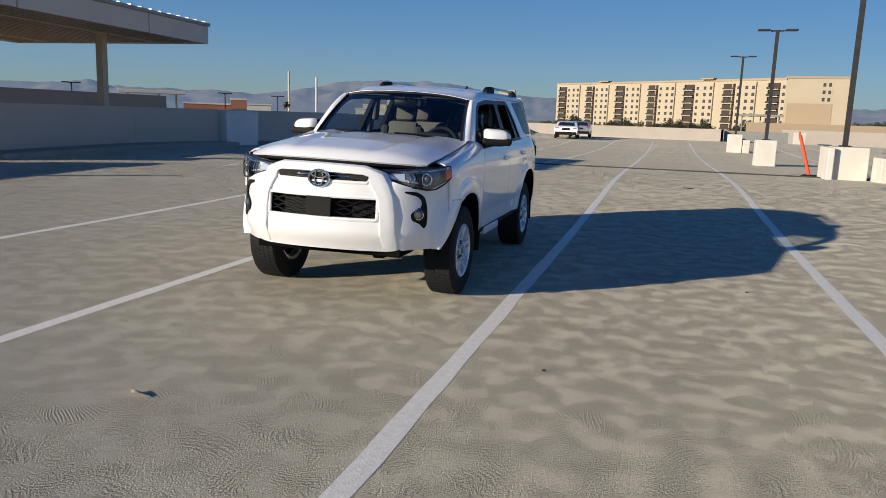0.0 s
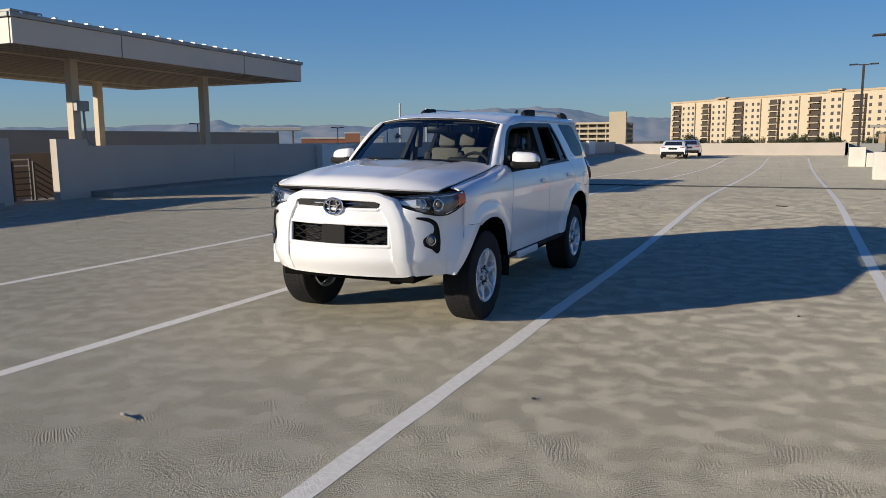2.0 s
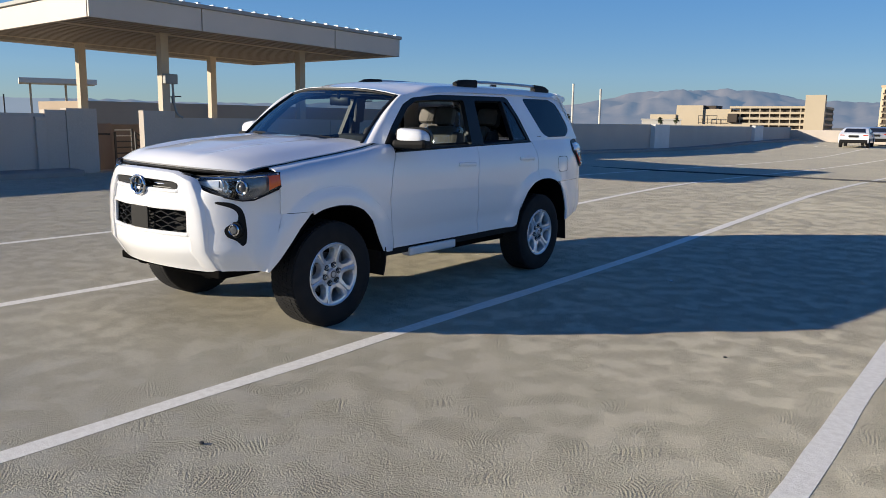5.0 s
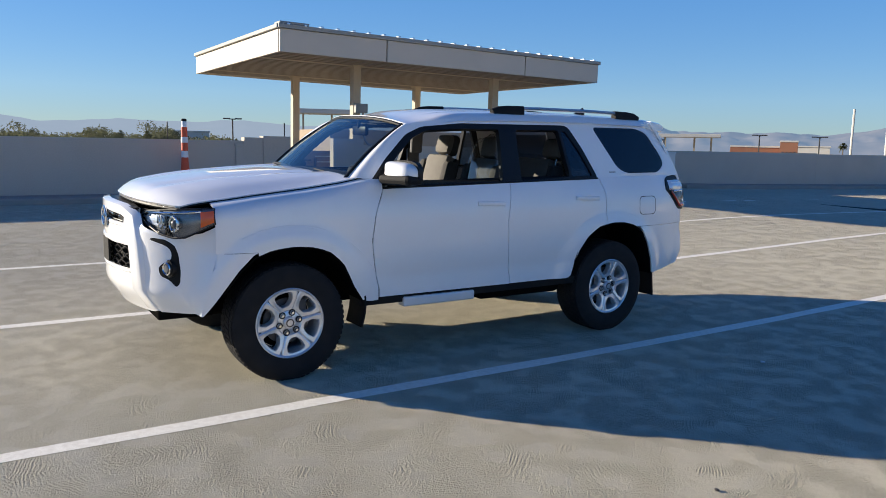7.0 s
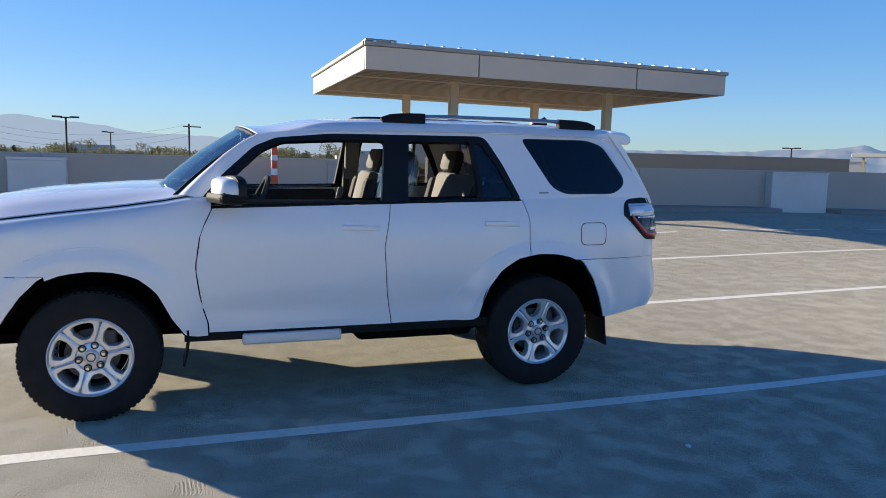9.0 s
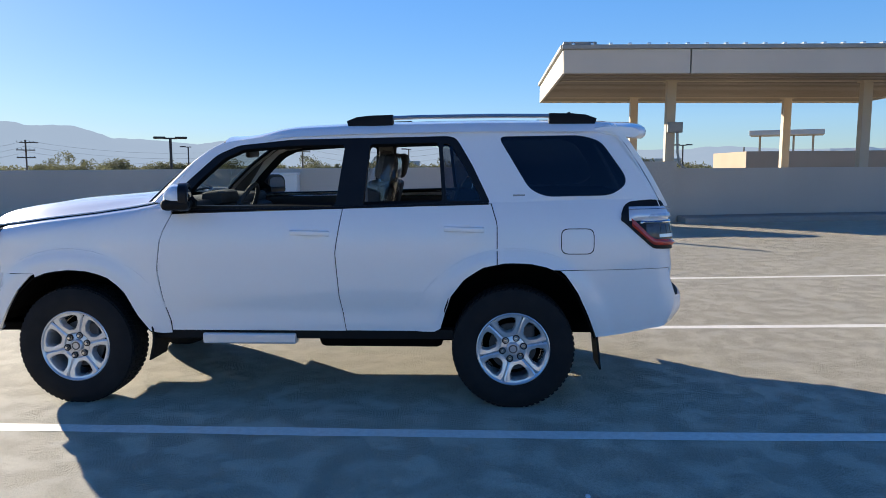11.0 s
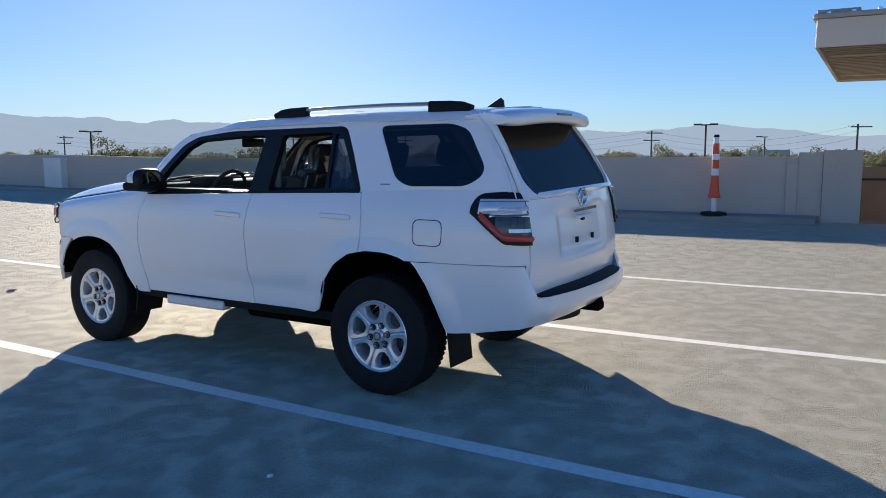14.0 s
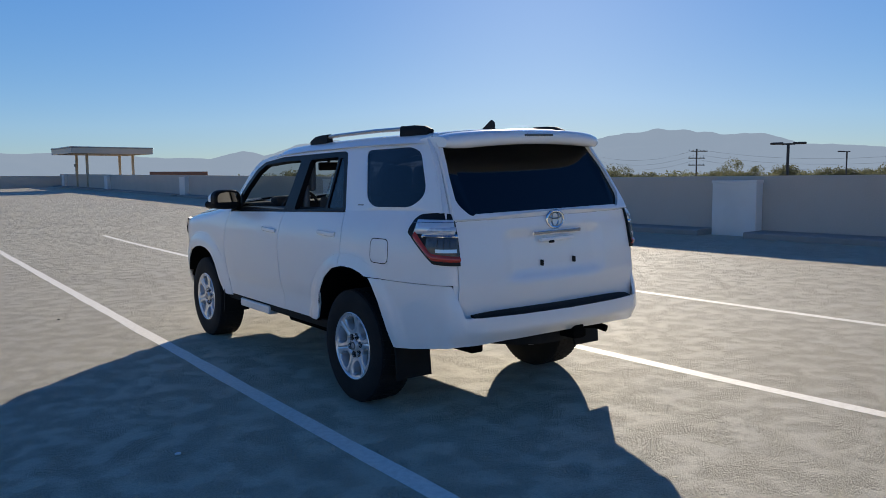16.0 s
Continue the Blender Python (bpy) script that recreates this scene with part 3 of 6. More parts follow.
def delineator(x, y, z, h, lean, bands, name, label, r0=0.10, r1=0.05, turn=0):
    c = thing(name, label, "traffic post", (x, y, z), turn=turn)
    part("base", lathe([(0, 0), (0.24, 0), (0.24, 0.03), (0.19, 0.055), (0, 0.055)], 8, "z"), M_RUBBER, c, "black rubber base")
    ax = Vector((math.sin(radians(lean)), 0, math.cos(radians(lean))))
    e = Vector((math.cos(radians(lean)), 0, -math.sin(radians(lean))))

    def piece(a, b, ra, rb):
        bm = bmesh.new()
        rows = []
        for t, r in ((a, ra), (b, rb)):
            rows.append([bm.verts.new(ax * (t * h + 0.05) + e * (r * math.cos(q * math.pi / 8)) + Vector((0, 1, 0)) * (r * math.sin(q * math.pi / 8))) for q in range(16)])
        for i in range(16):
            bm.faces.new((rows[0][i], rows[0][(i + 1) % 16], rows[1][(i + 1) % 16], rows[1][i]))
        bm.faces.new(rows[1])
        bm.faces.new(rows[0][::-1])
        return bm
    for i, (a, b, white) in enumerate(bands):
        ra, rb = r0 + (r1 - r0) * a, r0 + (r1 - r0) * b
        part("band" if white else "body", piece(a, b, ra + 0.002 * white, rb + 0.002 * white), M_REFL if white else M_ORANGE, c, "white reflective band" if white else "", smooth=True)
    part("handle", boxes((tuple(ax * (h + 0.10)), (0.06, 0.03, 0.10)), bevel=0.01), M_ORANGE, c)
    return c


# channelizer post: a white tube in a wide ring base, with a loose orange sleeve that ends above the ground
post = thing("traffic_post", "tall white traffic post with an orange-red sleeve on a black base", "traffic post", (-14.2, 8.2, deck_z(-14.2, 8.2) + 0.125))
part("base", lathe([(0, 0), (0.27, 0), (0.275, 0.03), (0.25, 0.07), (0.11, 0.085), (0, 0.085)], 8, "z"), M_RUBBER, post, "black rubber ring base")
part("tube", lathe([(0, 0.08), (0.055, 0.08), (0.055, 0.30), (0.052, 1.62), (0.044, 1.64), (0, 1.64)], 20, "z"), M_REFL, post, "white plastic tube", smooth=True)
part("sleeve", lathe([(0.058, 0.835), (0.062, 1.50), (0.066, 1.505), (0.074, 0.83), (0.086, 0.64), (0.108, 0.46), (0.130, 0.385), (0.124, 0.37), (0.098, 0.46), (0.075, 0.65), (0.058, 0.835)], 20, "z"), M_ORANGE, post, "faded orange-red sleeve with a flared torn hem", smooth=True)
for z0, z1 in ((0.84, 0.985), (1.165, 1.29)):
    part("band", lathe([(0.060, z0), (0.0775, z0), (0.0725, z1), (0.060, z1)], 20, "z"), M_REFL, post, "white reflective band", smooth=True)
part("handle", lathe([(0, 1.635), (0.060, 1.635), (0.060, 1.665), (0.045, 1.69), (0, 1.69)], 16, "z"), M_BLACKMATT, post, "black top cap", smooth=True)
delineator(4.35, 24.75, deck_z(4.35, 24.75), 1.25, -17, ((0, 1.0, False),), "delineator_post", "leaning plain orange delineator post on a black base", 0.05, 0.05)

# litter and stains
def leaf(x, y, size, mat, label, turn):
    bm = grid(4, 3, lambda s, t: (size * (s - 0.5), size * 0.5 * (t - 0.5) * math.sin(math.pi * min(0.95, max(0.05, s))), 0.006 + 0.02 * math.sin(3 * s + 2 * t)))
    return solo("litter", thick(bm, 0.002), mat, label, "litter", (x, y, deck_z(x, y)))


leaf(-2.41, 2.86, 0.12, M_CURB, "dry curled leaf lying on the concrete", 20)


def pebble(x, y, r, mat, label):
    bm = bmesh.new()
    bmesh.ops.create_icosphere(bm, subdivisions=1, radius=r)
    bmesh.ops.scale(bm, vec=(1.3, 0.9, 0.6), verts=bm.verts)
    return solo("litter", bm, mat, label, "litter", (x, y, deck_z(x, y) + r * 0.5))


pebble(-0.46, 4.05, 0.013, M_DARKMETAL, "small dark pebble on the concrete")
pebble(0.95, 6.9, 0.012, M_DARKMETAL, "small dark pebble on the concrete")
pebble(-0.2, 8.9, 0.016, M_REFL, "small bright scrap on the concrete")
leaf(0.66, 16.7, 0.22, M_DARKMETAL, "flattened dark scrap on the concrete", 0)


# ---------------------------------------------------------------- the white off-road car
# Its own frame: y runs from the front axle to the rear, x to its left side, z up from the ground.
CAR_X, CAR_Y = -2.39, 5.815
WHEELBASE, TYRE_R, TRACK = 2.79, 0.398, 0.805
car = thing("suv", "white four-door off-road SUV with roof rails, its side windows open", "car", (CAR_X, CAR_Y, 0))

SIDE = [(0.40, 0.895), (0.48, 0.912), (0.56, 0.928), (0.66, 0.936), (0.78, 0.944), (0.90, 0.950), (1.00, 0.951), (1.08, 0.946), (1.15, 0.934), (1.21, 0.914), (1.27, 0.880), (1.31, 0.862)]
ARCH_F = [(-0.545, 0.376), (-0.494, 0.448), (-0.424, 0.601), (-0.336, 0.724), (-0.235, 0.816), (-0.124, 0.857), (0.019, 0.872), (0.161, 0.859), (0.283, 0.811), (0.364, 0.724), (0.435, 0.581), (0.506, 0.478), (0.567, 0.463)]
ARCH_R = [(2.290, 0.478), (2.325, 0.509), (2.390, 0.693), (2.490, 0.816), (2.605, 0.887), (2.742, 0.916), (2.884, 0.913), (3.006, 0.887), (3.107, 0.826), (3.178, 0.714), (3.239, 0.581), (3.290, 0.448)]
HOOD_EDGE = [(-0.80, 1.105), (-0.55, 1.128), (-0.2, 1.175), (0.15, 1.215), (0.40, 1.25), (0.58, 1.285)]
BELT = [(0.55, 1.215), (2.70, 1.268), (3.7, 1.285)]
SEAM_A = [(0.45, 0.638), (0.53, 0.638), (0.66, 0.598), (0.87, 0.567), (1.08, 0.598), (1.20, 0.659), (1.3, 0.689)]
SEAM_B = [(0.45, 1.756), (0.52, 1.746), (0.70, 1.715), (0.98, 1.695), (1.22, 1.736), (1.3, 1.746)]
SEAM_C = [(0.45, 2.701), (0.91, 2.691), (1.15, 2.691), (1.27, 2.655), (1.3, 2.650)]


def side_x(u, z):
    """Half the body's width at u along it and z up: doors, flares and the taper to its ends."""
    w = table(SIDE, z)
    w = 0.5 * w + 0.25 * (table(SIDE, z - 0.035) + table(SIDE, z + 0.035))
    for c in (0.0, WHEELBASE):
        r = math.hypot(u - c, (z - 0.40) * 1.02)
        w += 0.024 * ease((0.64 - r) / 0.10) * ease((1.06 - z) / 0.15)
    # the door skins draw in a little above the sill
    w -= 0.020 * math.exp(-((z - 0.605) / 0.055) ** 2) * ease((u - 0.55) / 0.15) * ease((2.5 - u) / 0.2)
    if u < -0.30:
        w -= 0.30 * ((-0.30 - u) / 0.55) ** 2.0
    if u > 3.15:
        w -= 0.085 * ((u - 3.15) / 0.50) ** 2
    return w


def side_panel(name, ul, ur, low, high, cols, rows, label="", extra=None, gap=0.003):
    """One skin of the body side, left and right. ul, ur: its edges as (z, u) tables; low, high: bottom and top over u."""
    for s in (1, -1):
        us0, us1 = table(ul, 0.9), table(ur, 0.9)

        def f(a, t):
            um = us0 + (us1 - us0) * a
            lo, hi = low(um), high(um)
            z = lo + (hi - lo) * t
            l0, r0 = table(ul, z) + gap, table(ur, z) - gap
            u = l0 + (r0 - l0) * a
            return Vector((s * side_x(u, z), u, z))
        bm = grid(cols, rows, f)
        part(name, thick(bm, 0.012 * s), M_PAINT, car, label, smooth=True, sharp=50)


# front wing with its rounded top, doors, rear quarter
def fender_low(u):
    return table(ARCH_F, u) if u > -0.214 else 0.848


for s in (1, -1):
    us = [-0.46, -0.42, -0.38, -0.33, -0.28, -0.24, -0.225, -0.216, -0.212, -0.18, -0.14, -0.08, 0.0, 0.06, 0.13, 0.20, 0.26, 0.32, 0.36, 0.40, 0.435, 0.47, 0.505, 0.54, 0.58, 0.66]
    rows = 12

    def wing(a, t):
        i = round(a * (len(us) - 1))
        u = us[i]
        lo = fender_low(u)
        he = table(HOOD_EDGE, u)
        hi = he - 0.075
        if t <= 0.75:
            z = lo + (hi - lo) * t / 0.75
            lim = table(SEAM_A, z) - 0.004
            u = min(u, lim) if i == len(us) - 1 or u > lim else u
            return Vector((s * side_x(u, z), u, z))
        q = (t - 0.75) / 0.25
        w0 = side_x(u, hi)
        z = hi + 0.075 * math.sin(q * math.pi / 2)
        uu = min(u, table(SEAM_A, z) - 0.004)
        return Vector((s * (w0 - (w0 - 0.805) * (1 - math.cos(q * math.pi / 2))), uu, z))
    bm = grid(len(us) - 1, rows, wing)
    part("front_fender", thick(bm, 0.012 * s), M_PAINT, car, smooth=True, sharp=50)

side_panel("front_door", SEAM_A, SEAM_B, lambda u: 0.482, lambda u: table(BELT, u), 14, 14)
side_panel("rear_door", SEAM_B, SEAM_C, lambda u: 0.484 if u < 2.30 else max(0.484, table(ARCH_R, u)), lambda u: table(BELT, u), 24, 14)
Q_END = [(0.4, 3.603), (1.0, 3.623), (1.3, 3.583)]
side_panel("rear_quarter", SEAM_C, Q_END, lambda u: max(0.872, table(ARCH_R, u)) if u < 3.07 else 0.872, lambda u: table(BELT, u) + 0.01, 22, 10)
# creases over the wheel arches
for s in (1, -1):
    for c, a0, a1 in ((0.0, -25, 118), (WHEELBASE, 60, 205)):
        pts = []
        for i in range(25):
            a = radians(a0 + (a1 - a0) * i / 24)
            u, z = c + 0.66 * math.cos(a) * (1.0), 0.40 + 0.60 * math.sin(a)
            if 0.62 < z:
                pts.append((s * (side_x(u, z) - 0.004), u, z))
        part("arch_crease", tube(pts, 0.006, 8), M_PAINT, car, smooth=True)
    # rolled lip and liner of the wheel opening
    for arch, c in ((ARCH_F, 0.0), (ARCH_R, WHEELBASE)):
        bm = bmesh.new()
        rows = []
        for u, z in arch:
            if arch is ARCH_F and z < 0.46:
                continue
            x = side_x(u, z)
            rows.append([bm.verts.new((s * xx, u + (c - u) * k, z + (0.4 - z) * k)) for xx, k in ((x - 0.004, 0.0), (x - 0.006, 0.02), (x - 0.035, 0.02), (0.46, -0.02))])
        for a, b in zip(rows, rows[1:]):
            for j in range(3):
                bm.faces.new((a[j], a[j + 1], b[j + 1], b[j]))
        part("wheel_liner", bm, M_UNDER, car, "black wheel arch liner", smooth=True)
    for c in (0.0, WHEELBASE):
        disc = [(c + 0.53 * math.cos(6.2832 * i / 24), min(0.93, max(0.45, 0.42 + 0.53 * math.sin(6.2832 * i / 24)))) for i in range(24)]
        part("wheel_house", plate(disc, [], lambda a, b: Vector((s * 0.47, a, b)), 0.01), M_UNDER, car)
    for c in (0.0, WHEELBASE):
        bm = grid(24, 3, lambda a, t: Vector((s * (0.45 + 0.42 * t), c + 0.545 * math.cos(math.pi * (0.93 - 0.86 * a)), 0.40 + 0.535 * math.sin(math.pi * (0.93 - 0.86 * a)))))
        part("wheel_liner", bm, M_UNDER, car, "black wheel arch liner", smooth=True)
    # fuel door outline (left side only), door handles, badges
    for u0, z0 in ((1.54, 1.095), (2.49, 1.115)):
        bm = bmesh.new()
        x = side_x(u0, z0)
        sweep(bm, [(s * (x + 0.002), u0 - 0.12, z0 + 0.006), (s * (x + 0.009), u0 - 0.095, z0 + 0.006), (s * (x + 0.012), u0, z0 + 0.003), (s * (x + 0.009), u0 + 0.095, z0), (s * (x + 0.002), u0 + 0.12, z0 - 0.002)], circle(0.012, 8, 0.017))
        part("door_handle", bm, M_PAINT, car, smooth=True)
        bm = lathe([(0.0, 0.0), (0.05, 0.0), (0.058, 0.004), (0.0, 0.006)], 20, "x")
        bmesh.ops.scale(bm, vec=(s, 1.5, 0.6), verts=bm.verts)
        bmesh.ops.translate(bm, vec=(s * (x + 0.0), u0, z0), verts=bm.verts)
        part("handle_cup", bm, M_PAINT, car, smooth=True)
    part("side_badge", boxes(((s * (side_x(2.82, 1.3) - 0.012), 2.825, 1.315), (0.008, 0.075, 0.02)), bevel=0.003), M_GREYBOX, car, "small grey badge")

fo = smooth_loop([(3.075, 0.966), (3.275, 0.966), (3.275, 1.122), (3.075, 1.122)], 0.045)
fi = smooth_loop([(3.080, 0.971), (3.270, 0.971), (3.270, 1.117), (3.080, 1.117)], 0.042)
part("fuel_door_gap", plate(fo, [fi], lambda a, b: Vector((side_x(a, b) + 0.0015, a, b)), 0), M_BLACKMATT, car)

# sills, step plate and mud flaps
for s in (1, -1):
    bm = bmesh.new()
    sweep(bm, [(s * 0.86, 0.50, 0.455), (s * 0.862, 1.4, 0.455), (s * 0.862, 2.42, 0.458)], [(-0.04, -0.028), (0.035, -0.028), (0.04, 0.03), (-0.04, 0.03)])
    part("rocker_panel", bm, M_BLACKMATT, car, "black lower sill")
    f = thick(grid(4, 6, lambda a, t: Vector((s * (0.70 + 0.24 * a), 0.50 + 0.10 * math.sin(3 * t) * 0.3, 0.29 + 0.30 * t))), 0.012)
    part("mud_flap", f, M_BLACKMATT, car, "black rubber mud flap")
    f = thick(grid(4, 6, lambda a, t: Vector((s * (0.66 + 0.26 * a), 3.30 + 0.03 * (1 - t), 0.25 + 0.28 * t))), 0.012)
    part("mud_flap", f, M_BLACKMATT, car, "black rubber mud flap")
part("heat_shield", boxes(((0.87, 1.13, 0.428), (0.09, 0.60, 0.07)), bevel=0.012), M_SILVERPLATE, car, "bright sheet metal plate under the sill")


# ---- upper side: white frame with black door frames and glass
def up_x(u, z):
    t = (z - 1.24) / 0.48
    w = 0.884 - 0.135 * t - 0.045 * t * t
    return w - (0.05 * ((u - 3.05) / 0.6) ** 2 if u > 3.05 else 0.0) - (0.03 * ((1.25 - u) / 0.6) ** 2 if u < 1.25 else 0.0)


OUT = [(0.527, 1.225), (0.588, 1.30), (0.771, 1.535), (0.872, 1.615), (0.994, 1.668), (1.279, 1.705), (1.787, 1.722), (2.599, 1.728), (3.341, 1.722), (3.412, 1.69), (3.483, 1.58), (3.605, 1.42), (3.666, 1.29), (2.701, 1.272)]
DLO = smooth_loop([(0.575, 1.230), (0.725, 1.41), (0.915, 1.585), (1.05, 1.642), (1.40, 1.677), (2.396, 1.69), (2.442, 1.672), (2.538, 1.51), (2.652, 1.272)], 0.03, 3)
QTR = smooth_loop([(2.697, 1.685), (3.215, 1.688), (3.337, 1.65), (3.482, 1.43), (3.472, 1.37), (3.380, 1.316), (2.990, 1.310), (2.890, 1.355)], 0.05, 4)
GL_F = smooth_loop([(0.675, 1.264), (0.805, 1.415), (0.965, 1.562), (1.09, 1.618), (1.43, 1.638), (1.736, 1.642), (1.690, 1.258)], 0.03, 3)
GL_R = smooth_loop([(1.863, 1.262), (1.893, 1.642), (2.325, 1.65), (2.356, 1.285)], 0.025, 3)
GL_V = smooth_loop([(2.381, 1.285), (2.350, 1.645), (2.401, 1.64), (2.498, 1.49), (2.599, 1.29)], 0.02, 3)
for s in (1, -1):
    def at(u, z, off=0.0):
        return Vector((s * (up_x(u, z) + off), u, z))
    part("side_frame", plate(OUT, [DLO, QTR], lambda a, b: at(a, b), 0.03 * s), M_PAINT, car, smooth=True, sharp=30)
    part("door_frame", plate(DLO, [GL_F, GL_R, GL_V], lambda a, b: at(a, b, -0.002 + 0.0), 0.045 * s), M_BLACKTRIM, car, "gloss black door frames round the windows")
    part("vent_window", plate(GL_V, [], lambda a, b: at(a, b, -0.012), 0.004), G_TINT, car, "dark fixed glass")
    part("quarter_window", plate(QTR, [], lambda a, b: at(a, b, -0.004), 0.004), G_PRIV, car, "dark privacy glass")
    part("window_seal", tube([at(0.72, 1.232, 0.006), at(1.6, 1.248, 0.008), at(2.64, 1.272, 0.006)], 0.008, 6), M_BLACKTRIM, car)


# ---- roof, windscreen, bonnet
def roof_z(x, u):
    edge = table([(0.95, 1.672), (1.1, 1.703), (1.4, 1.734), (1.8, 1.750), (2.6, 1.757), (3.35, 1.750), (3.45, 1.742)], u)
    k = min(1.0, abs(x) / 0.70)
    return edge + 0.034 * (1 - k ** 2.4)


def roof(a, t):
    k = abs(2 * a - 1)
    uf = 0.865 + 0.088 * k * k
    u = u2 = uf + (3.40 - uf) * t
    half = up_x(max(u, 1.0), 1.70) + 0.008
    x = -half + 2 * half * a
    z = roof_z(x, u) - 0.048 * max(0.0, (k - 0.88) / 0.12) ** 2
    z0 = 1.700 - 0.055 * k ** 3
    z = z0 + (z - z0) * ease(t / 0.17)
    # pressed ribs along the roof
    z -= 0.006 * sum(math.exp(-((abs(x) - r) / 0.03) ** 2) for r in (0.20, 0.48)) * ease((u - 1.2) / 0.15) * ease((3.2 - u) / 0.15)
    return Vector((x, u2, z))


part("roof", thick(grid(60, 40, roof), -0.010), M_PAINT, car, smooth=True, sharp=60)
part("headliner", thick(grid(10, 12, lambda a, t: roof(0.03 + 0.94 * a, 0.03 + 0.94 * t) - Vector((0, 0, 0.045))), 0.01), M_HEADLINER, car, smooth=True)


def screen(a, t, off=0.0):
    half = 0.765 - 0.085 * t
    x = -half + 2 * half * a
    k = (x / half) ** 2
    u0, u1 = 0.31 + 0.16 * k, 0.872 + 0.075 * k
    z0, z1 = 1.275, 1.700 - 0.052 * k ** 1.5
    tt = t
    bow = 0.02 * math.sin(math.pi * t)
    return Vector((x, u0 + (u1 - u0) * tt - bow - off, z0 + (z1 - z0) * tt + bow * 0.6))


part("windscreen", grid(20, 12, screen), G_WIND, car, "clear windscreen", smooth=True)
for s in (1, -1):  # screen pillars
    bm = bmesh.new()
    rows = []
    for i in range(15):
        t = i / 14
        p = screen(0.5 + s * 0.492, t)
        u, z = table([(1.22, 0.527), (1.30, 0.588), (1.535, 0.771), (1.615, 0.872), (1.668, 0.994), (1.71, 1.28)], p.z + 0.004), p.z + 0.004
        q = Vector((s * up_x(u, z), u, z))
        mid = (p + q) / 2 + Vector((s * 0.016, -0.012, 0.010))
        rows.append([bm.verts.new(v) for v in (p, p.lerp(mid, 0.6) + Vector((0, 0, 0.004)), mid, mid.lerp(q, 0.5) + Vector((s * 0.005, 0, 0)), q)])
    for a, b in zip(rows, rows[1:]):
        for j in range(4):
            bm.faces.new((a[j], a[j + 1], b[j + 1], b[j]))
    inner = bmesh.new()
    rows = [[inner.verts.new(v) for v in (a[0].co + Vector((-s * 0.02, 0.03, -0.012)), a[2].co + Vector((-s * 0.035, 0.03, -0.03)), a[4].co + Vector((-s * 0.035, 0.02, -0.01)))] for a in rows]
    for a, b in zip(rows, rows[1:]):
        for j in range(2):
            inner.faces.new((a[j], a[j + 1], b[j + 1], b[j]))
    part("a_pillar", bm, M_PAINT, car, smooth=True, sharp=60)
    part("pillar_lining", inner, M_PILLARTRIM, car, smooth=True)
    part("pillar_trim", tube([screen(0.5 + s * 0.485, t / 8) + Vector((0, -0.004, 0.002)) for t in range(9)], 0.012, 6), M_BLACKTRIM, car, "black windscreen edge")
part("screen_header", tube([screen(k / 12, 0.985) + Vector((0, -0.003, 0)) for k in range(13)], 0.012, 6, up=Vector((0, 1, 0))), M_BLACKTRIM, car)


def hood(a, t):
    half = table([(0, 0.77), (0.25, 0.80), (1, 0.795)], t)
    x = -half + 2 * half * a
    k = abs(x) / half
    u0 = -0.815 + 0.19 * k ** 2.4
    u1 = 0.37 + 0.15 * k ** 2
    u = u0 + (u1 - u0) * t
    ctr = table([(-0.83, 1.175), (-0.78, 1.184), (-0.70, 1.20), (-0.62, 1.214), (-0.3, 1.262), (0.16, 1.297), (0.42, 1.30), (0.6, 1.30)], u)
    edge = table(HOOD_EDGE, u)
    z = edge + (ctr - edge) * (1 - k ** 2.6)
    z += 0.013 * ease((abs(x) - 0.34 - 0.10 * t) / 0.07) * ease((0.80 - abs(x)) / 0.2) * ease(t / 0.25) - 0.008 * math.exp(-((abs(x) - 0.30 - 0.10 * t) / 0.06) ** 2) * ease(t / 0.25)
    d = u - u0
    z -= 0.052 * max(0.0, 1 - d / 0.12) ** 2 * (1 - 0.75 * k ** 4)
    return Vector((x, u, z))


part("hood", thick(grid(44, 30, hood), -0.015), M_PAINT, car, smooth=True, sharp=60)
for s in (1, -1):
    part("hood_gap", tube([tuple(hood(0.5 + s * 0.5, t / 20) + Vector((s * 0.004, 0, 0.001))) for t in range(21)], 0.006, 6), M_BLACKTRIM, car)
part("hood_gap", tube([tuple(hood(k / 24, 0.0) + Vector((0, 0.01, -0.012))) for k in range(25)], 0.011, 6), M_BLACKTRIM, car, "dark shut line under the bonnet's lip")
# black strip over the pale shelf stands in for the gap's darkness
part("hood_seal", thick(grid(24, 2, lambda a, t: Vector(((2 * a - 1) * 0.44, -0.885 + 0.09 * t + 0.06 * (2 * a - 1) ** 4 * (1 - t), 1.0985 - 0.012 * (2 * a - 1) ** 4))), 0.008), M_BLACKTRIM, car, "black strip for the dark gap between bonnet and grille")
part("engine_bay", boxes(((0, -0.15, 1.0), (1.52, 1.1, 0.12))), M_UNDER, car)
part("cowl", thick(grid(16, 4, lambda a, t: Vector((-0.76 + 1.52 * a, 0.38 + 0.12 * t + 0.14 * (2 * a - 1) ** 2, 1.262 + 0.012 * t))), 0.01), M_BLACKMATT, car, "black cowl panel")
for x0, x1 in ((0.10, 0.62), (-0.52, 0.0)):
    pts = [Vector((x1, 0.40 + 0.10 * x1 ** 2, 1.295)), Vector(((x0 + x1) / 2, 0.40, 1.315)), Vector((x0, 0.40, 1.318))]
    part("wiper", tube([tuple(p) for p in pts], 0.011, 6), M_BLACKTRIM, car)


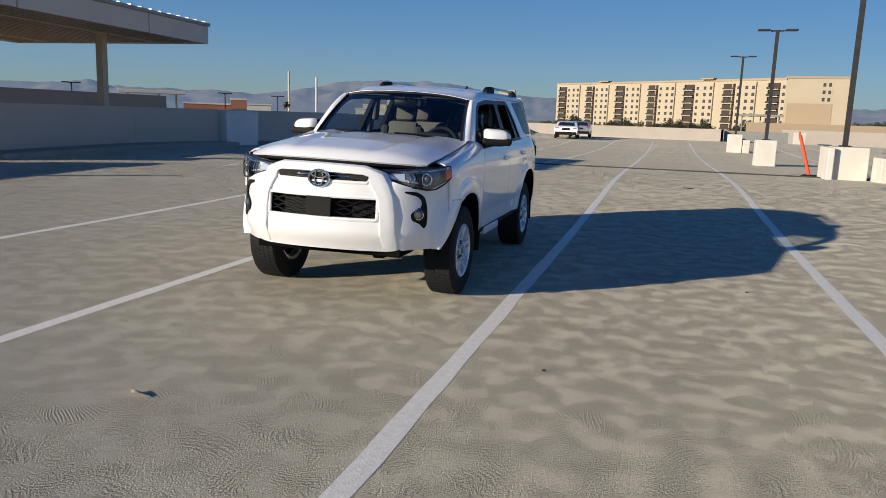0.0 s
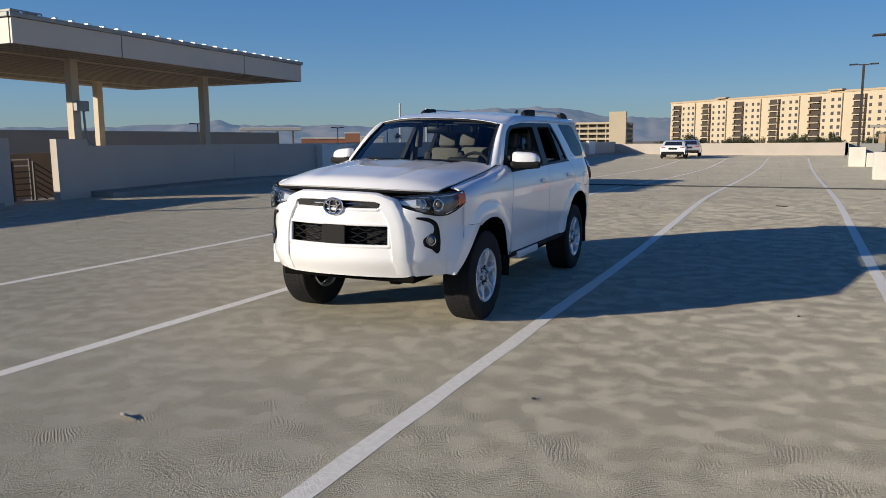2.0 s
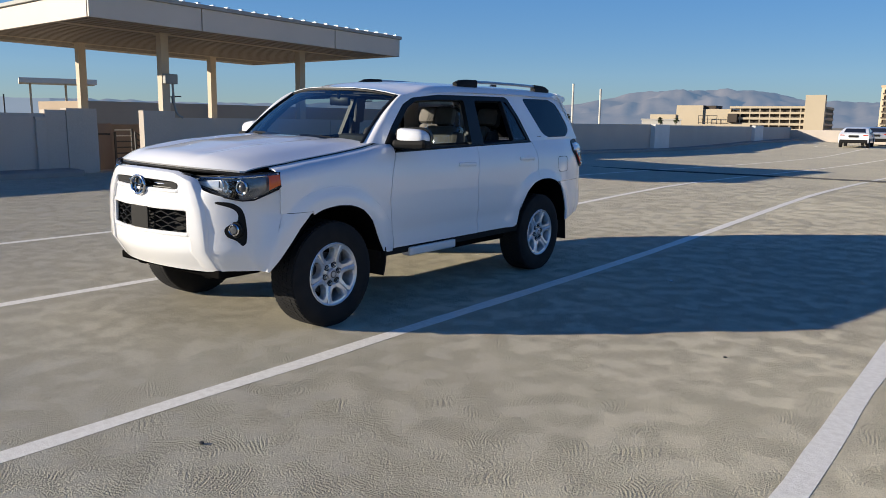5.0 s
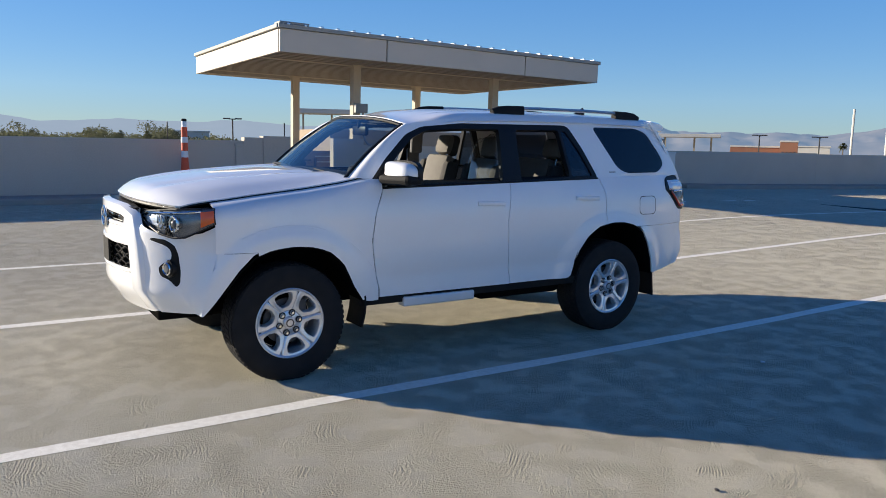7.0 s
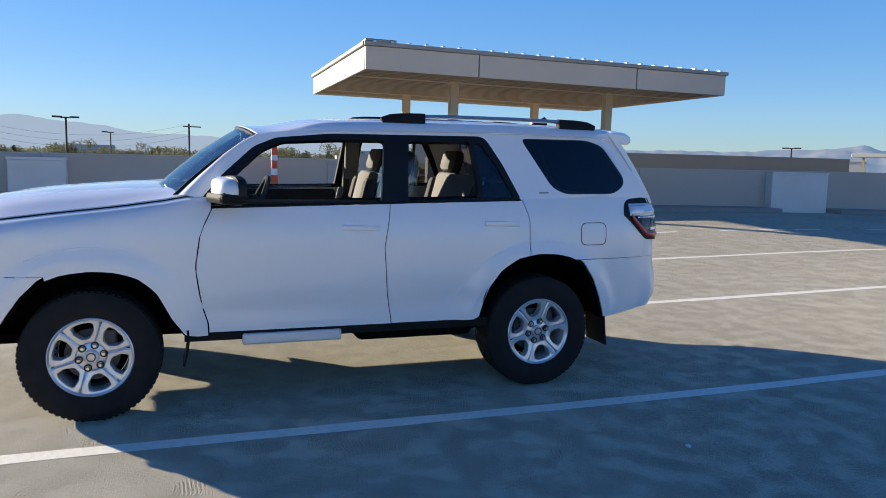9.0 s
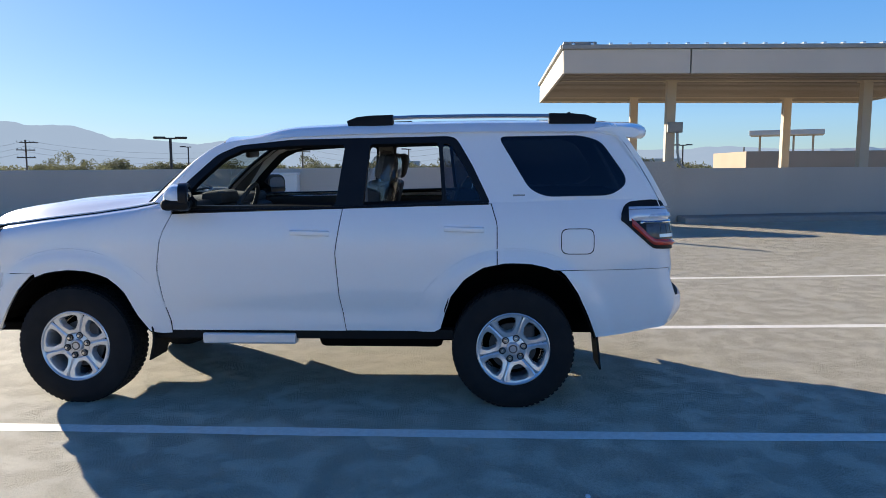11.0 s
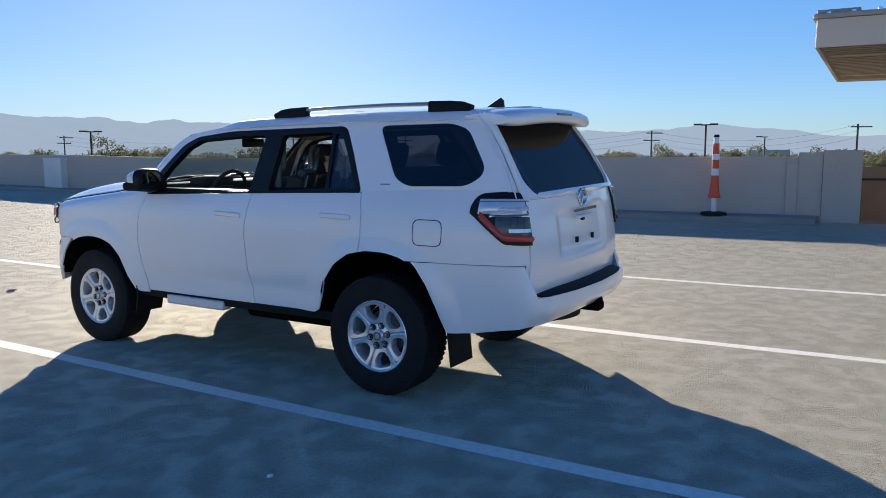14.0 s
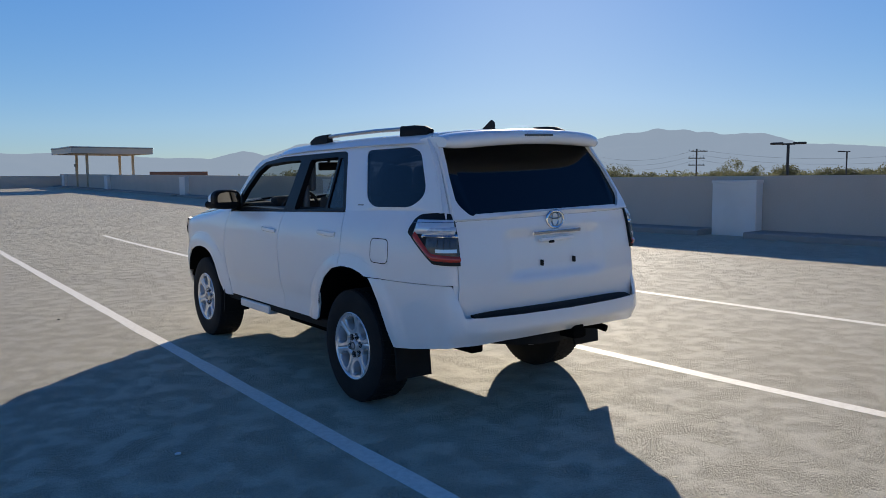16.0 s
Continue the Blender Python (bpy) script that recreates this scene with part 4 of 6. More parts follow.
# ---- nose
def nose_u(x, z):
    """How far forward the nose reaches."""
    ax = abs(x)
    u = -0.925 + 0.10 * (ax / 0.55) ** 2 if ax < 0.55 else -0.825 + 0.34 * ((ax - 0.55) / 0.37) ** 1.5
    u += 0.10 * ease((0.62 - z) / 0.22) - 0.0 + 0.10 * ease((z - 0.95) / 0.18)
    return u


def bumper(a, t):
    # along the plan from the left arch round the nose to the right arch
    q = 2 * a - 1
    sgn = 1 if q >= 0 else -1
    q = abs(q)
    z_top = table([(0, 1.085), (0.36, 1.085), (0.38, 1.03), (0.495, 1.0), (0.63, 0.955), (0.70, 0.938), (0.72, 0.936), (0.80, 0.965), (0.85, 1.02), (0.866, 0.845), (1.0, 0.845)], q)
    z_low = table([(0, 0.455), (0.45, 0.45), (0.6, 0.465), (0.75, 0.468), (0.9, 0.462), (1.0, 0.462)], q)
    z = z_low + (z_top - z_low) * t
    if q < 0.72:
        x = q / 0.72 * 0.80
        u = nose_u(x, z)
    else:
        k = (q - 0.72) / 0.28
        u_edge = table([(0.45, -0.540), (0.53, -0.482), (0.62, -0.422), (0.74, -0.335), (0.80, -0.275), (0.83, -0.246), (0.845, -0.215)], z)
        u_start = nose_u(0.80, z)
        u = u_start + (u_edge - u_start) * k
        x0 = 0.80
        xs = side_x(u, z)
        x = x0 + (xs - x0) * ease(min(1, k * 1.7))
    return Vector((sgn * x, u, z))


bm = grid(120, 40, bumper)
# openings: lower grille, fog lamp pockets, upper grille slot
cut = []
for f in bm.faces:
    c = f.calc_center_median()
    ax = abs(c.x)
    if ax < 0.468 and 0.70 < c.z < 0.868 and c.y < -0.6:
        cut.append(f)
    elif ax < 0.385 and 0.975 < c.z < 1.048 and c.y < -0.6:
        cut.append(f)
bmesh.ops.delete(bm, geom=cut, context="FACES")
part("front_bumper", thick(bm, 0.018), M_PAINT, car, smooth=True, sharp=45)
# black sheet stands in for the unlit depth behind the grille
part("grille_backing", grid(20, 8, lambda a, t: Vector((-0.66 + 1.32 * a, nose_u(-0.66 + 1.32 * a, 0.8) + 0.10, 0.50 + 0.58 * t))), M_BLACKMATT, car, "black sheet for the dark void behind the grille")
for s in (1, -1):
    hook = smooth_loop([(0.650, 0.914), (0.658, 0.928), (0.732, 0.923), (0.776, 0.892), (0.792, 0.84), (0.800, 0.74), (0.797, 0.662), (0.780, 0.638), (0.766, 0.658), (0.748, 0.682), (0.706, 0.700), (0.694, 0.752), (0.728, 0.786), (0.762, 0.802), (0.763, 0.855), (0.740, 0.884), (0.700, 0.900)], 0.02, 3)
    part("fog_bezel", plate(hook, [], lambda a, b: Vector((s * a, nose_u(a, b) - 0.003, b)), 0.012), M_BLACKMATT, car, "black hooked fog lamp bezel")
# the raised frame round the grilles
bar_pts = [(-0.545, 0.47), (-0.545, 0.60), (-0.54, 0.75), (-0.525, 0.87), (-0.495, 0.945), (-0.45, 1.01), (-0.405, 1.050), (-0.35, 1.066), (-0.2, 1.071), (0.0, 1.073)]
bar_pts += [(-x, z) for x, z in bar_pts[-2::-1]]
bm = bmesh.new()
rows = []
for i, (x, z) in enumerate(bar_pts):
    p0, p1 = bar_pts[max(0, i - 1)], bar_pts[min(len(bar_pts) - 1, i + 1)]
    d = Vector((p1[0] - p0[0], p1[1] - p0[1])).normalized()
    nrm = Vector((-d.y, d.x))
    w = 0.052 if abs(x) > 0.42 else 0.027
    fade = ease((z - 0.455) / 0.24)
    out = 0.004 + 0.019 * fade
    base = 0.02
    row = []
    for k, o in ((-1.42, -base), (-1.10, out * 0.80), (-0.98, out), (0.0, out + 0.001), (0.98, out), (1.10, out * 0.80), (1.42, -base)):
        xx, zz = x + nrm.x * w * k, z + nrm.y * w * k
        row.append(bm.verts.new((xx, nose_u(xx, min(zz, 1.0)) - o, zz)))
    rows.append(row)
for a, b in zip(rows, rows[1:]):
    for j in range(6):
        bm.faces.new((a[j], a[j + 1], b[j + 1], b[j]))
part("grille_surround", bm, M_PAINT, car, "white raised frame round the grilles", smooth=True, sharp=32)


def bend(x, z, off=0.0):
    return Vector((x, nose_u(x, z) - off, z))


# lower grille: leaning honeycomb bars, a plain plate over the middle
bm = bmesh.new()
for j in range(6):
    z = 0.712 + 0.029 * j
    for i in range(14):
        x0, x1 = -0.462 + 0.066 * i, -0.462 + 0.066 * (i + 1)
        rise = 0.010 if (i + j) % 2 else -0.010
        sweep(bm, [bend(x0, z - rise, -0.03), bend(x1, z + rise, -0.03)], [(-0.008, -0.0028), (0.008, -0.0028), (0.008, 0.0028), (-0.008, 0.0028)])
part("lower_grille", bm, M_BLACKTRIM, car, "black honeycomb lower grille")
part("plate_panel", plate(smooth_loop([(-0.105, 0.718), (0.105, 0.718), (0.105, 0.860), (-0.105, 0.860)], 0.01, 2), [], lambda a, b: bend(a, b, 0.012), 0.012), M_BLACKMATT, car, "plain black plate holder")
# upper slot: black bar with a silver strip
part("upper_grille", boxes(((0, nose_u(0.2, 1.01) + 0.02, 1.012), (0.76, 0.02, 0.07)), bevel=0.005), M_BLACKTRIM, car)
for z, k, m in ((0.993, 0.007, M_BLACKTRIM), (1.013, 0.006, M_CHROME), (1.036, 0.007, M_BLACKTRIM)):
    part("grille_bar", sweep(bmesh.new(), [bend(x / 10 * 0.375, z, -0.010) for x in range(-10, 11)], circle(k, 8, k)), m, car, "slim chrome bar" if m is M_CHROME else "", smooth=True)
# clean edges round both grille openings
for x0, z0, z1 in ((0.462, 0.700, 0.868), (0.380, 0.974, 1.049)):
    edge = smooth_loop([(-x0, z0), (-x0 * 0.5, z0), (0, z0), (x0 * 0.5, z0), (x0, z0), (x0, z1), (x0 * 0.5, z1), (0, z1), (-x0 * 0.5, z1), (-x0, z1)], 0.022, 4)
    part("grille_edge", sweep(bmesh.new(), [bend(a, b, -0.004) for a, b in edge], circle(0.015, 8), up=Vector((0, 1, 0)), closed=True), M_PAINT, car, smooth=True)


def ring_badge(c, rx, rz, facing, name="emblem"):
    """A plain oval ring badge."""
    e = part(name, sweep(bmesh.new(), [(c[0] + rx * math.cos(6.2832 * i / 28), c[1], c[2] + rz * math.sin(6.2832 * i / 28)) for i in range(28)], circle(0.009, 8), up=Vector((0, 1, 0)), closed=True), M_CHROME, car, "plain chrome oval badge", smooth=True)
    part("badge_bar", sweep(bmesh.new(), [(c[0] + rx * 0.42 * math.cos(6.2832 * i / 20), c[1], c[2] + rz * 0.9 * math.sin(6.2832 * i / 20)) for i in range(20)], circle(0.006, 6), up=Vector((0, 1, 0)), closed=True), M_CHROME, car, smooth=True)
    part("badge_bar", sweep(bmesh.new(), [(c[0] + rx * 0.75 * math.cos(6.2832 * i / 20), c[1], c[2] + rz * 0.42 + rz * 0.36 * math.sin(6.2832 * i / 20)) for i in range(20)], circle(0.006, 6), up=Vector((0, 1, 0)), closed=True), M_CHROME, car, smooth=True)
    part("badge_back", plate(smooth_loop([(-rx, -rz), (rx, -rz), (rx, rz), (-rx, rz)], rx * 0.9, 6), [], lambda a, b: Vector((c[0] + a * 0.97, c[1] + 0.008 * facing, c[2] + b * 0.97)), 0.004), M_BLACKTRIM if facing > 0 else M_PAINT, car)
    return e


ring_badge((0, -0.935, 0.996), 0.086, 0.060, 1)


# headlamps
LAMP = [(0, 0.400, -0.795), (0.25, 0.55, -0.775), (0.5, 0.70, -0.735), (0.7, 0.82, -0.66), (0.85, 0.895, -0.565), (1.0, 0.930, -0.462)]
L_TOP = [(0, 1.052), (0.12, 1.068), (0.5, 1.092), (0.8, 1.112), (1.0, 1.118)]
L_LOW = [(0, 1.040), (0.2, 1.005), (0.5, 0.955), (0.66, 0.938), (0.76, 0.942), (0.9, 0.99), (1.0, 1.025)]


def lamp_at(s, k, t, inset=0.0):
    x, u = table([(a, b) for a, b, _ in LAMP], k), table([(a, c) for a, _, c in LAMP], k)
    z = table(L_LOW, k) + (table(L_TOP, k) - table(L_LOW, k)) * t
    nx, nu = 0.55 + 0.4 * k, -0.8 + 0.75 * k
    ln = math.hypot(nx, nu)
    bulge = 0.010 * math.sin(math.pi * t) - inset
    lean = 0.028 * t
    return Vector((s * (x + (nx / ln) * bulge - lean * 0.4), u + (nu / ln) * bulge + lean * (1 - k), z))


for s in (1, -1):
    hl = part("headlamp", grid(26, 8, lambda a, t: lamp_at(s, a, t, 0.032)), M_LAMPDARK, car, "headlamp with dark housing and clear lens", smooth=True)
    part("lens", grid(30, 8, lambda a, t: lamp_at(s, a, t, -0.004)), G_LENS, hl, smooth=True)
    rim = [lamp_at(s, i / 30, 0) for i in range(31)] + [lamp_at(s, 1 - i / 30, 1) for i in range(31)]
    part("lamp_rim", tube([tuple(p) for p in rim], 0.006, 6), M_BLACKTRIM, hl)
    part("chrome_strip", tube([tuple(lamp_at(s, 0.04 + i / 21, 0.88, 0.012)) for i in range(19)], 0.008, 6), M_CHROME, hl)
    part("divider", tube([tuple(lamp_at(s, 0.2 + 0.5 * i / 10, 0.30, 0.03)) for i in range(11)], 0.008, 6), M_LENSWHITE, hl)
    for k, r in ((0.70, 0.043),):
        c = lamp_at(s, k, 0.48, 0.035)
        bm = bmesh.new()
        bmesh.ops.create_uvsphere(bm, u_segments=16, v_segments=10, radius=r * 0.85)
        bmesh.ops.translate(bm, vec=c, verts=bm.verts)
        part("projector", bm, M_SMOKE, hl, smooth=True)
        part("projector_ring", sweep(bmesh.new(), [c + Vector((s * r * math.cos(6.283 * i / 20) * 0.8, -r * 0.45 + s * 0.0 + 0.35 * r * math.cos(6.283 * i / 20), r * math.sin(6.283 * i / 20))) for i in range(20)], circle(0.009, 6), up=Vector((0.2, 1, 0)), closed=True), M_CHROME, hl, smooth=True)
    part("reflector", thick(grid(10, 5, lambda a, t: lamp_at(s, 0.07 + 0.35 * a, 0.20 + (0.26 + 0.28 * a) * t, 0.024 - 0.010 * math.sin(math.pi * a))), 0.003), M_LENSWHITE, hl, "bright inner reflector", smooth=True)
    for k in (0.46, 0.51, 0.56):
        part("reflector_rib", tube([tuple(lamp_at(s, k + 0.03 * math.sin(math.pi * i / 8), 0.22 + 0.54 * i / 8, 0.018)) for i in range(9)], 0.004, 6, up=Vector((1, 0, 0))), M_CHROME, hl)
    part("turn_signal", grid(8, 5, lambda a, t: lamp_at(s, 0.885 + 0.105 * a, 0.16 + 0.70 * t, -0.007)), M_AMBER, hl, "amber side marker", smooth=True)
    # fog lamp
    c = Vector((s * 0.745, nose_u(0.745, 0.75) - 0.004, 0.748))
    bm = lathe([(0, 0.012), (0.035, 0.010), (0.045, 0.0), (0.052, 0.0), (0.056, -0.02), (0.05, -0.05)], 20, "x")
    bmesh.ops.rotate(bm, cent=(0, 0, 0), matrix=Matrix.Rotation(radians(-90 + s * 22), 3, "Z"), verts=bm.verts)
    bmesh.ops.translate(bm, vec=c, verts=bm.verts)
    fg = part("fog_lamp", bm, M_BLACKTRIM, car, "round fog lamp", smooth=True)
    bm = lathe([(0, 0.018), (0.022, 0.016), (0.028, 0.006)], 20, "x")
    bmesh.ops.rotate(bm, cent=(0, 0, 0), matrix=Matrix.Rotation(radians(-90 + s * 22), 3, "Z"), verts=bm.verts)
    bmesh.ops.translate(bm, vec=c, verts=bm.verts)
    part("fog_lens", bm, M_LAMPDARK, fg, smooth=True)
    bm = lathe([(0.029, 0.010), (0.034, 0.016), (0.040, 0.010)], 20, "x")
    bmesh.ops.rotate(bm, cent=(0, 0, 0), matrix=Matrix.Rotation(radians(-90 + s * 22), 3, "Z"), verts=bm.verts)
    bmesh.ops.translate(bm, vec=c, verts=bm.verts)
    part("fog_ring", bm, M_CHROME, fg, smooth=True)
part("skid_plate", boxes(((0, -0.57, 0.437), (1.24, 0.34, 0.06)), ((0, -0.66, 0.425), (0.96, 0.06, 0.05)), ((0, -0.25, 0.38), (0.8, 0.5, 0.04)), bevel=0.012), M_UNDER, car, "black skid plate under the nose")


# ---- mirrors
for s in (1, -1):
    bm = bmesh.new()
    bmesh.ops.create_uvsphere(bm, u_segments=20, v_segments=12, radius=1.0)
    for v in bm.verts:
        x, y, z = v.co
        e = 0.55
        f = lambda q: math.copysign(abs(q) ** e, q)
        v.co = Vector((f(x) * 0.125 * (1 if x * s > 0 else 0.9), f(y) * (0.095 if y < 0 else 0.03), f(z) * 0.066 * (1.0 if z > 0 else 0.75) - 0.018 * x * s * (z > 0)))
    low = [f for f in bm.faces if f.calc_center_median().z < -0.03]
    m = part("wing_mirror", bm, M_PAINT, car, "white wing mirror with black underside", smooth=True)
    m.location = (s * 1.0, 0.775, 1.325)
    m.rotation_euler = (0, 0, radians(s * 17))
    m.scale = (1.1, 1.1, 1.12)
    part("mirror_cap", boxes(((0, -0.030, -0.038), (0.258, 0.148, 0.060)), bevel=0.026), M_BLACKMATT, m)
    for name, prof, w, h, mat in (("mirror_rim", [(0, 0.036), (0.92, 0.036), (1.0, 0.026), (1.0, -0.012), (0, -0.012)], 0.130, 0.076, M_BLACKTRIM), ("mirror_glass", [(0, 0.0385), (1.0, 0.0385), (1.0, 0.036)], 0.102, 0.055, M_MIRROR)):
        bm = lathe(prof, 40, "x")
        bmesh.ops.rotate(bm, cent=(0, 0, 0), matrix=Matrix.Rotation(radians(90), 3, "Z"), verts=bm.verts)
        for v in bm.verts:  # an oval with squarer corners
            r = math.hypot(v.co.x, v.co.z)
            if r > 1e-6:
                q = 1.0 / max(0.001, (abs(v.co.x / r) ** 3 + abs(v.co.z / r) ** 3) ** (1 / 3))
                v.co.x, v.co.z = v.co.x * q * w, v.co.z * q * h
        part(name, bm, mat, m, "mirror glass" if mat is M_MIRROR else "", smooth=True, sharp=40)
    part("mirror_arm", boxes(((-s * 0.13, 0.0, -0.055), (0.10, 0.07, 0.05)), bevel=0.015), M_BLACKMATT, m)
    tri = [(0.60, 1.236), (0.80, 1.256), (0.80, 1.30), (0.72, 1.375)]
    part("mirror_sail", plate(tri, [], lambda a, b: Vector((s * (up_x(a, b) + 0.004), a, b)), 0.02), M_BLACKMATT, car)

# ---- roof rails and fin
for s in (1, -1):
    r = part("roof_rail", sweep(bmesh.new(), [(s * 0.635, 1.86, 1.803), (s * 0.645, 2.2, 1.812), (s * 0.65, 2.7, 1.814), (s * 0.645, 3.0, 1.810), (s * 0.64, 3.16, 1.803)], circle(0.020, 10, 0.014)), M_RAIL, car, "silver roof rail with black ends", smooth=True)
    for u0, u1, d in ((1.74, 2.03, 1), (3.02, 3.31, -1)):
        a, b = (u0, u1) if d > 0 else (u1, u0)
        bm = sweep(bmesh.new(), [(s * 0.632, a, 1.772), (s * 0.634, a + (b - a) * 0.22, 1.795), (s * 0.638, a + (b - a) * 0.5, 1.803), (s * 0.642, b, 1.806)], [(-0.028, -0.045), (0.028, -0.045), (0.026, 0.012), (0.014, 0.022), (-0.014, 0.022), (-0.026, 0.012)])
        part("rail_end", bm, M_BLACKMATT, r, "black rail end cap", smooth=True, sharp=50)
bm = bmesh.new()
fin = [(0.0, 0.0), (0.15, 0.0), (0.145, 0.055), (0.125, 0.072), (0.085, 0.05)]
part("antenna_fin", plate(fin, [], lambda a, b: Vector((0.0, 3.085 + a, 1.790 + b)), 0.018), M_BLACKTRIM, car, "black shark-fin aerial")


# ---- tail
def gate_u(x, z):
    k = (abs(x) / 0.72) ** 2.2
    u = table([(0.60, 3.80), (0.70, 3.815), (0.86, 3.835), (1.0, 3.825), (1.15, 3.80), (1.24, 3.775), (1.28, 3.755), (1.34, 3.725), (1.55, 3.60), (1.70, 3.49), (1.76, 3.43)], z)
    return u - 0.055 * k


# rear corners: from the quarter panel round to the tailgate
for s in (1, -1):
    def corner(a, t):
        z = 0.872 + (1.293 - 0.872) * t
        u0 = table(Q_END, z) - 0.003
        p0 = Vector((side_x(u0, z), u0))
        p2 = Vector((0.781, gate_u(0.781, z) - 0.004))
        p1 = Vector((side_x(u0, z) - 0.015, p2.y - 0.035))
        p = p0 * (1 - a) ** 2 + p1 * 2 * a * (1 - a) + p2 * a * a
        return Vector((s * p.x, p.y, z))
    part("rear_corner", thick(grid(12, 12, corner), 0.012), M_PAINT, car, smooth=True)

    def dpillar(a, t):
        z = 1.29 + (1.745 - 1.29) * t
        u0 = table([(1.29, 3.65), (1.42, 3.59), (1.58, 3.47), (1.70, 3.40), (1.745, 3.33)], z)
        p0 = Vector((up_x(u0, z), u0))
        xe = table([(1.28, 0.781), (1.5, 0.742), (1.75, 0.700)], z)
        p2 = Vector((xe, gate_u(xe, z) - 0.004))
        p1 = Vector((p0.x - 0.01, p2.y - 0.03))
        p = p0 * (1 - a) ** 2 + p1 * 2 * a * (1 - a) + p2 * a * a
        return Vector((s * p.x, p.y, z))
    part("d_pillar", thick(grid(10, 14, dpillar), 0.012), M_PAINT, car, smooth=True)

RGLASS = smooth_loop([(-0.665, 1.250), (0.665, 1.250), (0.735, 1.330), (0.716, 1.50), (0.664, 1.715), (-0.664, 1.715), (-0.716, 1.50), (-0.735, 1.330)], 0.035, 4)
gate = part("tailgate", thick(grid(36, 22, lambda a, t: Vector(((2 * a - 1) * 0.775, gate_u((2 * a - 1) * 0.775, 0.645 + 0.59 * t) + 0.028 * ease((0.44 - abs((2 * a - 1) * 0.775)) / 0.06) * -1 * ease((0.645 + 0.59 * t - 0.87) / 0.03) * ease((1.165 - 0.645 - 0.59 * t) / 0.03), 0.645 + 0.59 * t))), 0.015), M_PAINT, car, "white tailgate with a recessed plate panel", smooth=True, sharp=60)
part("gate_frame", plate([(-0.775, 1.236), *[(x / 10 * 0.775, 1.236) for x in range(-9, 10)], (0.775, 1.236), (0.775, 1.28), (0.756, 1.4), (0.737, 1.5), (0.718, 1.62), (0.695, 1.735), *[(-x / 10 * 0.695, 1.735) for x in range(-9, 10)], (-0.695, 1.735), (-0.718, 1.62), (-0.737, 1.5), (-0.756, 1.4), (-0.775, 1.28)], [[(x, max(z, 1.240)) for x, z in RGLASS]], lambda a, b: Vector((a, gate_u(a, b), b)), 0.03), M_PAINT, gate, smooth=True)
part("rear_window", plate(RGLASS, [], lambda a, b: Vector((a, gate_u(a, b) + 0.006, b)), 0.004), G_REAR, gate, "dark rear window")
for s in (1, -1):  # inner flange that closes the shut line round the tailgate
    def flange(a, t):
        z = 0.655 + 1.075 * t
        x = table([(0.70, 0.775), (1.28, 0.775), (1.5, 0.737), (1.74, 0.695)], z) + 0.06 * (a - 0.5)
        return Vector((s * x, gate_u(x, z) - 0.012, z))
    part("gate_flange", thick(grid(2, 16, flange), 0.004), M_PAINT, gate, smooth=True)
part("badge_strip", boxes(((0.0, gate_u(0, 1.13) + 0.006, 1.135), (0.43, 0.010, 0.022)), bevel=0.004), M_CHROME, gate, "chrome lettering shown as a plain bar")
for x in (-0.15, 0.14):
    part("plate_clip", boxes(((x, gate_u(0.1, 0.95) - 0.02, 0.955), (0.014, 0.02, 0.035)), bevel=0.002), M_BLACKMATT, gate)
part("gate_handle", boxes(((0, gate_u(0, 1.09) - 0.005, 1.093), (0.30, 0.03, 0.022)), bevel=0.006), M_PAINT, gate)
part("lock_barrel", boxes(((0.06, gate_u(0, 1.08) + 0.004, 1.078), (0.035, 0.02, 0.016)), bevel=0.003), M_BLACKMATT, gate)
ring_badge((0.0, gate_u(0, 1.21) + 0.008, 1.212), 0.075, 0.052, -1)


def spoil(a, t):
    """The spoiler's closed section, over its width."""
    x = (2 * a - 1) * 0.710
    k = abs(x) / 0.710
    top = 1.786 - 0.030 * k ** 2 - 0.016 * k ** 8
    full = 1.0 - 0.35 * k ** 12
    ring = [(3.30, -0.012), (3.42, 0.000), (3.54, -0.002), (3.62, -0.012), (3.656, -0.030), (3.668, -0.055), (3.662, -0.085), (3.64, -0.102), (3.57, -0.100), (3.48, -0.090), (3.40, -0.080), (3.30, -0.05), (3.30, -0.012)]
    u, d = ring[round(t * 12)]
    return Vector((x, u - (0.045 * k ** 3 + 0.05 * k ** 12) * ease((u - 3.35) / 0.3), top + d * full))


bm = grid(36, 12, spoil)
bmesh.ops.remove_doubles(bm, verts=bm.verts, dist=1e-5)
bmesh.ops.holes_fill(bm, edges=[e for e in bm.edges if e.is_boundary], sides=0)
bmesh.ops.recalc_face_normals(bm, faces=bm.faces)
sp = part("spoiler", bm, M_PAINT, car, "white roof spoiler over the rear window", smooth=True, sharp=50)
part("brake_light", boxes(((0, 3.668, 1.738), (0.26, 0.012, 0.014)), bevel=0.003), M_SMOKE, sp, "dark high brake light")

# tail lamps


def tail_at(s, k, z, off=0.0):
    u = 3.440 + 0.200 * min(1, k / 0.55)
    if k <= 0.55:
        return Vector((s * (side_x(u, z) + 0.006 + off), u, z))
    a = (k - 0.55) / 0.45
    p0 = Vector((side_x(3.64, z) + 0.006, 3.64))
    p2 = Vector((0.768, gate_u(0.768, z) + 0.012))
    p1 = Vector((p0.x - 0.012, p2.y - 0.01))
    p = p0 * (1 - a) ** 2 + p1 * 2 * a * (1 - a) + p2 * a * a
    return Vector((s * (p.x + off * (1 - a)), p.y + off * a, z))


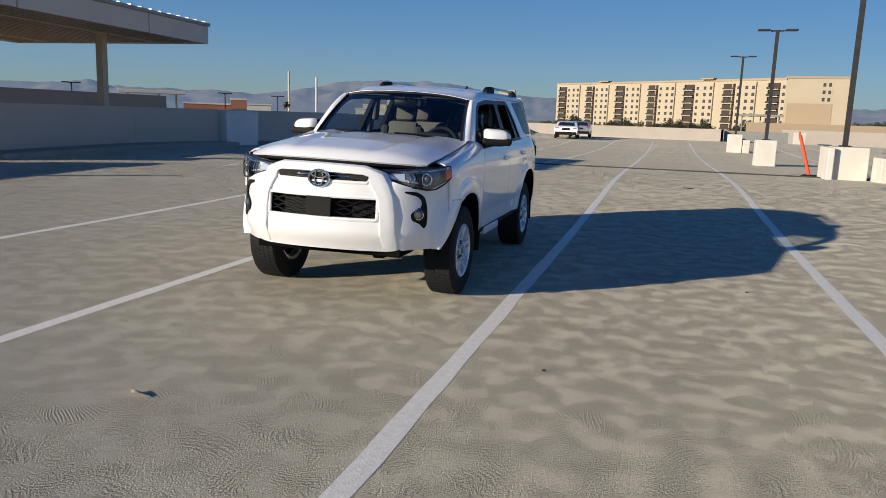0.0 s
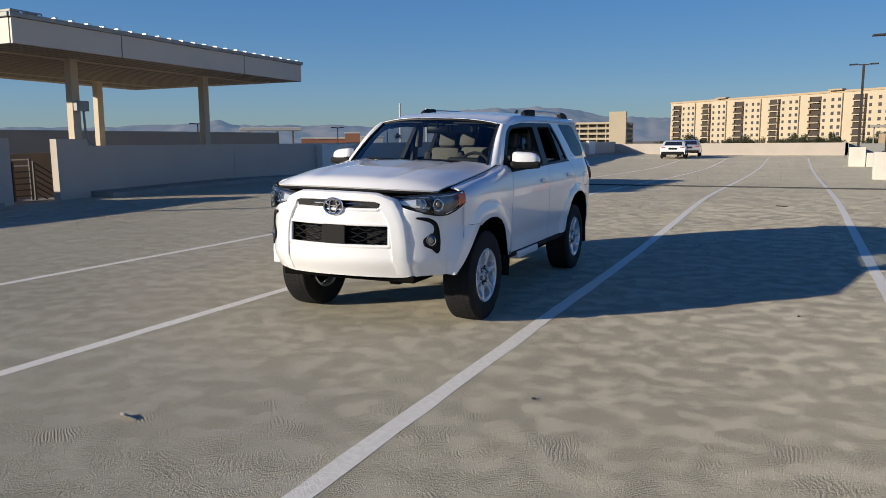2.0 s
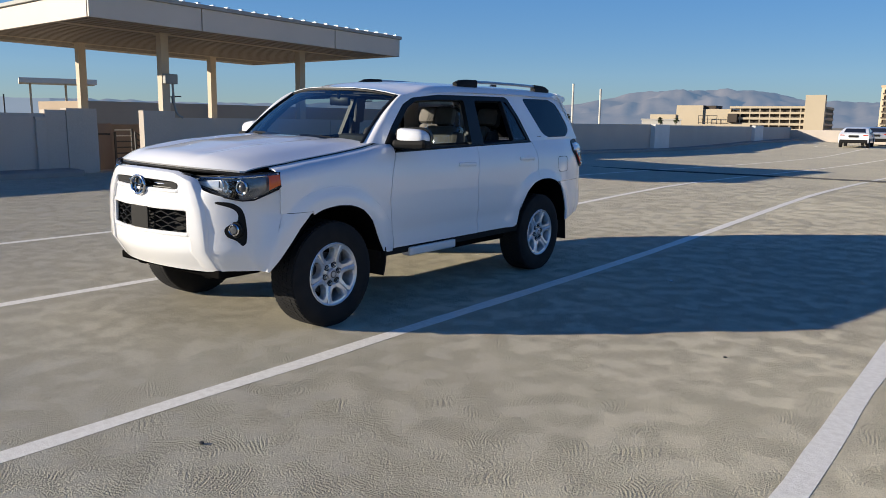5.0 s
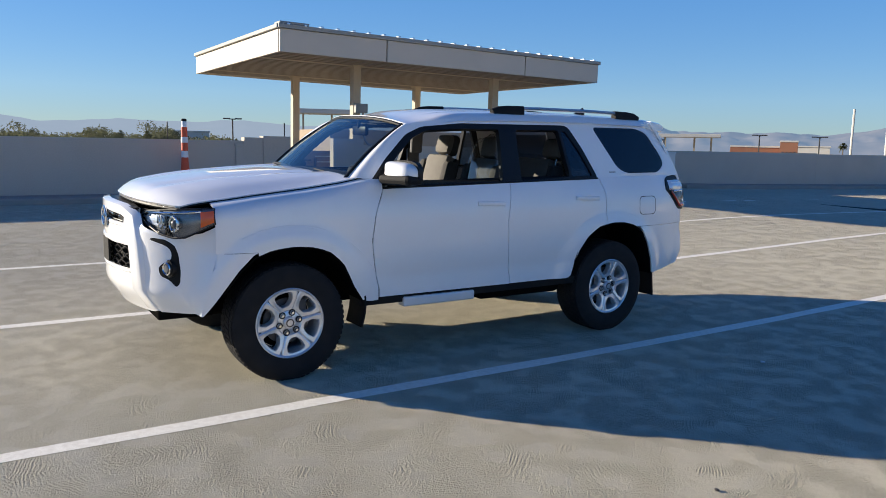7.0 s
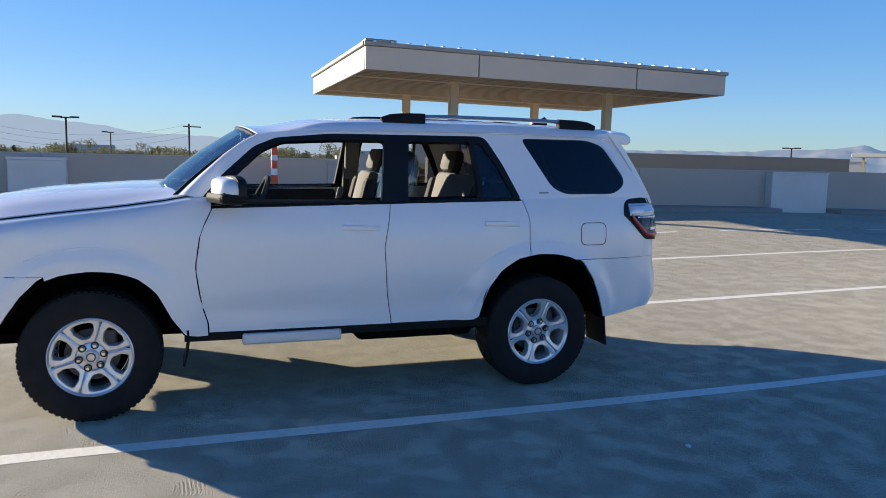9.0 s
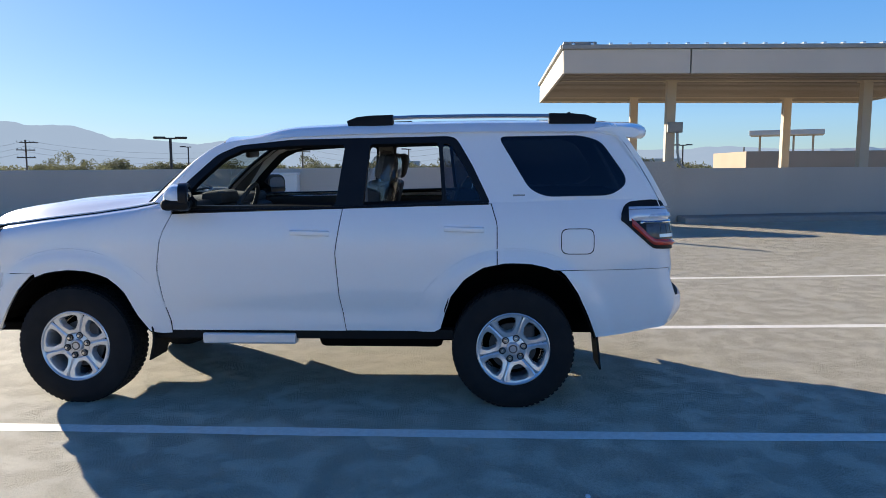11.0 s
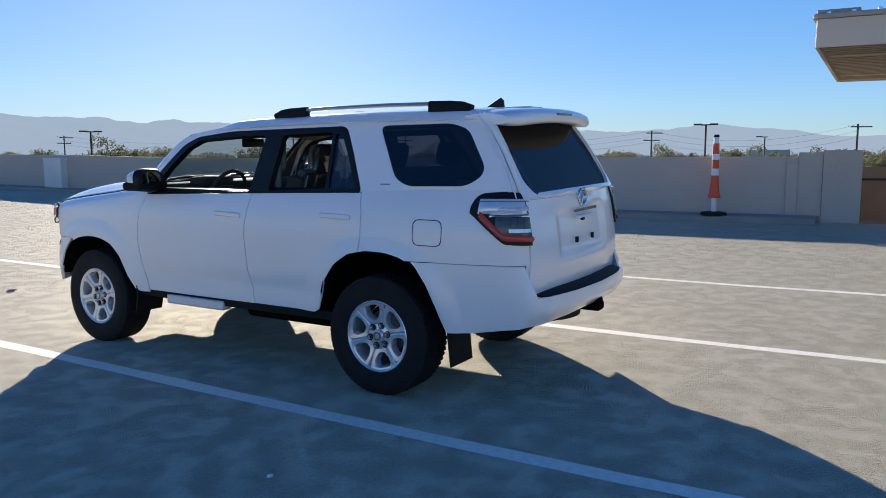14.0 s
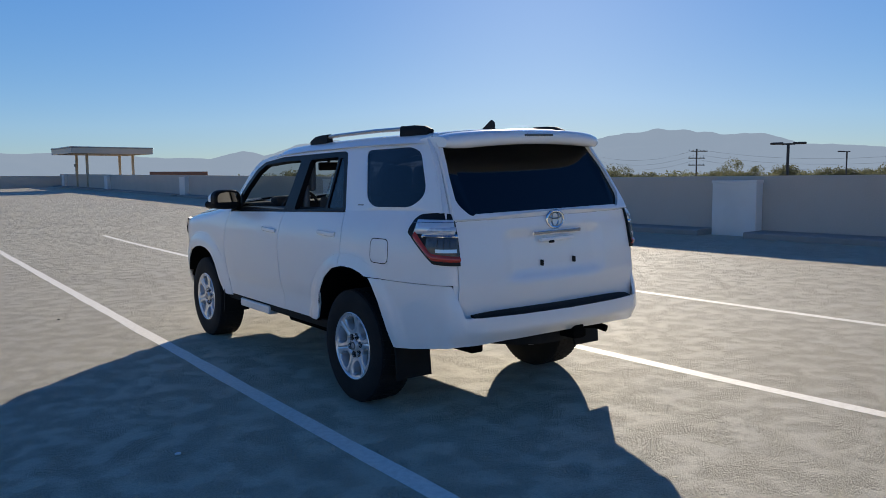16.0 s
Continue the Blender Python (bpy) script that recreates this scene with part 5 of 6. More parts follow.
for s in (1, -1):
    low = [(0.0, 1.165), (0.06, 1.150), (0.46, 1.02), (0.56, 0.992), (1.0, 0.985)]
    crown = [(0.0, 1.205), (0.03, 1.240), (0.09, 1.266), (0.18, 1.280), (0.50, 1.288), (0.88, 1.281), (0.96, 1.272), (1.0, 1.250)]
    tl = part("tail_lamp", thick(grid(26, 10, lambda a, t: tail_at(s, a, table(low, a) + (table(crown, a) - table(low, a)) * t, 0.004 * math.sin(math.pi * t))), 0.02), M_BLACKTRIM, car, "clear and red tail lamp in a black surround", smooth=True)
    def bulge(z0, z1, k0, k1, off, swell, name, mat, label="", cols=20, rows=8):
        def f(a, t):
            k = k0 + (k1 - k0) * a
            lo = max(z0, table(low, k) + 0.012)
            return tail_at(s, k, lo + (max(z1, lo) - lo) * t, off + swell * math.sin(math.pi * t) ** 0.7 * min(1.0, 8 * a, 8 * (1 - a)))
        return part(name, grid(cols, rows, f), mat, tl, label, smooth=True)
    bulge(1.164, 1.248, 0.13, 0.955, 0.004, 0.024, "clear_lens", M_LENSWHITE, "clear bright upper lens")
    bulge(1.182, 1.210, 0.45, 0.95, 0.024, 0.006, "lamp_core", M_HOUSING)
    bulge(1.145, 1.166, 0.32, 0.99, 0.008, 0.014, "chrome_bar", M_CHROME, "chrome bar under the upper lens", 16, 4)
    bulge(1.040, 1.150, 0.42, 0.985, 0.006, 0.008, "smoked_lens", M_SMOKE, "smoked lower lens", 18, 8)
    part("reverse_light", thick(grid(10, 3, lambda a, t: tail_at(s, 0.62 + 0.32 * a, 1.062 + 0.020 * t, 0.017)), 0.004), M_LENSWHITE, tl, "small clear reversing light")
    for k in (0.62, 0.72, 0.82):
        part("lens_rib", tube([tail_at(s, k + 0.02, 1.078 + 0.06 * i / 4, 0.0145) for i in range(5)], 0.002, 5, up=Vector((1, 0, 0))), M_ALLOYDARK, tl)
    for z in (1.234,):
        part("lens_line", tube([tail_at(s, 0.12 + 0.84 * i / 14, z, 0.031) for i in range(15)], 0.0022, 5), M_CHROME, tl)
    bm = grid(26, 5, lambda a, t: tail_at(s, 0.17 + 0.81 * a, table(low, 0.17 + 0.81 * a) + 0.022 + (0.046 - 0.014 * a) * t, 0.010 + 0.012 * math.sin(math.pi * t)))
    part("red_lens", thick(bm, 0.004), M_RED, tl, "orange-red lower light strip", smooth=True)


# rear bumper
def rear_bumper(a, t):
    q = 2 * a - 1
    sgn = 1 if q >= 0 else -1
    q = abs(q)
    z_top = table([(0, 0.685), (0.535, 0.685), (0.556, 0.868), (1.0, 0.868)], q)
    z_low = table([(0, 0.535), (0.3, 0.53), (0.55, 0.51), (0.66, 0.49), (0.85, 0.462), (1.0, 0.455)], q)
    z = z_low + (z_top - z_low) * t
    prof = 0.035 * math.sin(math.pi * min(1, max(0, (z - 0.48) / 0.30))) - 0.035 * ease((z - 0.74) / 0.1) - 0.075 * ease((0.615 - z) / 0.12)
    pts = [(0, 0.0, 3.895), (0.25, 0.40, 3.880), (0.45, 0.68, 3.838), (0.58, 0.82, 3.755), (0.68, 0.895, 3.63)]
    if q < 0.68:
        x, u = table([(p, b) for p, b, _ in pts], q), table([(p, c) for p, _, c in pts], q)
        if q > 0.55:
            x = x + (side_x(u, z) - 0.0 - x) * ease((q - 0.55) / 0.13)
        return Vector((sgn * x, u + prof * (1 - q * 0.9), z))
    k = (q - 0.68) / 0.32
    ue = table([(0.40, 3.31), (0.47, 3.29), (0.60, 3.24), (0.73, 3.18), (0.84, 3.107), (0.868, 3.075)], z)
    u = 3.63 + prof * 0.388 + (ue - 3.63 - prof * 0.388) * k
    return Vector((sgn * side_x(u, z), u, z))


rb = part("rear_bumper", thick(grid(84, 18, rear_bumper), 0.015), M_PAINT, car, smooth=True, sharp=50)
part("step_pad", thick(grid(20, 4, lambda a, t: Vector(((2 * a - 1) * 0.69, 3.79 + 0.130 * t - 0.075 * (2 * a - 1) ** 2, 0.707 - 0.05 * max(0.0, t - 0.6) - 0.014 * (2 * a - 1) ** 6))), 0.014), M_BLACKMATT, rb, "black bumper step pad")
part("bumper_shelf", boxes(((0, 3.80, 0.665), (1.1, 0.08, 0.03))), M_BLACKMATT, rb)
part("tow_hitch", boxes(((-0.10, 3.81, 0.515), (0.085, 0.16, 0.085)), ((-0.10, 3.885, 0.505), (0.11, 0.02, 0.05)), bevel=0.008), M_UNDER, car, "black tow hitch receiver")
part("exhaust_tip", tube([(-0.50, 3.40, 0.44), (-0.52, 3.66, 0.47), (-0.54, 3.73, 0.455)], 0.025, 12), M_UNDER, car, smooth=True)
part("rear_valance", boxes(((0, 3.62, 0.53), (1.4, 0.14, 0.08)), bevel=0.02), M_UNDER, car)
# chassis
part("chassis", boxes(((0.42, 1.4, 0.45), (0.10, 4.2, 0.14)), ((-0.42, 1.4, 0.45), (0.10, 4.2, 0.14)), ((0, 1.2, 0.45), (0.5, 0.9, 0.16)), ((0, 2.1, 0.47), (0.9, 0.12, 0.1)), ((0, 1.5, 0.565), (0.92, 3.9, 0.05)), ((0, 1.42, 0.56), (1.70, 1.72, 0.05)), bevel=0.015), M_UNDER, car, "dark ladder frame and floor")
part("rear_axle", tube([(-0.72, WHEELBASE, 0.39), (0.72, WHEELBASE, 0.39)], 0.06, 12, up=Vector((0, 0, 1))), M_UNDER, car, smooth=True)
bm = bmesh.new()
bmesh.ops.create_uvsphere(bm, u_segments=14, v_segments=10, radius=0.16)
bmesh.ops.translate(bm, vec=(0, WHEELBASE, 0.39), verts=bm.verts)
part("differential", bm, M_UNDER, car, smooth=True)
part("front_axle", tube([(-0.72, 0, 0.40), (0.72, 0, 0.40)], 0.045, 10), M_UNDER, car, smooth=True)
part("exhaust", tube([(0.25, 0.5, 0.42), (0.28, 1.6, 0.41), (0.3, 2.2, 0.44), (-0.3, 2.45, 0.50), (-0.48, 3.2, 0.46)], 0.04, 10), M_UNDER, car, smooth=True)
bm = lathe([(0, -0.06), (0.22, -0.06), (0.38, -0.09), (0.39, 0.0), (0.38, 0.09), (0.22, 0.06), (0, 0.06)], 28, "z")
bmesh.ops.translate(bm, vec=(0, 3.38, 0.53), verts=bm.verts)
part("spare_wheel", bm, M_RUBBER, car, "spare wheel slung under the tail", smooth=True)
part("fuel_tank", boxes(((0.66, 1.95, 0.425), (0.30, 0.80, 0.15)), ((0.66, 2.3, 0.42), (0.2, 0.3, 0.08)), bevel=0.04), M_UNDER, car)


# ---- wheels
def wheel(cu, s):
    w = thing("wheel", "", "")
    for key in ("label", "category"):
        if key in w:
            del w[key]
    w.parent = car
    w.location = (s * TRACK, cu, 0.374)
    w.scale = (0.97, 0.96, 0.96)
    w.rotation_euler = (0, 0, 0 if s > 0 else math.pi)
    prof = [(0.222, -0.118), (0.25, -0.128), (0.31, -0.136), (0.352, -0.132), (0.384, -0.118), (0.3915, -0.095), (0.393, -0.05), (0.3935, 0.0), (0.393, 0.05), (0.3915, 0.095), (0.384, 0.118), (0.352, 0.132), (0.335, 0.1345), (0.31, 0.136), (0.275, 0.133), (0.25, 0.128), (0.222, 0.118)]
    part("tyre", lathe(prof, 64, "x"), M_RUBBER, w, "black all-terrain tyre", smooth=True, sharp=25)
    bm = bmesh.new()
    n = 66
    for i in range(n):  # tread and shoulder blocks
        a = 2 * math.pi * i / n
        for x0, x1, r0, r1, sh in ((-0.062, -0.022, 0.388, 0.3975, 0.25), (-0.018, 0.018, 0.388, 0.3975, 0.0), (0.022, 0.062, 0.388, 0.3975, 0.25), (0.068, 0.110, 0.378, 0.3945, 0.5), (-0.110, -0.068, 0.378, 0.3945, 0.5)):
            a0, a1 = a + sh * 2 * math.pi / n, a + (sh + 0.62) * 2 * math.pi / n
            tw = 0.02
            vs = [bm.verts.new((x, r * math.cos(q + tw * (x > (x0 + x1) / 2)), r * math.sin(q + tw * (x > (x0 + x1) / 2)))) for r in (r0, r1) for q in (a0, a1) for x in (x0, x1)]
            if x0 > 0.1 or x1 < -0.1:
                for v in vs[4:]:
                    v.co.x *= 0.965
            for f in ((4, 5, 7, 6), (0, 1, 5, 4), (2, 6, 7, 3), (0, 4, 6, 2), (1, 3, 7, 5)):
                bm.faces.new([vs[k] for k in f])
    part("tread", bm, M_RUBBER, w)
    part("rim", lathe([(0.236, 0.112), (0.240, 0.122), (0.232, 0.128), (0.222, 0.122), (0.212, 0.10), (0.200, 0.04), (0.198, -0.11), (0.225, -0.12)], 56, "x"), M_ALLOY, w, "silver alloy rim", smooth=True)
    part("wheel_back", lathe([(0.0, 0.02), (0.12, 0.02), (0.125, -0.02), (0.197, -0.05)], 40, "x"), M_UNDER, w, smooth=True)
    part("brake_disc", lathe([(0.06, 0.035), (0.155, 0.035), (0.155, 0.02)], 40, "x"), M_ALLOYDARK, w, smooth=True)
    part("brake_caliper", boxes(((0.04, 0.10, 0.10), (0.05, 0.08, 0.10)), bevel=0.015), M_ALLOYDARK, w)
    # pressed face: six windows with chamfered edges between broad grooved spokes
    for i in range(6):
        bm = bmesh.new()
        a0 = math.pi * (i + 0.72) / 3
        mid = Vector((0.158, 0.0))
        hole = smooth_loop([(0.112, -0.020), (0.112, 0.020), (0.150, 0.052), (0.192, 0.060), (0.204, 0.030), (0.204, -0.030), (0.192, -0.060), (0.150, -0.052)], 0.012, 3)
        rows = []
        for px, py in hole:
            d = Vector((px, py)) - mid
            k = 1.0
            while True:  # out to the edge of this sixth of the disc
                q = mid + d * (k + 0.01)
                if not (0.080 < q.length < 0.228 and abs(math.atan2(q.y, q.x)) < math.pi / 6):
                    break
                k += 0.01
            edge = mid + d * k
            row = []
            for f, x in ((0.93, -0.055), (1.0, -0.010), (1.10, 0.0), (1.0 + (k - 1.0) * 0.72, 0.002), (k, -0.004)):
                v = mid + d * min(f, k)
                ang, rad = math.atan2(v.y, v.x) + a0, v.length
                row.append(bm.verts.new((table([(0.08, 0.098), (0.13, 0.108), (0.19, 0.117), (0.23, 0.119)], rad) + x, rad * math.cos(ang), rad * math.sin(ang))))
            rows.append(row)
        for j in range(len(rows)):
            g, h = rows[j - 1], rows[j]
            for q in range(4):
                bm.faces.new((g[q], g[q + 1], h[q + 1], h[q]))
        bmesh.ops.recalc_face_normals(bm, faces=bm.faces)
        part("spoke", bm, M_ALLOY, w, smooth=True, sharp=22)
        a2 = math.pi * (i + 0.22) / 3
        bm = lathe([(0, 0.120), (0.009, 0.119), (0.012, 0.100), (0.012, 0.07)], 8, "x")
        bmesh.ops.translate(bm, vec=(0, 0.070 * math.cos(a2), 0.070 * math.sin(a2)), verts=bm.verts)
        part("wheel_nut", bm, M_CHROME, w, smooth=True)
        # raised black ring stands in for the dark recess round the nut
        bm = lathe([(0.016, 0.102), (0.023, 0.102), (0.023, 0.094)], 10, "x")
        bmesh.ops.translate(bm, vec=(0, 0.070 * math.cos(a2), 0.070 * math.sin(a2)), verts=bm.verts)
        part("nut_recess", bm, M_BLACKTRIM, w)
    part("hub", lathe([(0.0, 0.094), (0.082, 0.094), (0.094, 0.086), (0.100, 0.05)], 36, "x"), M_ALLOY, w, smooth=True)
    part("hub_cap", lathe([(0, 0.118), (0.034, 0.116), (0.042, 0.108), (0.044, 0.09)], 28, "x"), M_ALLOY, w, smooth=True)
    part("hub_mark", lathe([(0.020, 0.1195), (0.028, 0.1195), (0.028, 0.116)], 24, "x"), M_ALLOYDARK, w, smooth=True)
    return w


for cu in (0.0, WHEELBASE):
    for s in (1, -1):
        wheel(cu, s)


# ---- cabin
def seat(x, u, bench=0.0, name="front_seat"):
    e = new(name)
    e.parent = car
    e.location = (x, u, 0.62)
    tagged(e, "light cloth seat with dark bolsters" if not bench else "light cloth rear bench")
    wd = 0.27 if not bench else bench
    part("seat_base", boxes(((0, 0.0, 0.14), (wd * 1.7, 0.50, 0.16)), bevel=0.05), M_SEAT, e, smooth=True)
    part("seat_riser", boxes(((0, 0.0, 0.02), (wd * 1.5, 0.42, 0.12)), bevel=0.02), M_UNDER, e)
    rot = Matrix.Rotation(radians(-14), 3, "X")
    part("seat_back", box(bmesh.new(), (0, 0.33, 0.49), (wd * 1.35, 0.11, 0.60), 0.045, rot), M_SEAT, e, smooth=True)
    for k in (-1, 1):
        part("bolster", box(bmesh.new(), (k * wd * 0.76, 0.32, 0.46), (0.10, 0.15, 0.56), 0.045, rot), M_SEATDARK, e, smooth=True)
    part("back_shell", box(bmesh.new(), (0, 0.385, 0.47), (wd * 1.5, 0.06, 0.58), 0.028, rot), M_SEATDARK, e, smooth=True)
    heads = [0.0] if not bench else [-0.40, 0.40]
    for hx in heads:
        part("headrest", box(bmesh.new(), (hx, 0.44, 0.87), (0.23, 0.09, 0.17), 0.04, rot), M_SEAT, e, smooth=True)
        part("headrest_shell", box(bmesh.new(), (hx, 0.478, 0.862), (0.25, 0.09, 0.19), 0.04, rot), M_SEATDARK, e, smooth=True)
        for k in (-0.06, 0.06):
            part("headrest_post", tube([(hx + k, 0.41, 0.72), (hx + k, 0.435, 0.82)], 0.007, 6), M_CHROME, e)
    return e


seat(0.37, 1.49)
seat(-0.37, 1.49)
seat(0.0, 2.12, 0.68, "rear_bench")
part("dashboard", boxes(((0, 0.66, 1.06), (1.50, 0.42, 0.30)), bevel=0.07), M_TRIMGREY, car, "dark dashboard", smooth=True)
part("dash_top", boxes(((0, 0.62, 1.245), (1.46, 0.36, 0.08)), bevel=0.03), M_SEATDARK, car, smooth=True)
part("instrument_hood", boxes(((0.37, 0.79, 1.29), (0.36, 0.16, 0.09)), bevel=0.035), M_SEATDARK, car, smooth=True)
part("centre_console", boxes(((0, 1.20, 0.74), (0.24, 0.9, 0.34)), bevel=0.03), M_TRIMGREY, car)
sw = Matrix.Rotation(radians(-24), 3, "X")
part("steering_wheel", sweep(bmesh.new(), [Vector((0.37, 0.96, 1.205)) + sw @ Vector((0.185 * math.cos(6.2832 * i / 28), 0, 0.185 * math.sin(6.2832 * i / 28))) for i in range(28)], circle(0.016, 8), up=Vector((0, 1, 0)), closed=True), M_SEATDARK, car, smooth=True)
part("steering_hub", boxes(((0.37, 0.945, 1.20), (0.16, 0.06, 0.12)), ((0.37, 0.955, 1.21), (0.34, 0.025, 0.035)), ((0.37, 0.86, 1.16), (0.06, 0.18, 0.06)), bevel=0.015), M_SEATDARK, car, smooth=True)
part("rear_view_mirror", boxes(((0.0, 0.915, 1.595), (0.25, 0.035, 0.075)), ((0.0, 0.90, 1.645), (0.03, 0.03, 0.07)), bevel=0.015), M_BLACKTRIM, car, smooth=True)
for s in (1, -1):
    for u0, u1 in ((0.72, 1.70), (1.80, 2.32)):
        part("door_card", boxes(((s * 0.83, (u0 + u1) / 2, 0.90), (0.06, u1 - u0, 0.66)), ((s * 0.79, (u0 + u1) / 2, 1.0), (0.07, (u1 - u0) * 0.6, 0.06)), bevel=0.02), M_TRIMGREY, car)
    part("b_pillar_trim", boxes(((s * 0.76, 1.81, 1.30), (0.05, 0.13, 0.30)), ((s * 0.70, 1.81, 1.52), (0.05, 0.12, 0.24)), bevel=0.02), M_PILLARTRIM, car)
    part("seat_belt", thick(grid(1, 6, lambda a, t: Vector((s * (0.745 - 0.03 * t), 1.75 + 0.05 * a, 1.5 - 0.75 * t))), 0.003), M_SEATDARK, car)
    part("cargo_trim", boxes(((s * 0.74, 3.12, 1.13), (0.10, 0.95, 0.34)), bevel=0.03), M_TRIMGREY, car)
    part("sun_visor", boxes(((s * 0.36, 0.97, 1.665), (0.36, 0.14, 0.018)), bevel=0.008), M_HEADLINER, car)
part("load_floor", boxes(((0, 3.1, 0.72), (0.92, 1.2, 0.05)), ((0, 2.62, 0.80), (0.92, 0.06, 0.4))), M_TRIMGREY, car)
# a crinkled clear bag over the driver's seat back
bm = bmesh.new()
bmesh.ops.create_icosphere(bm, subdivisions=4, radius=1.0)
for v in bm.verts:
    n = v.co.normalized()
    fold = 1.0 + 0.10 * noise.fractal(Vector((n.x * 4.5, n.y * 4.5, n.z * 1.6)), 1.0, 2.0, 3)
    x, y, z = (math.copysign(abs(q) ** 0.62, q) * fold for q in n)
    v.co = Vector((0.37 + 0.225 * x, 1.89 + 0.115 * y + 0.07 * z, 1.20 + 0.39 * z))
part("seat_cover", bm, G_WRAP, car, "crinkled clear plastic bag over the driver's seat", smooth=True)


# the body leans a little to its left on its springs; wheels and underside stay on the deck
def lean(p):
    half = table([(1.10, 0.95), (1.27, 0.885), (1.72, 0.71)], p.z)
    f = min(2.0, max(0.0, 1.0 - p.x / half))
    return Vector((p.x + LEAN * max(0.0, p.z - 0.45) * f, p.y, p.z + LEAN * 0.5 * f * ease((p.z - 0.5) / 0.7)))


LEAN = 0.040
for child in car.children:
    if not child.name.startswith("wheel") or child.name.startswith("wheel_liner"):
        for ob in (child, *child.children):
            if ob.type == "MESH":
                up = ob.matrix_basis if ob.parent is car else child.matrix_basis @ ob.matrix_basis
                back = up.inverted()
                for v in ob.data.vertices:
                    v.co = back @ lean(up @ v.co)


# ---------------------------------------------------------------- the car parked by the far parapet
def far_car(x, y, turn, paint, label):
    c = thing("parked_car", label, "car", (x, y, deck_z(x, y)), "cars by the far parapet", turn=turn)
    prof = [(0.0, 0.40), (-0.03, 0.72), (0.06, 0.98), (0.30, 1.05), (0.95, 1.34), (1.5, 1.43), (2.3, 1.40), (3.1, 1.02), (4.0, 0.88), (4.5, 0.70), (4.6, 0.40)]

    def f(a, t):
        x = (2 * a - 1)
        i = t * (len(prof) - 1)
        k = min(len(prof) - 2, int(i))
        y, z = (prof[k][n] + (prof[k + 1][n] - prof[k][n]) * (i - k) for n in (0, 1))
        half = 0.92 - 0.20 * ease((z - 0.95) / 0.55)
        return Vector((x * half, y, z - 0.04 * abs(x) ** 4))
    part("body", grid(12, 40, f), paint, c, smooth=True, sharp=50)
    for s in (1, -1):
        bm = bmesh.new()
        bmesh.ops.contextual_create(bm, geom=[bm.verts.new((s * (0.92 - 0.20 * ease((z - 0.95) / 0.55)), y, z - 0.04)) for y, z in prof])
        part("side", thick(bm, 0.04), paint, c)
        win = [(0.62, 1.05), (1.05, 1.31), (1.6, 1.37), (2.25, 1.33), (2.85, 1.05)]
        part("side_window", plate(win, [], lambda a, b: Vector((s * (0.935 - 0.20 * ease((b - 0.95) / 0.55)), a, b - 0.03)), 0.01), M_APTGLASS, c)
        for y in (0.8, 3.5):
            bm = lathe([(0.0, 0.09), (0.2, 0.10), (0.21, 0.08), (0.32, 0.09), (0.33, 0.0), (0.32, -0.09)], 24, "x")
            bmesh.ops.scale(bm, vec=(s, 1, 1), verts=bm.verts)
            bmesh.ops.translate(bm, vec=(s * 0.84, y, 0.33), verts=bm.verts)
            part("wheel", bm, M_RUBBER, c, smooth=True)
        part("tail_light", boxes(((s * 0.70, 0.02, 0.88), (0.30, 0.06, 0.07)), bevel=0.02), M_RED, c)
    part("rear_window", plate([(-0.66, 1.065), (0.66, 1.065), (0.58, 1.33), (-0.58, 1.33)], [], lambda a, b: Vector((a, table([(1.05, 0.30), (1.34, 0.95)], b) - 0.015, b)), 0.01), M_APTGLASS, c, "dark rear window")
    part("rear_bumper", boxes(((0, 0.02, 0.46), (1.70, 0.16, 0.24)), bevel=0.05), M_BLACKMATT, c)
    part("plate_recess", boxes(((0, -0.035, 0.80), (0.62, 0.03, 0.16)), bevel=0.02), M_BLACKMATT, c)


M_APTGLASS = material("dark car glass", (0.02, 0.022, 0.025), 0.05)
M_PAINTSILVER = material("silver car paint", (0.42, 0.43, 0.45), 0.35, metal=0.4, coat=1.0, spots=(0.38, 0.39, 0.41), scale=1.2)
far_car(-7.75, 60.0, 4, M_PAINT, "white hatchback parked by the far parapet")
far_car(-7.3, 65.5, 4, M_PAINTSILVER, "silver hatchback parked beyond a white one")


# ---------------------------------------------------------------- land, hills and buildings round about
def hill_height(yaw):
    pts = [(-60, 1.4), (-30, 1.3), (-12, 1.25), (0, 1.3), (9.8, 1.5), (12.5, 1.77), (15.6, 2.1), (18.2, 2.6), (20.8, 2.45), (23.3, 2.25), (26.4, 1.7), (30.5, 1.1), (33.7, 1.25), (37.3, 1.2), (40.1, 1.35), (42.9, 1.5),
           (46, 1.25), (51, 1.1), (60, 1.15), (68, 1.2), (72.5, 1.5), (76, 1.25), (81, 1.35), (86, 1.1), (88, 1.4), (90.6, 1.55), (92.9, 1.5), (95.6, 2.05), (98.3, 2.15), (100.8, 2.5), (103.7, 2.2), (107, 1.95), (109.8, 2.15),
           (111.5, 1.8), (113.5, 2.12), (117.2, 2.4), (118.2, 2.75), (120.5, 3.2), (124, 3.25), (126.7, 3.65), (127.6, 3.5), (129.6, 3.4), (131.6, 2.88), (133.8, 3.06), (135.6, 2.75), (139.1, 2.66), (140.4, 2.89), (142, 2.6),
           (144.9, 2.95), (148.3, 2.9), (150.8, 3.14), (153.2, 2.87), (154.6, 2.34), (156.2, 1.95), (157.8, 2.24), (160.2, 1.66), (163, 1.73), (166.7, 1.9), (171.5, 2.0), (185, 1.5), (200, 1.8), (230, 1.3), (270, 1.6), (300, 1.4)]
    return table(pts, yaw)


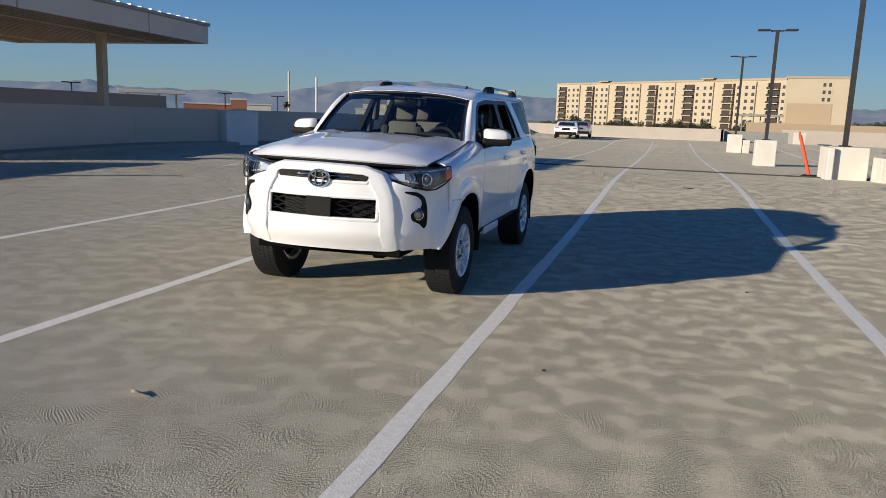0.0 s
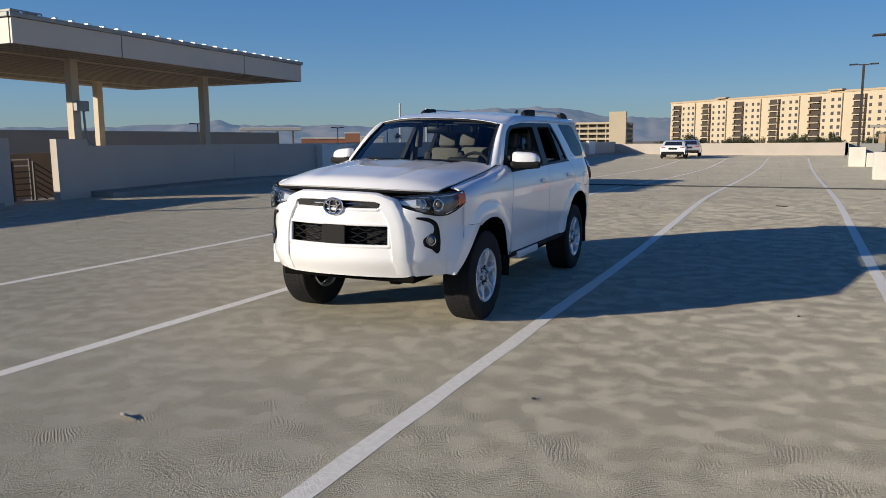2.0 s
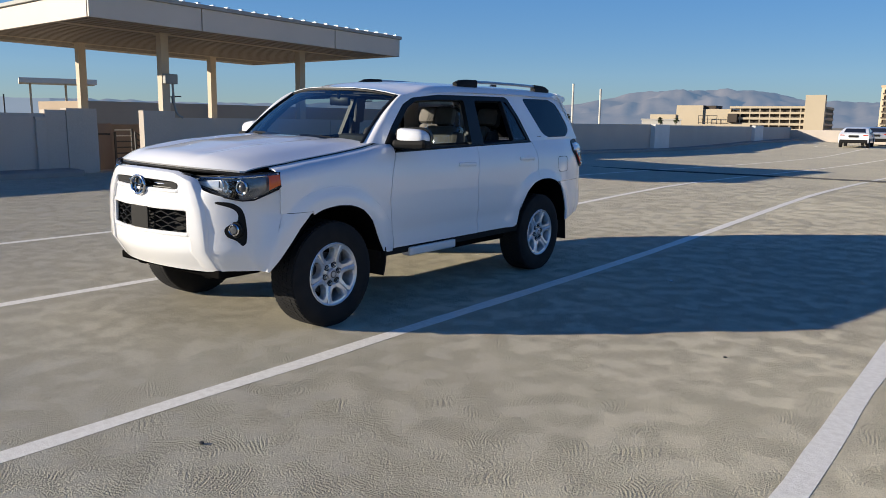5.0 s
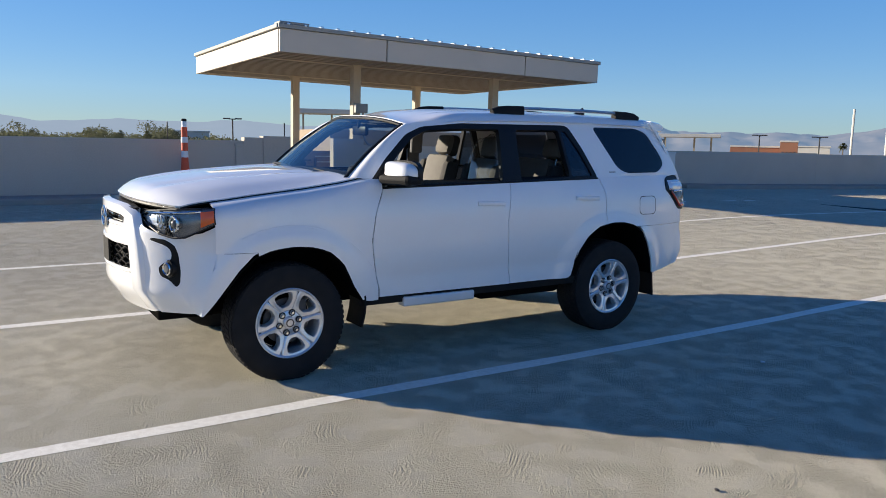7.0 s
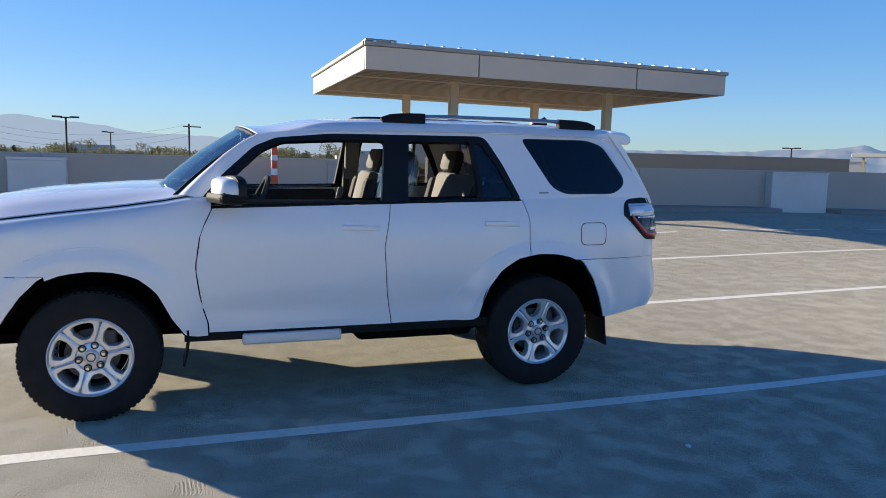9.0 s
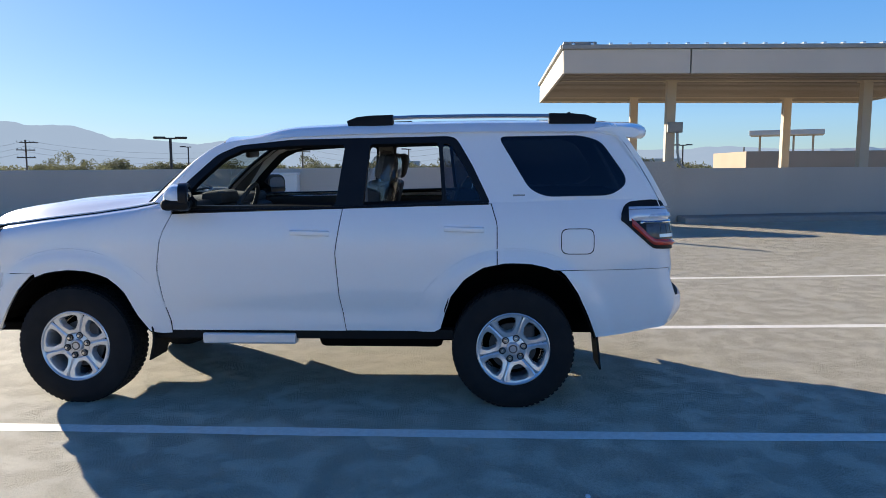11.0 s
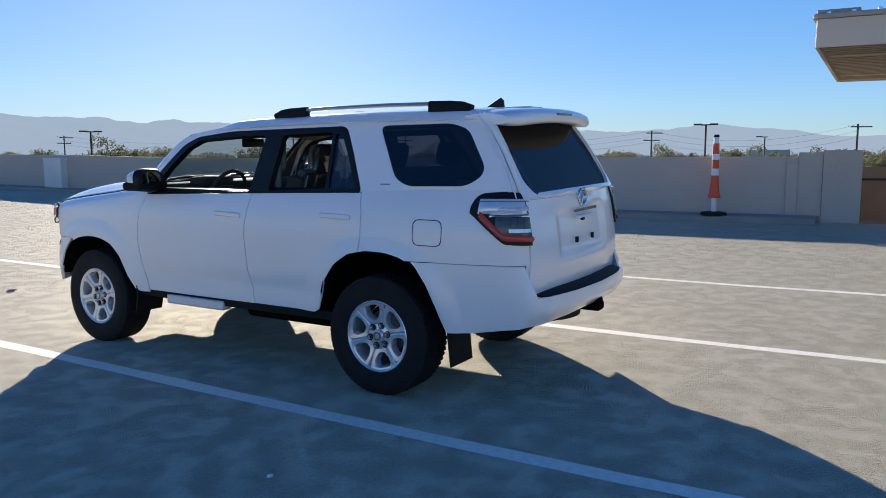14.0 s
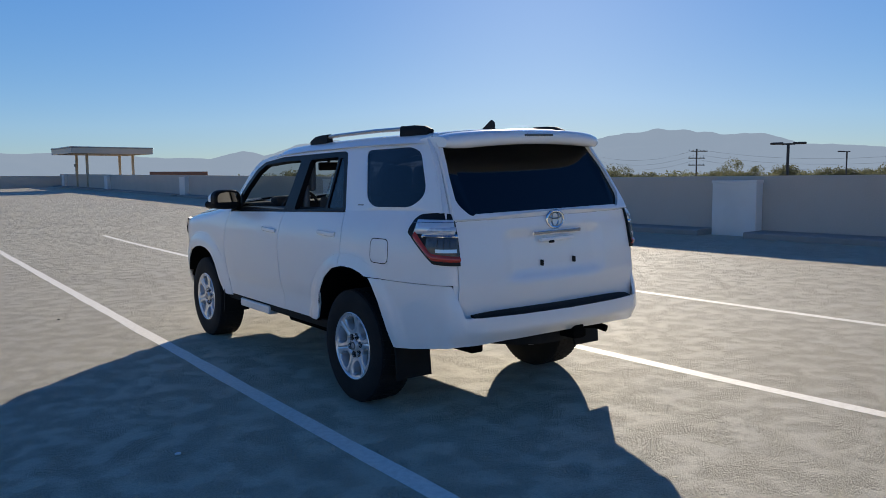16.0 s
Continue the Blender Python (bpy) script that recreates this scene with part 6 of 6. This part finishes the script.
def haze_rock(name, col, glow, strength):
    """Bare desert hills; the haze of the air before them is put in as emission of the rock."""
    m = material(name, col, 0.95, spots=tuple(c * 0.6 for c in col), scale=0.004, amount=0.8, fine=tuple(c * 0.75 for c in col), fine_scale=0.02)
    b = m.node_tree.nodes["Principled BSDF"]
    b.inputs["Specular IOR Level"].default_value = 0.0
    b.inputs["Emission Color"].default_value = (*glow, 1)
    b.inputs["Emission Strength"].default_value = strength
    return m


def hills(y0, y1, mat, dist, scale, seed, label, rough=1.0):
    n = int((y1 - y0) * 4)
    bm = bmesh.new()
    cols = []
    for i in range(n + 1):
        yaw = y0 + (y1 - y0) * i / n
        el = hill_height(yaw) * scale
        col = []
        for j in range(17):
            t = j / 16
            d = dist * (1 - 0.22 * (1 - t))
            rug = noise.fractal(Vector((yaw * 0.35, t * 4.0, seed)), 1.0, 2.0, 6) * 0.14 * (0.35 + 0.65 * math.sin(math.pi * min(1, t * 0.9)))
            jag = noise.fractal(Vector((yaw * 0.9, seed, 0)), 1.0, 2.0, 4) * 0.05 * t
            rug, jag = rug * rough, jag * (0.35 + 0.65 * rough)
            z = TERRAIN + (dist * math.tan(radians(el)) + 10.5) * max(0.0, t ** 0.8 + rug * (t > 0.05) + jag)
            a = radians(yaw)
            col.append(bm.verts.new((-d * math.sin(a), d * math.cos(a), z)))
        cols.append(col)
    for a, b in zip(cols, cols[1:]):
        for j in range(16):
            bm.faces.new((a[j], b[j], b[j + 1], a[j + 1]))
    return solo("backdrop", bm, mat, label, "mountains", kind="structure", smooth=True)


# the blue emission of both rocks imitates distance haze
M_ROCK_N = haze_rock("desert rock with haze glow", (0.16, 0.13, 0.105), (0.27, 0.42, 0.62), 0.27)
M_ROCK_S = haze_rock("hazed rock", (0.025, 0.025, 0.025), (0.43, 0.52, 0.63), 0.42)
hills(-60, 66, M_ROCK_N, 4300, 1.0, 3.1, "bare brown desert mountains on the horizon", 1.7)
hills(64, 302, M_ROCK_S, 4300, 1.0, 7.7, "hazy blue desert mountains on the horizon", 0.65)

M_LAND = material("desert land", (0.27, 0.23, 0.17), 0.95, spots=(0.12, 0.12, 0.06), scale=0.02, amount=0.9, fine=(0.33, 0.29, 0.23), fine_scale=0.2)
bm = bmesh.new()
bmesh.ops.create_circle(bm, cap_ends=True, radius=4700, segments=96)
solo("ground", bm, M_LAND, "dry desert town land reaching to the mountains", "ground", (0, 0, TERRAIN), kind="structure")

# trees
M_LEAF = material("dusty foliage", (0.062, 0.078, 0.035), 0.8, spots=(0.045, 0.055, 0.02), scale=0.6, amount=0.8, fine=(0.12, 0.12, 0.06), fine_scale=3)
M_LEAF2 = material("olive foliage", (0.12, 0.105, 0.045), 0.8, spots=(0.07, 0.07, 0.03), scale=0.6, amount=0.8)
M_PALM = material("palm fronds", (0.06, 0.08, 0.03), 0.7, spots=(0.10, 0.09, 0.04), scale=1.0)
for m in (M_LEAF, M_LEAF2, M_PALM):  # thin leaves let the light through
    n, l = m.node_tree.nodes, m.node_tree.links
    b, tr, mx = n["Principled BSDF"], n.new("ShaderNodeBsdfTranslucent"), n.new("ShaderNodeMixShader")
    tr.inputs["Color"].default_value = (0.13, 0.135, 0.08, 1)
    mx.inputs[0].default_value = 0.5
    l.new(b.outputs[0], mx.inputs[1])
    l.new(tr.outputs[0], mx.inputs[2])
    l.new(mx.outputs[0], n["Material Output"].inputs[0])
M_BARK = material("bark", (0.16, 0.12, 0.085), 0.9, spots=(0.10, 0.08, 0.06), scale=3, bump=0.4, bump_scale=12)


def leaf_ball(bm, c, r, n, size, rnd, flat=0.7):
    """A loose clump of small leaf blades."""
    for _ in range(n):
        d = Vector((rnd.gauss(0, 1), rnd.gauss(0, 1), rnd.gauss(0, 1) * flat))
        d = d.normalized() * r * (0.55 + 0.5 * rnd.random())
        p = Vector(c) + d
        a = Vector((rnd.uniform(-1, 1), rnd.uniform(-1, 1), rnd.uniform(-1, 1))).normalized() * size
        b = a.cross(Vector((rnd.uniform(-1, 1), rnd.uniform(-1, 1), rnd.uniform(-1, 1)))).normalized() * size * 0.55
        bm.faces.new([bm.verts.new(p + q) for q in (-a, b, a, -b)])


def broad_tree(seed, h, mat):
    rnd = random.Random(seed)
    t = thing("tree", "dusty green broadleaf tree beyond the parapet", "tree", (0, 0, TERRAIN), "town trees")
    bm = bmesh.new()
    k = 8
    rows = []
    for j, (z, r) in enumerate(((0, 0.26), (h * 0.2, 0.19), (h * 0.4, 0.15), (h * 0.6, 0.08))):
        rows.append([bm.verts.new((r * math.cos(6.283 * i / k) + 0.06 * j * rnd.uniform(-1, 1), r * math.sin(6.283 * i / k), z)) for i in range(k)])
    for a, b in zip(rows, rows[1:]):
        for i in range(k):
            bm.faces.new((a[i], a[(i + 1) % k], b[(i + 1) % k], b[i]))
    tips = []
    for i in range(7):
        a = 6.283 * i / 7 + rnd.uniform(-0.3, 0.3)
        e = Vector((math.cos(a) * h * rnd.uniform(0.16, 0.32), math.sin(a) * h * rnd.uniform(0.16, 0.32), h * rnd.uniform(0.5, 0.85)))
        s = Vector((0, 0, h * rnd.uniform(0.25, 0.45)))
        sweep(bm, [s, s.lerp(e, 0.5) + Vector((0, 0, 0.1)), e], circle(0.05, 5), up=Vector((0.3, 1, 0.2)))
        tips.append(e)
    part("trunk", bm, M_BARK, t)
    bm = bmesh.new()
    for e in tips + [Vector((0, 0, h * 0.82)), Vector((0.3, 0.2, h * 0.65))]:
        for _ in range(3):
            c = e + Vector((rnd.uniform(-1, 1), rnd.uniform(-1, 1), rnd.uniform(-0.5, 0.6))) * h * 0.09
            leaf_ball(bm, c, h * rnd.uniform(0.09, 0.15), 64, h * 0.021, rnd)
    part("crown", bm, mat, t)
    return t


def palm_tree(seed, h):
    rnd = random.Random(seed)
    t = thing("palm_tree", "tall fan palm beyond the parapet", "palm", (0, 0, TERRAIN), "town palms")
    bm = bmesh.new()
    sweep(bm, [(0, 0, 0), (0.1, 0, h * 0.5), (0.05, 0.05, h)], circle(0.17, 8), up=Vector((0, 1, 0)))
    part("trunk", bm, M_BARK, t)
    bm = bmesh.new()
    for i in range(46):
        a, up = rnd.uniform(0, 6.283), rnd.uniform(-0.9, 1.2)
        ln = rnd.uniform(1.1, 1.9)
        d = Vector((math.cos(a) * math.cos(up), math.sin(a) * math.cos(up), math.sin(up)))
        sd = Vector((-math.sin(a), math.cos(a), 0))
        p0 = Vector((0.05, 0.05, h))
        p1, p2 = p0 + d * ln * 0.55, p0 + d * ln + Vector((0, 0, -0.45 * ln))
        for s in (-1, 1):
            w1, w2 = sd * s * 0.05, sd * s * 0.38
            bm.faces.new([bm.verts.new(q) for q in (p0, p1 + w2, p2 + w1, p1)])
    part("crown", bm, M_PALM, t)
    return t


proto = [broad_tree(1, 8.5, M_LEAF), broad_tree(2, 10.5, M_LEAF), broad_tree(3, 7.0, M_LEAF2), broad_tree(4, 11.5, M_LEAF), palm_tree(5, 11.0), palm_tree(6, 13.0)]
rnd = random.Random(12)
spots = []
for i in range(150):
    yaw = rnd.uniform(76, 156)
    d = rnd.uniform(150, 330)
    k = rnd.choice((0, 0, 0, 1, 1, 2, 2, 3, 3, 0, 1, 0, 4, 5))
    spots.append((yaw, d, k, rnd.uniform(0.82, 1.18) * (0.70 if k > 3 else 1.0)))
for i in range(40):
    spots.append((rnd.uniform(-10, 9.5), rnd.uniform(300, 335), rnd.choice((0, 0, 2, 2, 2)), rnd.uniform(0.9, 1.2)))
for i in range(8):
    spots.append((rnd.uniform(-26, -12), rnd.uniform(150, 280), rnd.choice((0, 1, 3)), rnd.uniform(0.9, 1.2)))
for i in range(16):
    spots.append((rnd.uniform(13, 60), rnd.uniform(200, 380), rnd.choice((0, 1, 2, 4)), rnd.uniform(0.6, 0.85)))
used = set()
for yaw, d, k, sc in spots:
    a = radians(yaw)
    m = pose(-d * math.sin(a), d * math.cos(a), TERRAIN, 0, 0, rnd.uniform(0, 360))
    if k in used:
        ob = copy_thing(proto[k], m)
    else:
        ob = proto[k]
        ob.matrix_world = m
        used.add(k)
    ob.scale = (sc, sc, sc)
bm = bmesh.new()
for i in range(4200):
    a, d = radians(rnd.uniform(72, 158)), rnd.uniform(230, 430)
    r = rnd.uniform(1.3, 2.8)
    crest = 7.0 + d * (0.0045 + 0.0075 * max(0.0, 0.5 + noise.fractal(Vector((a * 22, 0, 3)), 1.0, 2.0, 3)))
    leaf_ball(bm, (-d * math.sin(a), d * math.cos(a), TERRAIN + r * 0.5 + (crest - r) * rnd.random() ** 0.6), r, 34, r * 0.21, rnd, 0.6)
solo("far_woods", bm, M_LEAF, "dusty green belt of trees and shrubs across the town", "trees", kind="stuff")

# apartment building
M_APT = material("apartment stucco", (0.50, 0.42, 0.30), 0.85, spots=(0.45, 0.38, 0.27), scale=0.12, amount=0.6)
M_APT2 = material("apartment stucco tan", (0.42, 0.32, 0.21), 0.85, spots=(0.38, 0.29, 0.19), scale=0.12, amount=0.6)
M_APTWIN = material("far window glass", (0.07, 0.07, 0.075), 0.15)
# near-black imitates the shade in recesses and open decks; balcony rails share it
M_BALC = material("recess shade and dark rail", (0.055, 0.042, 0.032), 0.8, spots=(0.04, 0.03, 0.022), scale=0.5)


def apartment():
    ax, ay, bx, by = -67.0, 461.0, 48.0, 365.0
    L = math.hypot(bx - ax, by - ay)
    turn = math.degrees(math.atan2(by - ay, bx - ax))
    b = thing("apartment_building", "long beige seven-storey apartment building with balconies", "building", (ax, ay, TERRAIN), turn=turn)
    H = 22.0 - TERRAIN
    part("wall", boxes(((L / 2, 9, H / 2), (L, 18, H)), bevel=0.05), M_APT, b)
    part("roof", boxes(((L / 2, 9, H + 0.5), (L + 0.6, 18.6, 1.0)), bevel=0.1), M_APT2, b, "flat roof with a parapet band")
    n = 13
    bay = L / n
    for i in range(n):
        x = (i + 0.5) * bay
        kind = i % 2
        if kind:
            part("bay", boxes(((x, -0.4, H / 2 - 0.2), (bay * 0.52, 0.9, H - 0.4)), bevel=0.05), M_APT, b)
        if i in (3, 9):
            part("gable_roof", boxes(((x, -0.6, H + 1.3), (bay * 0.62, 3.0, 0.7)), bevel=0.15), M_APT2, b, "brown raised roof over a bay")
        for f in range(8):
            z = 2.2 + f * 3.12
            if kind:
                for dx in (-bay * 0.15, bay * 0.15):
                    part("window", boxes(((x + dx, -0.86, z + 0.9), (1.5, 0.12, 1.5))), M_APTWIN, b)
            else:
                # a box on the facade, its dark colour standing for the recess's shade
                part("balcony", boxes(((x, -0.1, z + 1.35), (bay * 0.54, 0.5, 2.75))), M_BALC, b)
                part("balcony_slab", boxes(((x, -0.7, z - 0.1), (bay * 0.52, 1.6, 0.42)), bevel=0.02), M_APT, b)
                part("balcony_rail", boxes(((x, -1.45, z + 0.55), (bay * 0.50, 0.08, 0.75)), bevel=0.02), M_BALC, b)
                part("pier", boxes(((x + (bay * 0.21 if i % 4 else -bay * 0.21), -0.7, z + 1.35), (0.5, 1.1, 2.75))), M_APT2, b)
            if not kind:
                part("window", boxes(((x + bay * 0.42, -0.03, z + 0.9), (1.3, 0.12, 1.4))), M_APTWIN, b)
    wing = thing("apartment_wing", "plain beige end wing of the apartment building", "building", (bx, by, TERRAIN), turn=-10)
    part("wall", boxes(((12.5, 12, H / 2 + 0.3), (25, 24, H + 0.6)), bevel=0.05), M_APT, wing)
    part("lower_panel", boxes(((10, -0.05, 9), (18, 0.2, 18)), bevel=0.02), M_APT2, wing)
    part("roof", boxes(((12.5, 12, H + 1.1), (25.6, 24.6, 1.0)), bevel=0.1), M_APT2, wing)
    for f in range(8):
        for dx in (15.2, 17.4):
            part("window", boxes(((dx, -0.06, 4 + f * 3.15), (1.1, 0.14, 1.5))), M_APTWIN, wing)
        part("window", boxes(((-0.03, 6, 4 + f * 3.15), (0.14, 1.5, 1.5))), M_APTWIN, wing)
    part("stair_tower", boxes(((16.3, -0.0, H / 2 + 0.6), (4.2, 0.08, H + 1))), M_APT, wing)


apartment()


def garage():
    ax, ay, bx, by = -147.0, 378.0, -83.0, 384.0
    g = thing("parking_garage", "tan concrete parking garage with open decks and a stair tower", "building", (ax, ay, TERRAIN), turn=math.degrees(math.atan2(by - ay, bx - ax)))
    for f in range(6):
        z = 16.0 - f * 2.65
        part("deck_band", boxes(((48.6, 20, z), (41.8, 40, 1.05)), bevel=0.03), M_APT, g)
        for k in range(10):
            part("pier", boxes(((28.2 + k * 4.5, 0.5, z - 1.3), (0.45, 0.6, 1.7))), M_APT, g)
        for k in range(9):
            part("pier", boxes(((69.0, 4 + k * 4.4, z - 1.3), (0.6, 0.45, 1.7))), M_APT, g)
    part("core", boxes(((48.0, 20, 7.5), (38, 36, 15))), M_BALC, g, "block coloured dark for the shaded interior behind the open decks")
    part("stair_tower", boxes(((65.7, 1.0, 10.8), (8.4, 4.5, 21.6)), bevel=0.05), M_APT, g)
    part("tall_block", boxes(((8.4, 8, 8.5), (13.2, 16, 17.0)), bevel=0.05), M_APT, g)
    part("roof_recess", boxes(((17.8, 9, 16.0), (5.6, 14, 1.8)), bevel=0.05), M_BALC, g)
    part("middle_block", boxes(((21.4, 8.5, 7.6), (12.6, 15, 15.2)), bevel=0.05), M_APT, g)
    part("low_block", boxes(((-4.8, 6, 6.2), (13.2, 14, 12.4)), bevel=0.05), M_APT, g)
    part("front_wall", boxes(((24.0, -6, 3.9), (30, 0.4, 7.8)), bevel=0.05), M_APT, g)
    part("dark_box", boxes(((29.6, -1.0, 10.8), (4.4, 2, 4.2)), bevel=0.05), M_BALC, g)
    for x in (14.0, 18.4, 22.8):
        part("frame_post", boxes(((x, -3.5, 9.0), (0.25, 0.25, 6.0))), M_DARKMETAL, g)
    for z in (8.4, 10.2, 11.9):
        part("frame_rail", boxes(((18.4, -3.5, z), (9.0, 0.25, 0.25))), M_DARKMETAL, g)


garage()
solo("wall_neighbour", boxes(((40.0, 150.0, -1.9), (52.0, 6.0, 8.1)), bevel=0.03), M_APT2, "tan stucco wall of a building beyond the deck", "wall", kind="structure")
carport = thing("carport", "thin flat carport roof on slim posts", "carport", (18.2, 170.0, TERRAIN))
part("roof", boxes(((0, 0, 9.7), (8.4, 4.0, 0.45)), bevel=0.04), M_CURB, carport)
for px in (-3.6, 0.0, 3.6):
    part("post", boxes(((px, 0, 4.75), (0.22, 0.22, 9.5))), M_GREYBOX, carport)


# ---------------------------------------------------------------- poles, wires and low buildings of the town
def spot(yaw, d, x0=2.0, y0=8.0):
    a = radians(yaw)
    return x0 - d * math.sin(a), y0 + d * math.cos(a)


def town_lamp(yaw, d, top, heads=2):
    x, y = spot(yaw, d)
    c = thing("street_lamp", "dark street lamp standing beyond the parapet", "lamp post", (x, y, TERRAIN), "town lamps", turn=yaw)
    h = top - TERRAIN
    part("pole", sweep(bmesh.new(), [(0, 0, 0), (0, 0, h)], circle(0.10, 8), up=Vector((0, 1, 0))), M_DARKMETAL, c)
    if heads:
        part("arm", boxes(((0, 0, h - 0.05), (0.9, 0.12, 0.12))), M_DARKMETAL, c)
    for s in (-1, 1)[:heads]:
        part("lamp_head", boxes(((s * 0.75, 0, h), (0.85, 0.5, 0.16)), bevel=0.04), M_DARKMETAL, c)


for yaw, d, top, heads in ((75.3, 100, 4.4, 2), (79.3, 140, 4.7, 0), (71.2, 120, 4.5, 0), (113.4, 58, 3.95, 2), (99.1, 80, 5.0, 2), (144.7, 90, 4.7, 2), (112.2, 120, 5.2, 1), (46.5, 110, 4.35, 2), (60.8, 107, 4.4, 2), (35.5, 130, 4.1, 2), (31.6, 130, 3.9, 2), (95.9, 120, 4.8, 1)):
    town_lamp(yaw, d, top, heads)


def power_pole(yaw, d, top, bars=2):
    x, y = spot(yaw, d)
    c = thing("power_pole", "wooden power pole with cross arms", "power pole", (x, y, TERRAIN), "power poles", turn=yaw + 25)
    h = top - TERRAIN
    part("pole", sweep(bmesh.new(), [(0, 0, 0), (0, 0, h)], circle(0.17, 8), up=Vector((0, 1, 0))), M_BARK, c)
    for i in range(bars):
        part("cross_arm", boxes(((0.0 if i else 0.6, 0, h - 0.5 - 1.5 * i), (3.6, 0.16, 0.2))), M_BARK, c)
        for k in (-1.6, -0.8, 0.8, 1.6):
            part("insulator", boxes(((k, 0, h - 0.3 - 1.5 * i), (0.1, 0.1, 0.25))), M_GREYBOX, c)
    return Vector((x, y, top - 0.5))


poles = [power_pole(*p) for p in ((90.5, 150, 7.6, 1), (104.0, 160, 7.4, 2), (122.6, 170, 7.9, 3), (131.2, 185, 8.6, 2), (147.0, 220, 8.0, 2))]
for a, b in zip(poles, poles[1:]):
    for k in range(3):
        pts = [a.lerp(b, t / 12) + Vector((0, 0, -1.1 * k + 0.4 - 9.6 * (t / 12) * (1 - t / 12))) for t in range(13)]
        solo("power_line", tube([tuple(p) for p in pts], 0.018, 4), M_GREYBOX, "thin sagging power line between poles", "cable", kind="structure")

M_ORANGEBRICK = material("orange stucco", (0.36, 0.16, 0.09), 0.85, spots=(0.30, 0.13, 0.07), scale=0.2)
M_CREAM = material("cream roof", (0.66, 0.62, 0.54), 0.8, spots=(0.58, 0.55, 0.48), scale=0.2)


def far_shelter(x, y, w, top, turn, label="low cream canopy of a neighbouring garage"):
    c = thing("far_canopy", label, "canopy", (x, y, TERRAIN), "far canopies", turn=turn)
    h = top - TERRAIN
    part("roof", boxes(((0, 0, h - 0.3), (w, w * 0.6, 0.6)), bevel=0.05), M_CREAM, c)
    for sx in (-0.36, 0.1, 0.36):
        part("column", boxes(((sx * w, 0, (h - 0.6) / 2), (w * 0.03, w * 0.03, h - 0.6))), M_COLUMN, c)


x, y = spot(68.4, 100)
far_shelter(x, y, 8.2, 5.9, 68.4)
x, y = spot(37.8, 150, 0.1, 0)
far_shelter(x, y, 11.5, 4.4, 37.8)


def low_block(yaw, d, w, top, mat, label, trim=True, x0=0.1, y0=0):
    x, y = spot(yaw, d, x0, y0)
    c = thing("low_building", label, "building", (x, y, TERRAIN), "low town buildings", turn=yaw)
    h = top - TERRAIN
    part("wall", boxes(((0, 0, h / 2), (w, w * 0.5, h)), bevel=0.05), mat, c)
    if trim:
        part("roof_trim", boxes(((0, 0, h + 0.2), (w * 1.04, w * 0.54, 0.5)), bevel=0.05), M_CREAM, c)
        for k in range(4):
            part("window", boxes((((k - 1.5) * w * 0.22, -w * 0.25 - 0.02, h * 0.62), (w * 0.12, 0.1, h * 0.2))), M_APTWIN, c)


low_block(33.4, 260, 11, 2.7, M_ORANGEBRICK, "orange stucco shop building with cream trim")
low_block(31.9, 255, 5, 4.4, M_ORANGEBRICK, "orange stucco tower with an open cream roof")
low_block(35.1, 270, 6, 2.8, M_ORANGEBRICK, "dark orange stucco shop building")
low_block(31.0, 330, 16, 3.4, M_CREAM, "cream low building among trees")
low_block(41.2, 240, 9, 3.9, M_CREAM, "cream low building among trees")
low_block(44.6, 260, 12, 3.6, M_CREAM, "cream low building among trees")
low_block(22.0, 380, 18, 3.5, M_CREAM, "cream low building among trees")
low_block(77.2, 300, 16, 4.6, M_CREAM, "cream low building among trees", True, 2, 8)
low_block(83.0, 330, 10, 3.9, M_CREAM, "cream low building among trees", False, 2, 8)
low_block(96.5, 300, 14, 4.9, M_CREAM, "pale water tank building among trees", False, 2, 8)
low_block(161.4, 150, 10.5, 3.5, M_ORANGEBRICK, "long low brown roof beyond the parapet", False, 2, 8)
for yaw, d, top in ((28.3, 300, 16.5), (26.3, 300, 14.5)):
    x, y = spot(yaw, d, 0.1, 0)
    bm = sweep(bmesh.new(), [(0, 0, 0), (0, 0, top - TERRAIN)], circle(0.42, 8), up=Vector((0, 1, 0)))
    solo("mast", bm, M_CREAM, "tall pale steel mast beyond the town roofs", "mast", (x, y, TERRAIN))
